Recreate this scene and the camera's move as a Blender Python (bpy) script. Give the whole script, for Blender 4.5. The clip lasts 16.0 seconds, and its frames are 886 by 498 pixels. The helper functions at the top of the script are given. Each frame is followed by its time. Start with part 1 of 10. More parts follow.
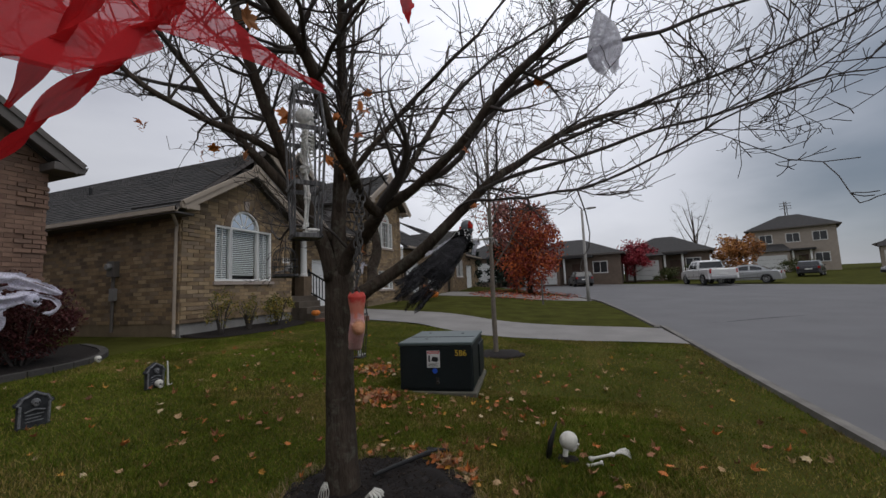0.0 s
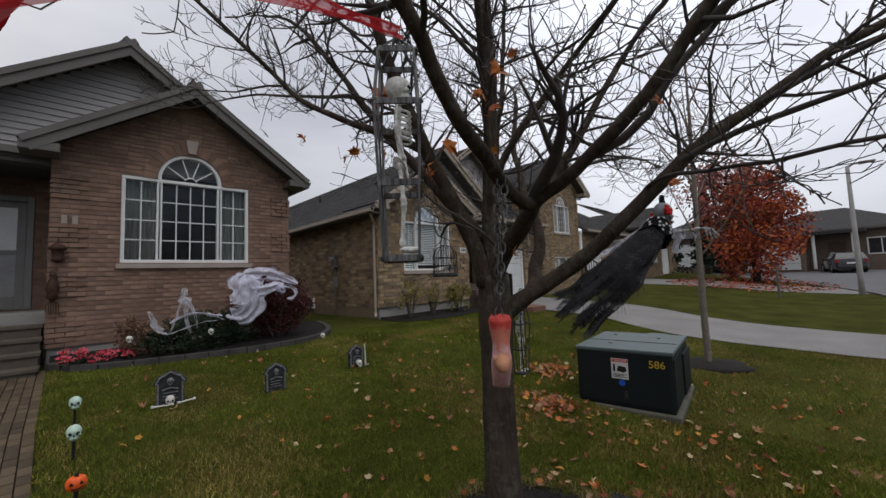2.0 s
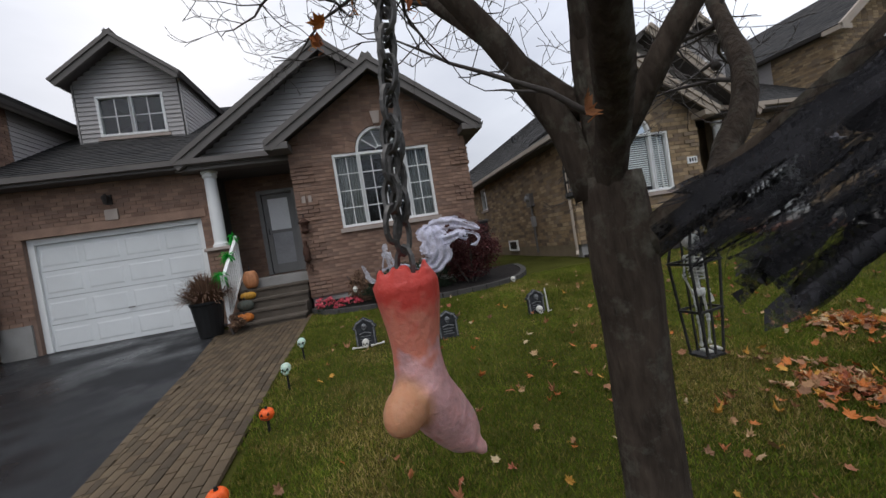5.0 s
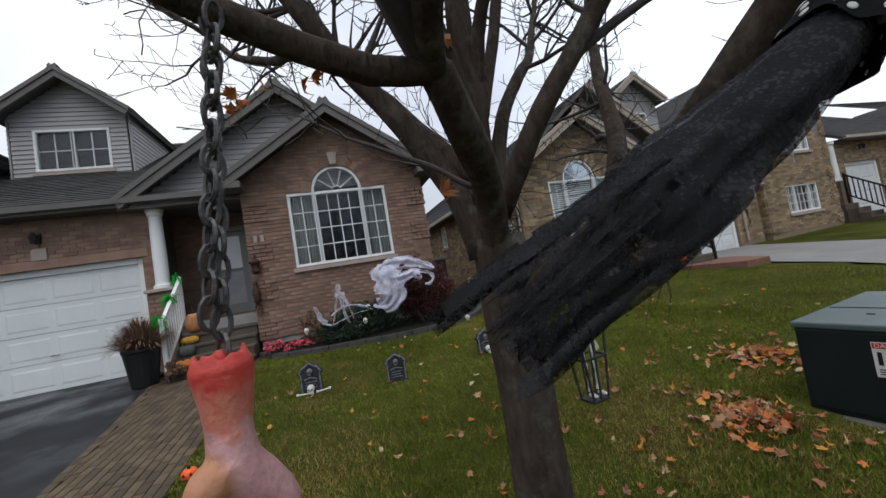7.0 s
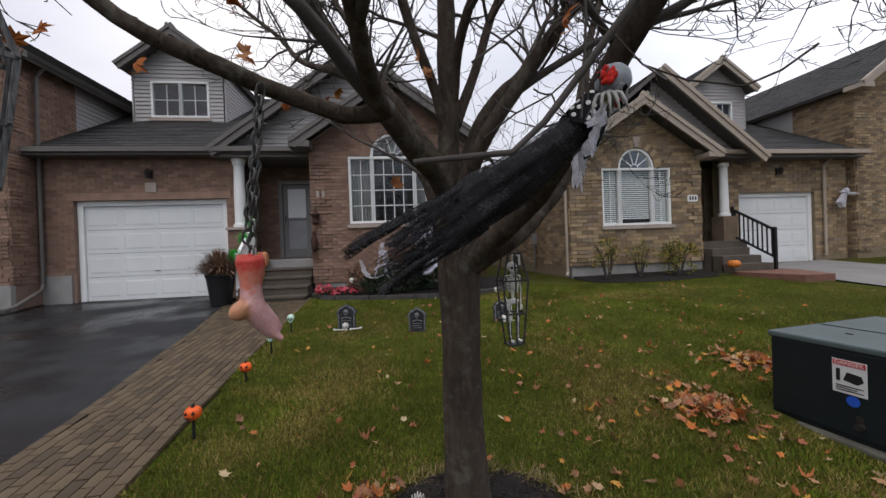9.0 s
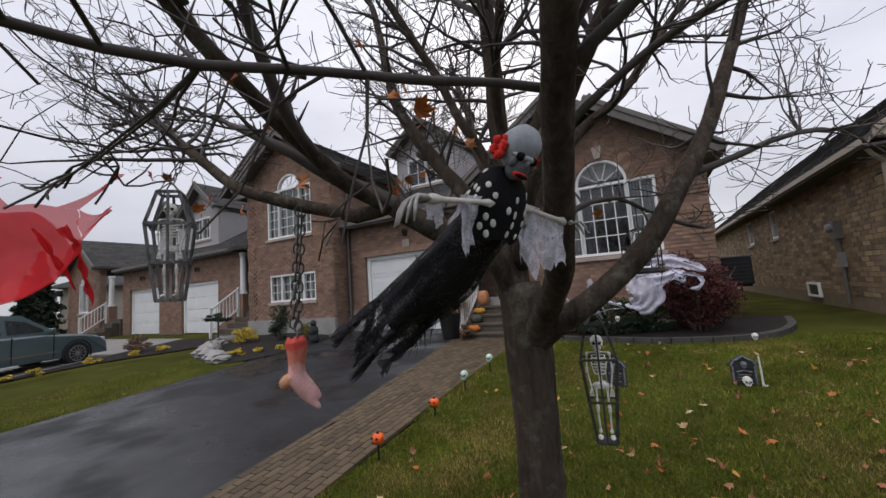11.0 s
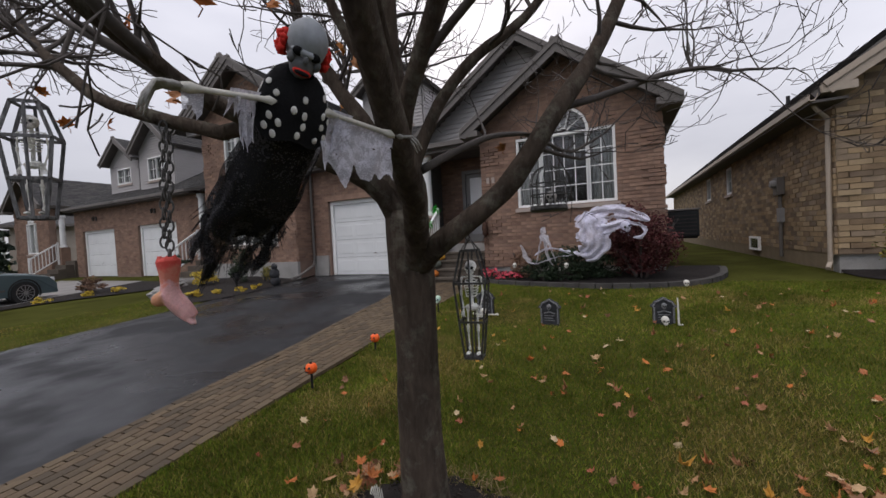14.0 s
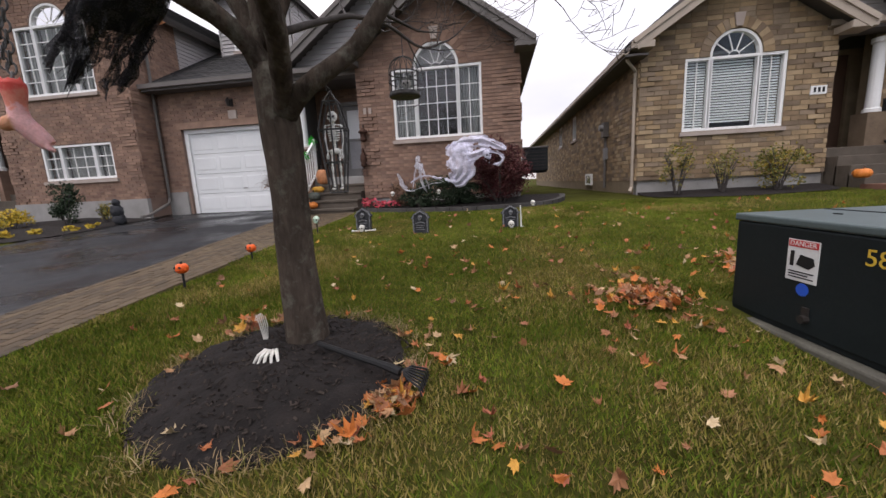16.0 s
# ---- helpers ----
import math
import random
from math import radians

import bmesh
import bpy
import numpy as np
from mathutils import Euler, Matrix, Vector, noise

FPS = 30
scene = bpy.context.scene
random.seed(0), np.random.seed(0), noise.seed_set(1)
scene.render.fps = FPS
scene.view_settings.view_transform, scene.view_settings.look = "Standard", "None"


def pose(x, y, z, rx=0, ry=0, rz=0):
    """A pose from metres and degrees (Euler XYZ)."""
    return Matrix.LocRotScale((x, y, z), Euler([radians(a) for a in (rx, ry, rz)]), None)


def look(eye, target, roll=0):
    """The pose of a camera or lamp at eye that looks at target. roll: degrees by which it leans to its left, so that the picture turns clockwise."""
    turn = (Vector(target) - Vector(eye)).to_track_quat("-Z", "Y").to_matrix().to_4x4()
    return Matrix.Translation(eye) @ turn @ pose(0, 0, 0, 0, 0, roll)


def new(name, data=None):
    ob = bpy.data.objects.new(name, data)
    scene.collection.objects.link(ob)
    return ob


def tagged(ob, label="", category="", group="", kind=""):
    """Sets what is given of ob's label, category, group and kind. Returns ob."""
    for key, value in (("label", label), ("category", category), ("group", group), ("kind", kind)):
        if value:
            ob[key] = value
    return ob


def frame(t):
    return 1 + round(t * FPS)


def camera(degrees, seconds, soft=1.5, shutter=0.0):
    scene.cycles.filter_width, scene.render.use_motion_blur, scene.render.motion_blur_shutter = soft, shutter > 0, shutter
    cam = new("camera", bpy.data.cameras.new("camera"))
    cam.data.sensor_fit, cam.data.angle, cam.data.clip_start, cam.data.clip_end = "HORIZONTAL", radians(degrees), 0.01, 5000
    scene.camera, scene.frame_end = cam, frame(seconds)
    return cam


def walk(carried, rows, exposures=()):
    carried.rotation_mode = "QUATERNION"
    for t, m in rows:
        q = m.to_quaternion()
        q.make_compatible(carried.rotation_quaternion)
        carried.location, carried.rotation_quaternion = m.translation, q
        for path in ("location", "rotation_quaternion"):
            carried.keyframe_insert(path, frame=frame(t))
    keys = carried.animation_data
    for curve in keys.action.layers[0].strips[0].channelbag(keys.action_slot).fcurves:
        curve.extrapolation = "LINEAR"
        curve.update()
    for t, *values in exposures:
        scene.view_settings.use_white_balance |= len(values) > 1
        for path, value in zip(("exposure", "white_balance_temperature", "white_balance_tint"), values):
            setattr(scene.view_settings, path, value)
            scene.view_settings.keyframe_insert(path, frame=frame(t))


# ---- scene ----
cam = camera(99.3, 16.0)
PATH = [
    (0, (0.65, 0.552, 1.226), (0.003, 2.434, 1.422), -2.4),
    (0.5, (0.607, 0.657, 1.33), (-0.384, 2.388, 1.482), -1.7),
    (1, (0.514, 0.779, 1.427), (-0.714, 2.353, 1.554), -1.4),
    (1.5, (0.487, 0.887, 1.405), (-0.871, 2.349, 1.542), -1.6),
    (2, (0.534, 0.967, 1.343), (-0.893, 2.361, 1.496), -2.2),
    (2.5, (0.535, 1.098, 1.333), (-0.954, 2.427, 1.461), -3.2),
    (3, (0.419, 1.246, 1.294), (-1.127, 2.511, 1.385), -4.1),
    (3.5, (0.364, 1.406, 1.276), (-1.264, 2.567, 1.295), -4.8),
    (4, (0.346, 1.61, 1.246), (-1.417, 2.552, 1.201), -5.7),
    (4.5, (0.208, 1.768, 1.237), (-1.698, 2.367, 1.143), -7.4),
    (4.7, (0.194, 1.84, 1.238), (-1.758, 2.263, 1.132), -8.6),
    (6.8, (0.297, 2.179, 1.25), (-1.669, 2.532, 1.358), -11.5),
    (7, (0.322, 2.124, 1.272), (-1.591, 2.698, 1.382), -9.6),
    (7.5, (0.573, 2.04, 1.26), (-1.22, 2.919, 1.367), -5.7),
    (8, (0.699, 2.018, 1.23), (-1.093, 2.901, 1.321), -2.9),
    (8.5, (0.806, 2.193, 1.213), (-1.099, 2.803, 1.235), -2.0),
    (9, (0.877, 2.365, 1.217), (-1.105, 2.632, 1.205), -2.1),
    (9.5, (0.952, 2.631, 1.249), (-1.047, 2.553, 1.236), -2.9),
    (10, (0.891, 2.882, 1.277), (-1.07, 2.493, 1.312), -4.0),
    (10.2, (0.846, 2.97, 1.3), (-1.088, 2.464, 1.362), -4.2),
    (12.3, (0.662, 3.258, 1.361), (-0.78, 1.926, 1.744), -4.6),
    (12.5, (0.676, 3.311, 1.343), (-0.755, 1.967, 1.722), -4.9),
    (13, (0.679, 3.309, 1.278), (-0.846, 2.04, 1.53), -4.3),
    (13.5, (0.608, 3.405, 1.207), (-1.068, 2.318, 1.292), -3.9),
    (14, (0.566, 3.449, 1.228), (-1.242, 2.595, 1.171), -3.0),
    (14.5, (0.586, 3.462, 1.214), (-1.294, 2.79, 1.097), -2.2),
    (15, (0.668, 3.537, 1.079), (-1.25, 2.991, 0.922), -2.4),
    (15.5, (0.808, 3.648, 0.925), (-1.132, 3.209, 0.716), -2.9),
    (16, (0.966, 3.672, 0.77), (-0.984, 3.386, 0.43), -2.9),
]
walk(cam, [(t, look(eye, target, roll)) for t, eye, target, roll in PATH],
     exposures=[(0, -0.20, 6500, 11), (0.5, -0.10, 6500, 10), (1.5, -0.08, 6500, 11), (2.5, 0.0, 6500, 11), (3.5, 0.13, 6500, 10), (4.5, 0.28, 6400, 10), (7, 0.41, 6200, 8), (8, 0.35, 6250, 10), (9.5, 0.48, 6500, 13), (10.2, 0.48, 6500, 13),
                (12.5, 0.29, 6400, 13), (13.5, 0.34, 6500, 14), (14.5, 0.43, 6550, 15), (15.2, 0.48, 6550, 15), (15.5, 0.56, 6550, 15), (16, 0.93, 6650, 17)])

# ---------------------------------------------------------------- sky and sun
world = bpy.data.worlds.new("overcast_sky")
scene.world = world
world.use_nodes = True
wn, wl = world.node_tree.nodes, world.node_tree.links
wn.clear()
w_out = wn.new("ShaderNodeOutputWorld")
w_bg = wn.new("ShaderNodeBackground")
w_coord = wn.new("ShaderNodeTexCoord")
w_sky = wn.new("ShaderNodeTexSky")
w_sky.sky_type = "NISHITA"
w_sky.sun_disc = False
w_sky.sun_elevation = radians(28)
w_sky.sun_rotation = radians(250)
w_skydim = wn.new("ShaderNodeMix")
w_skydim.data_type = "RGBA"
w_skydim.blend_type = "MULTIPLY"
w_skydim.inputs["Factor"].default_value = 1.0
w_skydim.inputs["B"].default_value = (0.1, 0.1, 0.1, 1)
wl.new(w_sky.outputs["Color"], w_skydim.inputs["A"])
w_map = wn.new("ShaderNodeMapping")
w_map.inputs["Scale"].default_value = (1.0, 1.0, 2.6)
wl.new(w_coord.outputs["Generated"], w_map.inputs["Vector"])
w_cloud = wn.new("ShaderNodeTexNoise")
w_cloud.inputs["Scale"].default_value = 1.9
w_cloud.inputs["Detail"].default_value = 5.0
w_cloud.inputs["Roughness"].default_value = 0.5
wl.new(w_map.outputs["Vector"], w_cloud.inputs["Vector"])
w_ramp = wn.new("ShaderNodeValToRGB")
w_ramp.color_ramp.elements[0].position = 0.3
w_ramp.color_ramp.elements[0].color = (0.60, 0.615, 0.68, 1)
w_ramp.color_ramp.elements[1].position = 0.66
w_ramp.color_ramp.elements[1].color = (0.82, 0.835, 0.89, 1)
wl.new(w_cloud.outputs["Fac"], w_ramp.inputs["Fac"])
# a heavy rain-cloud bank over the far end of the street
w_dir = wn.new("ShaderNodeVectorMath")
w_dir.operation = "DOT_PRODUCT"
w_dir.inputs[1].default_value = (0.80, 0.56, 0.20)
wl.new(w_coord.outputs["Generated"], w_dir.inputs[0])
w_wob = wn.new("ShaderNodeMath")
w_wob.operation = "MULTIPLY_ADD"
w_wob.inputs[1].default_value = 0.35
wl.new(w_cloud.outputs["Fac"], w_wob.inputs[0])
wl.new(w_dir.outputs["Value"], w_wob.inputs[2])
w_bank = wn.new("ShaderNodeMapRange")
w_bank.interpolation_type = "SMOOTHSTEP"
w_bank.inputs["From Min"].default_value = 0.86
w_bank.inputs["From Max"].default_value = 1.16
wl.new(w_wob.outputs["Value"], w_bank.inputs["Value"])
w_mixb = wn.new("ShaderNodeMix")
w_mixb.data_type = "RGBA"
w_mixb.inputs["B"].default_value = (0.17, 0.20, 0.245, 1)
wl.new(w_bank.outputs["Result"], w_mixb.inputs["Factor"])
wl.new(w_ramp.outputs["Color"], w_mixb.inputs["A"])
w_mix = wn.new("ShaderNodeMix")
w_mix.data_type = "RGBA"
w_mix.inputs["Factor"].default_value = 0.88
wl.new(w_skydim.outputs["Result"], w_mix.inputs["A"])
wl.new(w_mixb.outputs["Result"], w_mix.inputs["B"])
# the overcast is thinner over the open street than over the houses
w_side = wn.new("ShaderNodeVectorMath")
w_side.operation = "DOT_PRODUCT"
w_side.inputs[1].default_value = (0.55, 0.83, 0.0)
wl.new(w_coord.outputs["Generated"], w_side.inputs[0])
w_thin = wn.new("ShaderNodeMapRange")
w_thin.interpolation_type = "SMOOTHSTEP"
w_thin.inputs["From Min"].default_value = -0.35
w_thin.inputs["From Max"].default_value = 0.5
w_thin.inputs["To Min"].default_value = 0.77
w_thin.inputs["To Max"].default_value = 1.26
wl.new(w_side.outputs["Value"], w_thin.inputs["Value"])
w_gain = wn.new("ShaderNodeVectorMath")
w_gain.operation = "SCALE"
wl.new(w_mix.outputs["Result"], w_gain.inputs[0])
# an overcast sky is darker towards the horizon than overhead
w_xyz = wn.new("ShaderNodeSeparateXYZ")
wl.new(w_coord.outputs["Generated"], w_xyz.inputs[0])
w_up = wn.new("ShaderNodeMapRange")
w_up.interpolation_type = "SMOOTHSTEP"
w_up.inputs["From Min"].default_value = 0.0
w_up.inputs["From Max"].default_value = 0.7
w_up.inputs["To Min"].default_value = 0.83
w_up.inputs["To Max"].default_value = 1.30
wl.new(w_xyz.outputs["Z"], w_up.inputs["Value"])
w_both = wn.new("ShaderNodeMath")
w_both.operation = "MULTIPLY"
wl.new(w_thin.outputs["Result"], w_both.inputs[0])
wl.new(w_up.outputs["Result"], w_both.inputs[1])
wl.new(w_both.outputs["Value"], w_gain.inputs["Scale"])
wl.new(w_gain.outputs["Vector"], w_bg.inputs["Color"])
w_bg.inputs["Strength"].default_value = 1.0
wl.new(w_bg.outputs["Background"], w_out.inputs["Surface"])

sun = new("sun", bpy.data.lights.new("sun", "SUN"))
sun.data.energy = 0.9
sun.data.angle = radians(45)
sun.data.color = (1.0, 0.97, 0.93)
sun.matrix_world = look((0, 0, 30), (-14, 5, 0))

# ---------------------------------------------------------------- mesh and object helpers
BASE = {}


def thing(name, label, category, group="", loc=(0, 0, 0), kind=""):
    ob = new(name)
    ob.empty_display_size = 0.05
    ob.location = loc
    BASE[ob.name] = Vector(loc)
    return tagged(ob, label, category, group, kind)


class MB:
    """Collects vertices, faces and material slots of one mesh."""

    def __init__(self):
        self.v, self.f, self.m = [], [], []

    def add(self, verts, faces, mat=0, M=None):
        o = len(self.v)
        if M is not None:
            verts = [M @ Vector(p) for p in verts]
        self.v.extend([tuple(p) for p in verts])
        self.f.extend([tuple(o + i for i in f) for f in faces])
        self.m.extend([mat] * len(faces))
        return self

    def hexa(self, p, mat=0, M=None):
        return self.add(p, [(0, 3, 2, 1), (4, 5, 6, 7), (0, 1, 5, 4), (1, 2, 6, 5), (2, 3, 7, 6), (3, 0, 4, 7)], mat, M)

    def box(self, c, s, mat=0, M=None):
        x, y, z = c
        a, b, d = s[0] / 2, s[1] / 2, s[2] / 2
        return self.hexa([(x - a, y - b, z - d), (x + a, y - b, z - d), (x + a, y + b, z - d), (x - a, y + b, z - d),
                          (x - a, y - b, z + d), (x + a, y - b, z + d), (x + a, y + b, z + d), (x - a, y + b, z + d)], mat, M)

    def span(self, lo, hi, mat=0, M=None):
        return self.box([(a + b) / 2 for a, b in zip(lo, hi)], [b - a for a, b in zip(lo, hi)], mat, M)

    def tube(self, pts, radii, n=6, mat=0, M=None, cap=True):
        pts = [Vector(p) for p in pts]
        if not hasattr(radii, "__len__"):
            radii = [radii] * len(pts)
        verts, faces = [], []
        side = None
        for i, p in enumerate(pts):
            t = (pts[min(i + 1, len(pts) - 1)] - pts[max(i - 1, 0)])
            t = t.normalized() if t.length > 1e-9 else Vector((0, 0, 1))
            if side is None:
                side = t.orthogonal().normalized()
            side = (side - t * side.dot(t))
            side = side.normalized() if side.length > 1e-6 else t.orthogonal().normalized()
            up = t.cross(side)
            for k in range(n):
                a = 2 * math.pi * k / n
                verts.append(p + (side * math.cos(a) + up * math.sin(a)) * radii[i])
        for i in range(len(pts) - 1):
            for k in range(n):
                a, b = i * n + k, i * n + (k + 1) % n
                faces.append((a, b, b + n, a + n))
        if cap:
            faces.append(tuple(reversed(range(n))))
            faces.append(tuple((len(pts) - 1) * n + k for k in range(n)))
        return self.add(verts, faces, mat, M)

    def lathe(self, prof, n=12, mat=0, M=None):
        verts, faces = [], []
        for r, z in prof:
            for k in range(n):
                a = 2 * math.pi * k / n
                verts.append((r * math.cos(a), r * math.sin(a), z))
        for i in range(len(prof) - 1):
            for k in range(n):
                a, b = i * n + k, i * n + (k + 1) % n
                faces.append((a, b, b + n, a + n))
        faces.append(tuple(reversed(range(n))))
        faces.append(tuple((len(prof) - 1) * n + k for k in range(n)))
        return self.add(verts, faces, mat, M)

    def ball(self, c, r, seg=10, rings=7, mat=0, M=None, bump=0.0, seed=0.0):
        if not hasattr(r, "__len__"):
            r = (r, r, r)
        verts, faces = [], []
        for i in range(rings + 1):
            th = math.pi * i / rings
            for k in range(seg):
                a = 2 * math.pi * k / seg
                d = Vector((math.sin(th) * math.cos(a), math.sin(th) * math.sin(a), math.cos(th)))
                q = 1 + (bump * noise.noise(d * 2.2 + Vector((seed, seed * 1.7, 0))) if bump else 0)
                verts.append((c[0] + d.x * r[0] * q, c[1] + d.y * r[1] * q, c[2] + d.z * r[2] * q))
        for i in range(rings):
            for k in range(seg):
                a, b = i * seg + k, i * seg + (k + 1) % seg
                faces.append((a, a + seg, b + seg, b))
        return self.add(verts, faces, mat, M)

    def prism(self, poly, d0, d1, to, mat=0):
        """poly: (u, v) outline, counter-clockwise; to(u, v, d) gives the place."""
        n = len(poly)
        verts = [to(u, v, d0) for u, v in poly] + [to(u, v, d1) for u, v in poly]
        faces = [tuple(reversed(range(n))), tuple(range(n, 2 * n))]
        faces += [(i, (i + 1) % n, n + (i + 1) % n, n + i) for i in range(n)]
        return self.add(verts, faces, mat)

    def mesh(self, name, mats, smooth=False):
        me = bpy.data.meshes.new(name)
        me.from_pydata(self.v, [], self.f)
        for m in mats:
            me.materials.append(m)
        if len(mats) > 1:
            me.polygons.foreach_set("material_index", self.m)
        if smooth:
            me.polygons.foreach_set("use_smooth", [True] * len(me.polygons))
        me.update()
        return me


def part(name, mb, mats, parent=None, label="", smooth=False, bevel=0.0, kind=""):
    """Links the collected mesh as one object under a thing or a part."""
    if not isinstance(mats, (list, tuple)):
        mats = [mats]
    me = mb.mesh(name, mats, smooth) if isinstance(mb, MB) else mb
    ob = new(name, me)
    if parent is not None:
        ob.parent = parent
        if parent.name in BASE:
            ob.matrix_parent_inverse = Matrix.Translation(-BASE[parent.name])
    if bevel:
        mod = ob.modifiers.new("bevel", "BEVEL")
        mod.width, mod.segments, mod.limit_method = bevel, 2, "ANGLE"
    return tagged(ob, label=label, kind=kind)


def single(name, mb, mats, label, category, group="", kind="", smooth=False, bevel=0.0):
    ob = part(name, mb, mats, None, "", smooth, bevel)
    return tagged(ob, label, category, group, kind)


def smooth01(t):
    t = min(1.0, max(0.0, t))
    return t * t * (3 - 2 * t)


def inside(poly, x, y):
    hit = False
    n = len(poly)
    for i in range(n):
        x1, y1 = poly[i]
        x2, y2 = poly[(i + 1) % n]
        if (y1 > y) != (y2 > y) and x < (x2 - x1) * (y - y1) / (y2 - y1) + x1:
            hit = not hit
    return hit


def spline(pts, step):
    """Points along a smooth line through pts."""
    pts = [Vector(p) for p in pts]
    out = []
    for i in range(len(pts) - 1):
        p0, p1, p2, p3 = pts[max(i - 1, 0)], pts[i], pts[i + 1], pts[min(i + 2, len(pts) - 1)]
        n = max(1, int((p2 - p1).length / step))
        for k in range(n):
            t = k / n
            out.append(0.5 * ((2 * p1) + (p2 - p0) * t + (2 * p0 - 5 * p1 + 4 * p2 - p3) * t * t + (3 * p1 - p0 - 3 * p2 + p3) * t ** 3))
    out.append(pts[-1])
    return out


def loft(q, rows, mat=0, keep=None, closed=False):
    """A sheet through rows of points; keep(i, j) tells which faces stay."""
    o, n = len(q.v), len(rows[0])
    for r in rows:
        q.v.extend([tuple(p) for p in r])
    for j in range(len(rows) - 1):
        for i in range(n if closed else n - 1):
            if keep is None or keep(i, j):
                a, b = o + j * n + i, o + j * n + (i + 1) % n
                q.f.append((a, b, b + n, a + n))
                q.m.append(mat)


# ---------------------------------------------------------------- materials
def material(name):
    m = bpy.data.materials.new(name)
    m.use_nodes = True
    nt = m.node_tree
    return m, nt, nt.nodes["Principled BSDF"]


def ramp_node(nt, stops):
    r = nt.nodes.new("ShaderNodeValToRGB")
    el = r.color_ramp.elements
    while len(el) < len(stops):
        el.new(0.5)
    for e, (p, c) in zip(el, stops):
        e.position, e.color = p, (*c, 1)
    return r


def surface(name, colour, vary=0.25, scale=8.0, fine=60.0, rough=0.8, metal=0.0, bump=0.2, source="", tints=(), spec=0.3, stretch=(1, 1, 1), subsurface=0.0):
    """A material with blotches and grain; source: 'object' or 'island' picks one of the tints for each piece."""
    m, nt, b = material(name)
    nodes, links = nt.nodes, nt.links
    coord = nodes.new("ShaderNodeTexCoord")
    mapping = nodes.new("ShaderNodeMapping")
    mapping.inputs["Scale"].default_value = stretch
    links.new(coord.outputs["Object"], mapping.inputs["Vector"])
    big, small = nodes.new("ShaderNodeTexNoise"), nodes.new("ShaderNodeTexNoise")
    for node, s, d in ((big, scale, 4.0), (small, fine, 6.0)):
        node.inputs["Scale"].default_value = s
        node.inputs["Detail"].default_value = d
        links.new(mapping.outputs["Vector"], node.inputs["Vector"])
    base = None
    if source:
        if source == "object":
            pick = nodes.new("ShaderNodeObjectInfo").outputs["Random"]
        else:
            pick = nodes.new("ShaderNodeNewGeometry").outputs["Random Per Island"]
        stops = [(i / max(1, len(tints)), c) for i, c in enumerate(tints)]
        r = ramp_node(nt, stops)
        r.color_ramp.interpolation = "CONSTANT" if len(tints) > 4 else "LINEAR"
        links.new(pick, r.inputs["Fac"])
        base = r.outputs["Color"]
    add = nodes.new("ShaderNodeMath")
    add.operation = "MULTIPLY_ADD"
    add.inputs[1].default_value = 0.6
    links.new(big.outputs["Fac"], add.inputs[0])
    scaled = nodes.new("ShaderNodeMath")
    scaled.operation = "MULTIPLY"
    scaled.inputs[1].default_value = 0.4
    links.new(small.outputs["Fac"], scaled.inputs[0])
    links.new(scaled.outputs["Value"], add.inputs[2])
    shade = ramp_node(nt, [(0.3, (1 - vary,) * 3), (0.7, (1 + vary,) * 3)])
    links.new(add.outputs["Value"], shade.inputs["Fac"])
    mix = nodes.new("ShaderNodeMix")
    mix.data_type, mix.blend_type = "RGBA", "MULTIPLY"
    mix.inputs["Factor"].default_value = 1.0
    mix.inputs["A"].default_value = (*colour, 1)
    if base is not None:
        links.new(base, mix.inputs["A"])
    links.new(shade.outputs["Color"], mix.inputs["B"])
    links.new(mix.outputs["Result"], b.inputs["Base Color"])
    b.inputs["Roughness"].default_value = rough
    b.inputs["Metallic"].default_value = metal
    b.inputs["Specular IOR Level"].default_value = spec
    if subsurface:
        b.inputs["Subsurface Weight"].default_value = subsurface
        b.inputs["Subsurface Scale"].default_value = 0.01
    if bump:
        bp = nodes.new("ShaderNodeBump")
        bp.inputs["Strength"].default_value = bump
        bp.inputs["Distance"].default_value = 0.01
        links.new(add.outputs["Value"], bp.inputs["Height"])
        links.new(bp.outputs["Normal"], b.inputs["Normal"])
    return m


def cloth(name, colour, see=0.2, trans=0.4, weave=900.0, vary=0.3):
    """Thin fabric: lets some light through, and is partly open."""
    m = surface(name, colour, vary, 6.0, weave, 0.95, 0, 0.3, spec=0.1)
    nt = m.node_tree
    b, out = nt.nodes["Principled BSDF"], nt.nodes["Material Output"]
    tl, tr = nt.nodes.new("ShaderNodeBsdfTranslucent"), nt.nodes.new("ShaderNodeBsdfTransparent")
    tl.inputs["Color"].default_value = (*colour, 1)
    m1, m2 = nt.nodes.new("ShaderNodeMixShader"), nt.nodes.new("ShaderNodeMixShader")
    m1.inputs[0].default_value, m2.inputs[0].default_value = trans, see
    nt.links.new(b.outputs[0], m1.inputs[1])
    nt.links.new(tl.outputs[0], m1.inputs[2])
    nt.links.new(m1.outputs[0], m2.inputs[1])
    nt.links.new(tr.outputs[0], m2.inputs[2])
    nt.links.new(m2.outputs[0], out.inputs["Surface"])
    return m


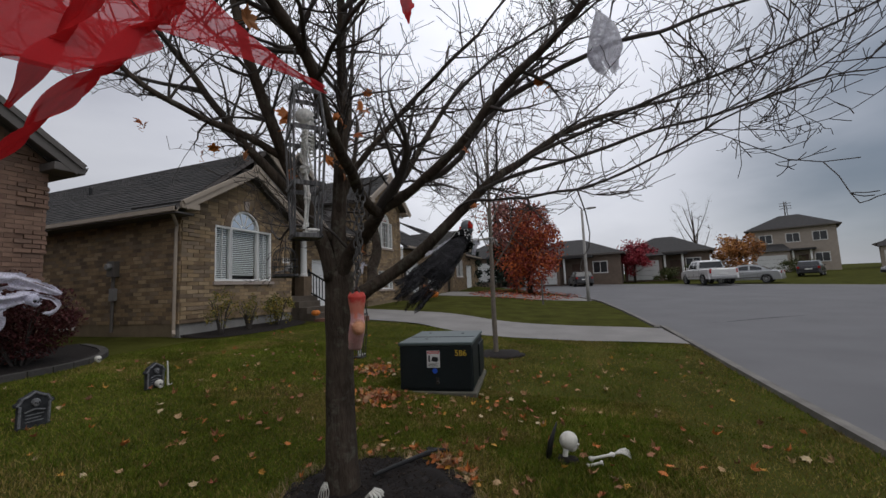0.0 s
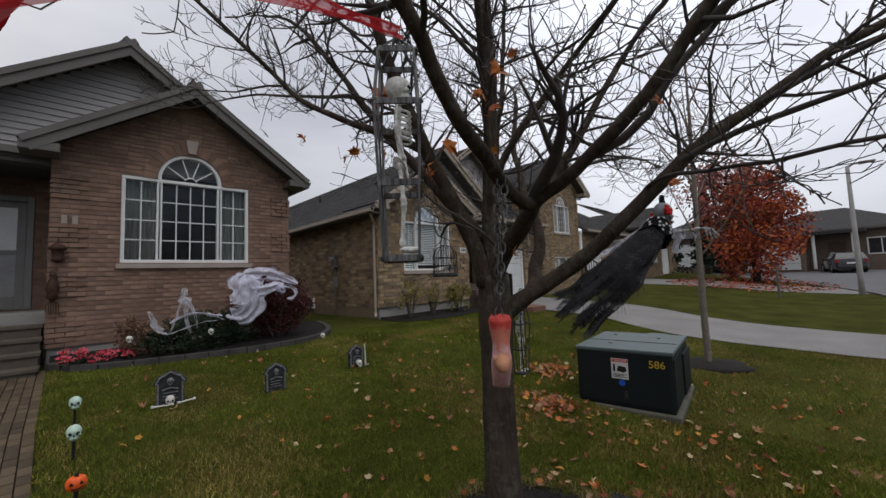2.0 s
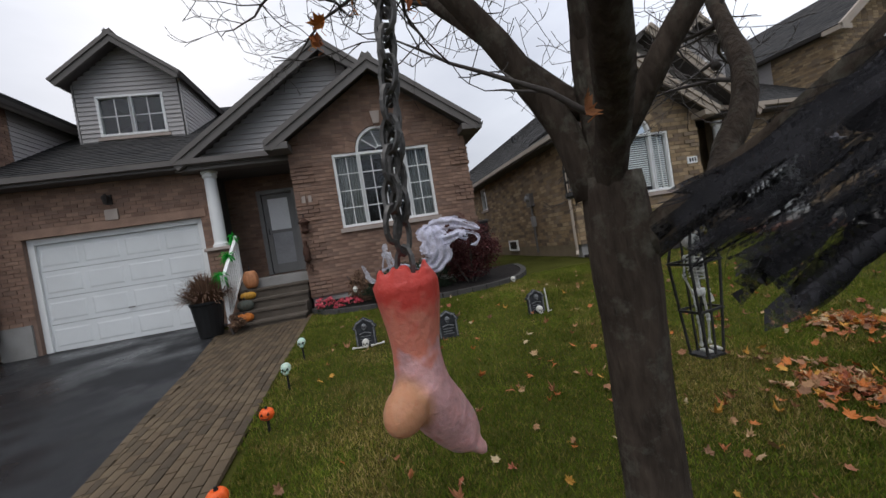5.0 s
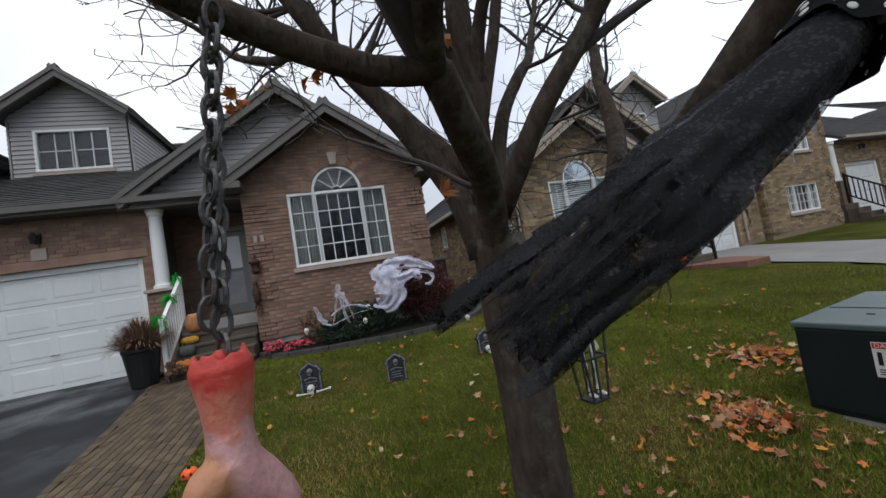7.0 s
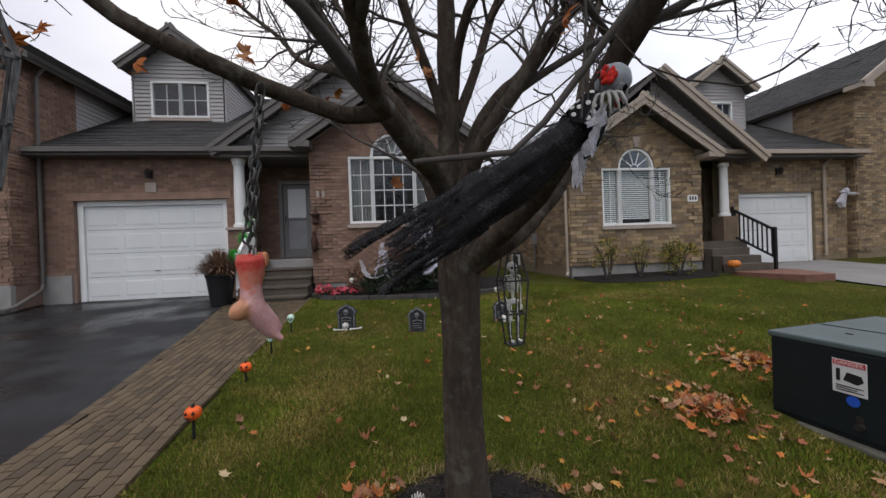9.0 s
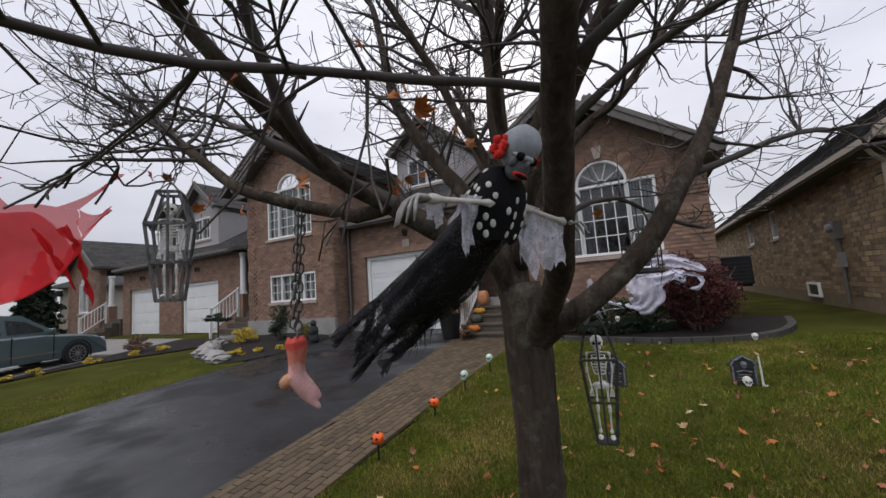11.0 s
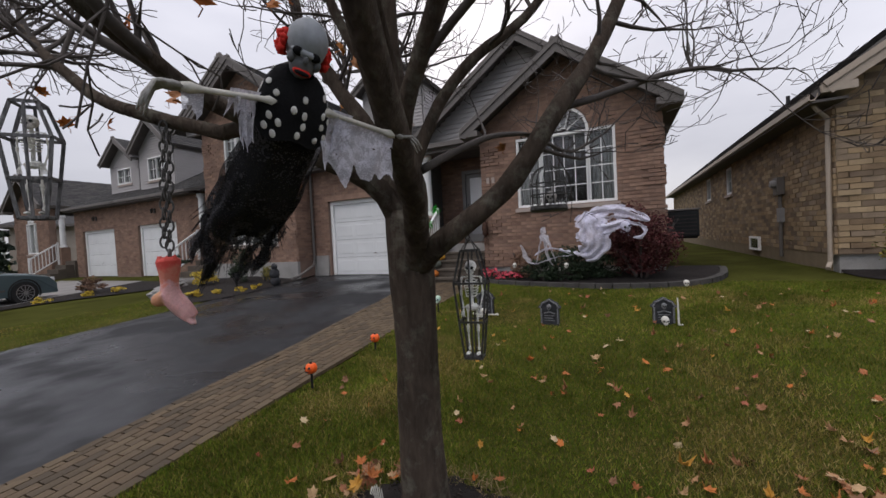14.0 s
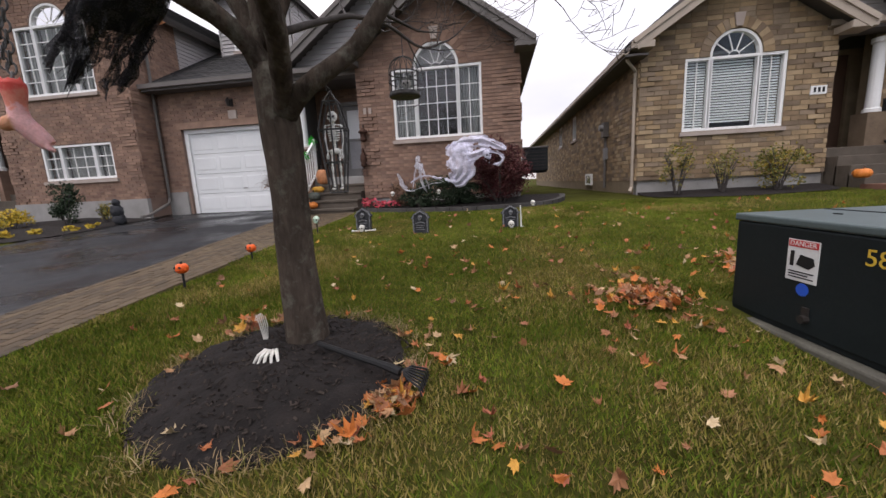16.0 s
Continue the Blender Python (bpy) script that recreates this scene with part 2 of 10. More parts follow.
def weave(m, scale, lo, hi):
    """Opens a cloth between its threads: an uneven mesh of holes."""
    nt = m.node_tree
    mixes = [n for n in nt.nodes if n.bl_idname == "ShaderNodeMixShader"]
    last = nt.nodes["Material Output"].inputs["Surface"].links[0].from_node
    co = nt.nodes.new("ShaderNodeTexCoord")
    a, b = nt.nodes.new("ShaderNodeTexNoise"), nt.nodes.new("ShaderNodeTexVoronoi")
    a.inputs["Scale"].default_value = scale * 0.12
    a.inputs["Detail"].default_value = 5
    b.inputs["Scale"].default_value = scale
    nt.links.new(co.outputs["Object"], a.inputs["Vector"])
    nt.links.new(co.outputs["Object"], b.inputs["Vector"])
    mul = nt.nodes.new("ShaderNodeMath")
    mul.operation = "MULTIPLY_ADD"
    mul.inputs[1].default_value = -0.55
    nt.links.new(b.outputs["Distance"], mul.inputs[0])
    nt.links.new(a.outputs["Fac"], mul.inputs[2])
    r = ramp_node(nt, [(0.12, (hi,) * 3), (0.36, (lo,) * 3)])
    nt.links.new(mul.outputs[0], r.inputs["Fac"])
    nt.links.new(r.outputs["Color"], last.inputs[0])
    return m


def glass_material(name, tint=(0.9, 0.95, 0.95)):
    m, nt, b = material(name)
    out = nt.nodes["Material Output"]
    tr, gl = nt.nodes.new("ShaderNodeBsdfTransparent"), nt.nodes.new("ShaderNodeBsdfGlossy")
    tr.inputs["Color"].default_value = (*tint, 1)
    gl.inputs["Roughness"].default_value = 0.03
    gl.inputs["Color"].default_value = (0.9, 0.9, 0.9, 1)
    fr = nt.nodes.new("ShaderNodeFresnel")
    fr.inputs["IOR"].default_value = 1.6
    mx = nt.nodes.new("ShaderNodeMixShader")
    nt.links.new(fr.outputs[0], mx.inputs[0])
    nt.links.new(tr.outputs[0], mx.inputs[1])
    nt.links.new(gl.outputs[0], mx.inputs[2])
    nt.links.new(mx.outputs[0], out.inputs["Surface"])
    nt.nodes.remove(b)
    return m


PINK = [(0.212, 0.1313, 0.0938), (0.242, 0.1509, 0.1076), (0.178, 0.1098, 0.08), (0.265, 0.1686, 0.1214), (0.225, 0.1392, 0.1012), (0.198, 0.1274, 0.0948)]
TAN = [(0.27, 0.190, 0.108), (0.205, 0.142, 0.086), (0.34, 0.25, 0.150), (0.160, 0.116, 0.078), (0.295, 0.21, 0.122), (0.23, 0.172, 0.118)]
PAVE = [(0.0924, 0.066, 0.0396), (0.0756, 0.055, 0.0333), (0.1092, 0.079, 0.0468), (0.063, 0.046, 0.0288), (0.0987, 0.069, 0.0405)]
m_brick_pink = surface("pink_brick", (0.25, 0.15, 0.11), 0.3, 4, 70, 0.9, 0, 0.4, "island", PINK)
m_brick_pink_piece = surface("pink_brick_piece", (0.25, 0.15, 0.11), 0.3, 4, 70, 0.9, 0, 0.4, "object", PINK)
m_brick_tan = surface("tan_brick", (0.25, 0.18, 0.1), 0.3, 4, 70, 0.9, 0, 0.4, "island", TAN)
m_mortar_pink = surface("pink_mortar", (0.21, 0.142, 0.110), 0.2, 5, 90, 0.95, 0, 0.3)
m_mortar_tan = surface("tan_mortar", (0.20, 0.155, 0.10), 0.2, 5, 90, 0.95, 0, 0.3)
m_shingle = surface("asphalt_shingle", (0.045, 0.043, 0.042), 0.4, 9, 130, 0.92, 0, 0.5, "island", [(0.04, 0.039, 0.039), (0.052, 0.05, 0.048), (0.036, 0.035, 0.036), (0.058, 0.055, 0.052)])
m_siding = surface("grey_siding", (0.36, 0.34, 0.33), 0.08, 2, 40, 0.6, 0, 0.05, stretch=(1, 1, 6))
m_white = surface("white_paint", (0.74, 0.74, 0.72), 0.06, 3, 60, 0.45, 0, 0.05)
m_garage = surface("white_garage_door", (0.66, 0.67, 0.66), 0.07, 2, 50, 0.5, 0, 0.08)
m_trim = surface("taupe_trim", (0.125, 0.112, 0.102), 0.12, 3, 40, 0.55, 0, 0.05)
m_trim_tan = surface("beige_trim", (0.36, 0.30, 0.24), 0.12, 3, 40, 0.55, 0, 0.05)
m_soffit = surface("dark_soffit", (0.10, 0.09, 0.085), 0.15, 4, 50, 0.7, 0, 0.05)
m_concrete = surface("concrete", (0.27, 0.26, 0.245), 0.22, 3, 70, 0.9, 0, 0.3)
m_stone_trim = surface("cast_stone", (0.36, 0.30, 0.26), 0.15, 5, 80, 0.9, 0, 0.2)
m_glass = glass_material("window_glass")
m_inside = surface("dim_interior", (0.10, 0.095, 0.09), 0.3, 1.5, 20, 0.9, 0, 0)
m_blind = surface("white_blind", (0.82, 0.82, 0.82), 0.05, 3, 40, 0.6, 0, 0)
m_curtain = surface("sheer_curtain", (0.26, 0.26, 0.25), 0.25, 3, 30, 0.9, 0, 0.1, stretch=(1, 8, 1))
m_door_grey = surface("grey_door", (0.21, 0.205, 0.20), 0.1, 3, 50, 0.5, 0, 0.05)
m_door_brown = surface("brown_door", (0.085, 0.05, 0.035), 0.2, 3, 60, 0.5, 0, 0.1)
m_dark = surface("black_metal", (0.02, 0.02, 0.021), 0.3, 8, 90, 0.5, 0.3, 0.1)
m_lamp_dark = surface("dark_lamp", (0.035, 0.03, 0.027), 0.2, 8, 60, 0.5, 0.2, 0.1)
m_asphalt = surface("road_asphalt", (0.125, 0.124, 0.128), 0.18, 0.6, 120, 0.85, 0, 0.3)
m_paver = surface("paver", (0.15, 0.11, 0.08), 0.28, 6, 110, 0.75, 0, 0.4, "object", PAVE)
m_paver_rest = surface("paver_rest", (0.15, 0.11, 0.08), 0.28, 6, 110, 0.75, 0, 0.4, "island", PAVE)
m_joint = surface("sand_joint", (0.03, 0.025, 0.02), 0.3, 10, 120, 0.95, 0, 0.4)
m_kerb = surface("kerb_concrete", (0.155, 0.145, 0.13), 0.45, 3, 80, 0.9, 0, 0.3)
m_soil = surface("dark_mulch", (0.012, 0.009, 0.0075), 0.6, 9, 90, 0.95, 0, 1.0)


def bark_material(name, colour, lichen):
    """Dark ridged bark with blotches of grey-green lichen."""
    m = surface(name, colour, 0.55, 16, 60, 0.95, 0, 1.0, stretch=(1, 1, 0.3), spec=0.1)
    nt = m.node_tree
    b = nt.nodes["Principled BSDF"]
    old = b.inputs["Base Color"].links[0].from_socket
    co = nt.nodes.new("ShaderNodeTexCoord")
    ns = nt.nodes.new("ShaderNodeTexNoise")
    ns.inputs["Scale"].default_value = 11
    ns.inputs["Detail"].default_value = 8
    ns.inputs["Roughness"].default_value = 0.7
    nt.links.new(co.outputs["Object"], ns.inputs["Vector"])
    r = ramp_node(nt, [(0.52, (0, 0, 0)), (0.68, (0.75, 0.75, 0.75))])
    nt.links.new(ns.outputs["Fac"], r.inputs["Fac"])
    mx = nt.nodes.new("ShaderNodeMix")
    mx.data_type = "RGBA"
    mx.inputs["B"].default_value = (*lichen, 1)
    nt.links.new(r.outputs["Color"], mx.inputs["Factor"])
    nt.links.new(old, mx.inputs["A"])
    nt.links.new(mx.outputs["Result"], b.inputs["Base Color"])
    for n in nt.nodes:
        if n.bl_idname == "ShaderNodeBump":
            n.inputs["Distance"].default_value = 0.03
    return m


m_bark = bark_material("maple_bark", (0.058, 0.0445, 0.034), (0.130, 0.124, 0.098))
m_twig = surface("twig_bark", (0.070, 0.060, 0.054), 0.3, 20, 90, 0.85, 0, 0.2)
m_grass = surface("lawn", (0.048, 0.050, 0.011), 0.5, 1.3, 60, 1.0, 0, 0.6, spec=0.02)
m_blade = surface("grass_blades", (0.06, 0.08, 0.01), 0.5, 1.1, 7, 1.0, 0, 0, "island", [(0.082, 0.122, 0.014), (0.118, 0.144, 0.017), (0.060, 0.092, 0.011), (0.148, 0.156, 0.022), (0.092, 0.130, 0.015), (0.22, 0.18, 0.05)], spec=0.04)
m_blade_dry = surface("dry_grass_blades", (0.1, 0.08, 0.02), 0.45, 1.1, 7, 1.0, 0, 0, "island", [(0.17, 0.155, 0.03), (0.27, 0.205, 0.065), (0.12, 0.135, 0.02), (0.33, 0.25, 0.10), (0.20, 0.16, 0.04), (0.14, 0.10, 0.04)], spec=0.04)


def wet_asphalt():
    """Dark sealed driveway, damp in patches."""
    m = surface("driveway_asphalt", (0.015, 0.0155, 0.017), 0.45, 1.1, 140, 0.5, 0, 0.35)
    nt = m.node_tree
    b = nt.nodes["Principled BSDF"]
    n = nt.nodes.new("ShaderNodeTexNoise")
    n.inputs["Scale"].default_value = 0.9
    n.inputs["Detail"].default_value = 4
    c = nt.nodes.new("ShaderNodeTexCoord")
    nt.links.new(c.outputs["Object"], n.inputs["Vector"])
    r = ramp_node(nt, [(0.36, (0.20,) * 3), (0.50, (0.42,) * 3), (0.60, (0.80,) * 3)])
    nt.links.new(n.outputs["Fac"], r.inputs["Fac"])
    nt.links.new(r.outputs["Color"], b.inputs["Roughness"])
    b.inputs["Specular IOR Level"].default_value = 0.34
    return m


m_drive = wet_asphalt()

# ---------------------------------------------------------------- ground, road, driveways
KERB = [(2.95, -70), (2.95, -30), (2.95, 9.0), (2.75, 13.0), (2.3, 18.0), (1.4, 23.5), (-1.2, 29.5), (-6, 35), (-14, 40), (-60, 52)]
FAR_KERB = [(-60, 62), (-12, 50), (0, 45), (6, 40.5), (10.8, 35.5), (17, 27.5), (18.5, 22), (17, 16), (13, 11), (12, 6), (12, -30), (12, -70)]
ROAD = KERB + FAR_KERB
WALK_EDGE = [(2.95, 1.12), (-0.4, 0.96), (-2.0, 0.84), (-4.5, 0.745), (-7.25, 0.70)]
DRIVE_EDGE = [(2.95, 0.36), (-0.4, 0.12), (-2.3, -0.07), (-5.0, -0.50), (-7.25, -0.95)]
DRIVE_FAR = [(2.95, -4.0), (0.6, -4.2), (-3.0, -4.45), (-5.5, -4.65), (-8.1, -4.78)]


def edge_y(line, x):
    for (x1, y1), (x2, y2) in zip(line, line[1:]):
        if x2 <= x <= x1:
            return y1 + (y2 - y1) * (x1 - x) / (x1 - x2)
    return line[0][1] if x > line[0][0] else line[-1][1]


def rise(y):
    return 0.028 * 3.0 * math.log1p(math.exp(min(40.0, (y - 10.0) / 3.0))) if y < 110 else 0.028 * 100


def lawn(x, y):
    """Height of the lawn."""
    a = -0.06 - 0.05 * (max(-8.2, min(2.95, x)) + 0.7)
    a -= (0.12 - 0.05 * smooth01((x - 0.4) / 2.0)) * smooth01((y - 3.0) / 2.5) * smooth01((x + 4.0) / 3.0)
    a += rise(y)
    a += 0.012 * noise.noise(Vector((x * 0.9, y * 0.9, 0))) if abs(x) < 20 and abs(y) < 40 else 0
    return a


def road_z(x, y):
    return -0.245 - 0.05 * (1 - smooth01((y - 13) / 10)) + 0.0 * x + rise(y) + 0.03 * smooth01((y - 13) / 10)


def near_road(x, y):
    return inside(ROAD, x, y)


def on_drive(x, y):
    return -8.2 < x < 2.95 and edge_y(DRIVE_FAR, x) < y < edge_y(WALK_EDGE, x)


NB_DRIVE = [(2.95, 10.1), (-2.0, 10.05), (-4.2, 11.0), (-8.2, 11.4), (-8.2, 14.4), (-4.5, 14.0), (-1.0, 12.9), (2.85, 12.6)]


gx = sorted(set([round(v, 3) for v in np.arange(-9.0, 4.01, 0.25)] + [2.95, 3.0] + [-2000, -600, -200, -90, -50, -30, -20, -14, -11] + [round(v, 2) for v in np.arange(5, 21, 1.0)] + [24, 30, 40, 60, 100, 250, 700, 2000]))
gy = sorted(set([round(v, 3) for v in np.arange(-6.0, 15.01, 0.25)] + [-2000, -600, -200, -90, -50, -30, -20, -14, -10, -8] + [round(v, 2) for v in np.arange(16, 52, 1.0)] + [55, 60, 70, 90, 120, 250, 700, 2000]))
mb = MB()
for y in gy:
    for x in gx:
        if near_road(x, y):
            z = road_z(x, y) - 0.05
        elif on_drive(x, y) or inside(NB_DRIVE, x, y):
            z = lawn(x, y) - 0.05
        else:
            z = lawn(x, y)
        mb.v.append((x, y, z))
nx = len(gx)
for j in range(len(gy) - 1):
    for i in range(nx - 1):
        a = j * nx + i
        mb.f.append((a, a + 1, a + nx + 1, a + nx))
mb.m = [0] * len(mb.f)
single("ground", mb, [m_grass], "autumn lawn sloping from houses to street", "ground", kind="structure", smooth=True)


def strip(left, right, n, height, lift):
    """A sheet between two lines, laid on the height function."""
    q = MB()
    L, R = spline([(x, y, 0) for x, y in left], 0.4), spline([(x, y, 0) for x, y in right], 0.4)
    m = max(len(L), len(R))
    pick = lambda P, i: P[min(len(P) - 1, round(i * (len(P) - 1) / (m - 1)))]
    for i in range(m):
        a, b = pick(L, i), pick(R, i)
        for k in range(n + 1):
            p = a.lerp(b, k / n)
            q.v.append((p.x, p.y, height(p.x, p.y) + lift))
    for i in range(m - 1):
        for k in range(n):
            a = i * (n + 1) + k
            q.f.append((a, a + 1, a + n + 2, a + n + 1))
    q.m = [0] * len(q.f)
    return q


mb = MB()
pts = [(x, y) for x, y in KERB]
road = strip(KERB, list(reversed(FAR_KERB)), 24, road_z, 0.0)
single("road", road, [m_asphalt], "worn grey asphalt street bending between houses", "road", kind="structure", smooth=True)


def kerb_line(name, line, side):
    q = MB()
    P = spline([(x, y, 0) for x, y in line], 0.5)
    prof = [(-0.02, -0.2), (-0.02, 0.004), (0.04, 0.004), (0.08, -0.008), (0.13, -0.014), (0.15, -0.2)]
    n = len(prof)
    for i, p in enumerate(P):
        t = (P[min(i + 1, len(P) - 1)] - P[max(i - 1, 0)]).normalized()
        nrm = Vector((t.y, -t.x, 0)) * side
        h = -0.272 + rise(p.y) + 0.07 * smooth01((p.y - 13) / 10)
        for d, z in prof:
            q.v.append((p.x + nrm.x * d, p.y + nrm.y * d, h + z))
    for i in range(len(P) - 1):
        for k in range(n - 1):
            a = i * n + k
            q.f.append((a, a + 1, a + n + 1, a + n))
    q.m = [0] * len(q.f)
    return single(name, q, [m_kerb], "weathered concrete kerb along the street", "kerb", kind="structure")


kerb_line("kerb", KERB, 1)
kerb_line("kerb", list(reversed(FAR_KERB)), -1)

# the sealed asphalt driveway and the neighbours' paved ones
single("driveway", strip(DRIVE_EDGE + [(-8.1, -1.0)], DRIVE_FAR, 16, lawn, 0.006), [m_drive], "dark sealed asphalt driveway, damp after rain", "driveway", kind="structure", smooth=True)
m_pale = surface("pale_concrete_paving", (0.20, 0.19, 0.18), 0.22, 1.2, 90, 0.85, 0, 0.3)
single("driveway", strip([(2.95, 10.15), (-2.0, 10.1), (-4.2, 11.0), (-8.2, 11.4)], [(2.85, 12.6), (-1.0, 12.9), (-4.5, 14.0), (-8.2, 14.4)], 10, lawn, 0.01), [m_pale], "pale concrete driveway of the neighbouring house", "driveway", kind="structure", smooth=True)
single("driveway", strip([(1.5, 22.6), (-8.0, 23.2)], [(1.0, 26.0), (-8.0, 27.5)], 10, lawn, 0.012), [m_pale], "pale concrete driveway further up the row", "driveway", kind="structure", smooth=True)
single("driveway", strip([(2.9, -8.5), (-0.6, -9.5), (-2.3, -10.25), (-3.9, -10.85), (-7.0, -12.0)], [(2.9, -13.5), (-0.6, -14.2), (-2.3, -15.0), (-3.9, -16.4), (-7.0, -18.2)], 10, lawn, 0.012), [m_pale], "grey shared driveway with parked cars", "driveway", kind="structure", smooth=True)

# bedding under the brick walk
single("walk_bed", strip(WALK_EDGE, DRIVE_EDGE, 8, lawn, -0.012), [m_joint], "dark sand bed between the walkway bricks", "paving", kind="structure")

# ---------------------------------------------------------------- building kit
def facing_street(x):
    """Places on a front wall: u runs along the street, d stands out towards it."""
    return lambda u, z, d: (x + d, u, z)


def facing_south(y):
    return lambda u, z, d: (u, y - d, z)


def facing_north(y):
    return lambda u, z, d: (u, y + d, z)


def gap(u0, u1, z0, z1, arch=None):
    return dict(u0=u0, u1=u1, z0=z0, z1=z1, arch=arch)


def gap_top(g, u):
    if g["arch"]:
        c, r, h = g["arch"]
        if abs(u - c) < r:
            return g["z1"] + h * math.sqrt(1 - ((u - c) / r) ** 2)
    return g["z1"]


def wall(parent, to, u0, u1, z0, top, gaps, thick, mat, flip=False):
    """A wall slab with real openings; top(u) is its upper edge."""
    cuts = {u0, u1}
    for g in gaps:
        cuts |= {g["u0"], g["u1"]}
        if g["arch"]:
            c, r, h = g["arch"]
            cuts |= {c - r * math.cos(math.pi * k / 14) for k in range(15)}
    cuts |= {round(u0 + (u1 - u0) * k / 16, 4) for k in range(17)}
    cuts = sorted(c for c in cuts if u0 <= c <= u1)
    q = MB()
    for a, b in zip(cuts, cuts[1:]):
        if b - a < 1e-4:
            continue
        mid = (a + b) / 2
        solid = [((z0, z0), (top(a), top(b)))]
        for g in gaps:
            if g["u0"] <= mid <= g["u1"] or (g["arch"] and abs(mid - g["arch"][0]) < g["arch"][1]):
                lo, (ta, tb) = solid[-1]
                in_rect = g["u0"] <= mid <= g["u1"]
                if not in_rect:
                    continue
                solid[-1] = (lo, (g["z0"], g["z0"]))
                solid.append(((gap_top(g, a), gap_top(g, b)), (ta, tb)))
        for (la, lb), (ha, hb) in solid:
            if max(ha - la, hb - lb) < 1e-3:
                continue
            q.hexa([to(a, la, -thick), to(b, lb, -thick), to(b, lb, 0), to(a, la, 0),
                    to(a, ha, -thick), to(b, hb, -thick), to(b, hb, 0), to(a, ha, 0)])
    return part("wall", q, mat, parent)


def brick_courses(to, u0, u1, z0, top, gaps, corners=(), step=0.075, length=0.215, seed=1):
    """Brick boxes (u, z, length, height, proud) that leave the openings free."""
    rnd = random.Random(seed)
    out = []
    row, z = 0, z0
    ztop = max(top(u0 + (u1 - u0) * k / 40) for k in range(41))
    while z + step < ztop:
        zc = z + step / 2
        us = [u0 + (u1 - u0) * k / 120 for k in range(121)]
        ok = [u for u in us if top(u) > z + step]
        if ok:
            runs = [(min(ok), max(ok))]
            for g in gaps:
                if z + step * 0.8 > g["z0"] and zc < gap_top(g, (g["arch"] or ((g["u0"] + g["u1"]) / 2,))[0]):
                    if zc <= g["z1"]:
                        a, b = g["u0"], g["u1"]
                    else:
                        c, r, h = g["arch"]
                        w = r * math.sqrt(max(0.0, 1 - ((z - g["z1"]) / h) ** 2)) if z > g["z1"] else r
                        a, b = c - w - 0.01, c + w + 0.01
                    nr = []
                    for p, s in runs:
                        if b <= p or a >= s:
                            nr.append((p, s))
                        else:
                            if a > p:
                                nr.append((p, a))
                            if b < s:
                                nr.append((b, s))
                    runs = nr
            for p, s in runs:
                u = p - (length / 2 if row % 2 else 0)
                while u < s - 0.02:
                    a, b = max(u, p), min(u + length - 0.01, s)
                    if b - a > 0.03:
                        proud = 0.009 + rnd.uniform(-0.003, 0.004)
                        for c in corners:
                            if abs((a + b) / 2 - c) < 0.32 and (row // 5) % 2 == 0:
                                proud += 0.025
                        out.append(((a + b) / 2, zc, b - a, step - 0.011, proud))
                    u += length
        z += step
        row += 1
    return out


def brick_verts(to, c):
    u, z, l, h, d = c
    a, b, lo, hi = u - l / 2, u + l / 2, z - h / 2, z + h / 2
    e = 0.002
    return [to(a, lo, -0.01), to(b, lo, -0.01), to(b, hi, -0.01), to(a, hi, -0.01),
            to(a + e, lo + e, d), to(b - e, lo + e, d), to(b - e, hi - e, d), to(a + e, hi - e, d)]


BRICK_FACES = [(4, 5, 6, 7), (0, 1, 5, 4), (1, 2, 6, 5), (2, 3, 7, 6), (3, 0, 4, 7)]
LATE = []


def bricks(parent, to, courses, mat, pieces=0, piece_mat=None, near=None):
    """Joined bricks; the ones nearest to the point near become objects of their own, added at the end of the file."""
    if pieces:
        courses = sorted(courses, key=lambda c: (c[0] - near[0]) ** 2 + (c[1] - near[1]) ** 2)
        LATE.append((parent, to, courses[:pieces], piece_mat))
        courses = courses[pieces:]
    q = MB()
    for c in courses:
        q.add(brick_verts(to, c), BRICK_FACES)
    return part("brickwork", q, mat, parent, kind="stuff")


def roof_slope(parent, p0, p1, q0, q1, seed=0, course=0.15, name="roof"):
    """A shingled slope from the eave p0-p1 up to q0-q1."""
    p0, p1, q0, q1 = map(Vector, (p0, p1, q0, q1))
    nrm = (p1 - p0).cross(q0 - p0).normalized() if (q0 - p0).length > 1e-6 else (p1 - p0).cross(q1 - p0).normalized()
    if nrm.z < 0:
        nrm = -nrm
    q = MB()
    t = 0.09
    low = [v - nrm * t for v in (p0, p1, q1, q0)]
    q.hexa(low + [p0, p1, q1, q0], 1)
    n = max(3, int(((q0 + q1) / 2 - (p0 + p1) / 2).length / course))
    rnd = random.Random(seed)
    for i in range(n):
        a, b = i / n, (i + 1.12) / n
        b = min(b, 1.0)
        la, ra, lb, rb = p0.lerp(q0, a), p1.lerp(q1, a), p0.lerp(q0, b), p1.lerp(q1, b)
        w = (ra - la).length
        k = max(1, int(w / 0.34))
        off = rnd.random() / k
        marks = [0.0] + [min(1, max(0, (j + off) / k)) for j in range(k)] + [1.0]
        for s, e in zip(marks, marks[1:]):
            if e - s < 1e-3:
                continue
            up = nrm * (0.016 + rnd.uniform(0, 0.006))
            v = [la.lerp(ra, s), la.lerp(ra, e), lb.lerp(rb, e), lb.lerp(rb, s)]
            q.add([v[0] + up, v[1] + up, v[2] + nrm * 0.003, v[3] + nrm * 0.003, v[0], v[1]], [(0, 1, 2, 3), (4, 5, 1, 0)], 0)
    return part(name, q, [m_shingle, m_soffit], parent)


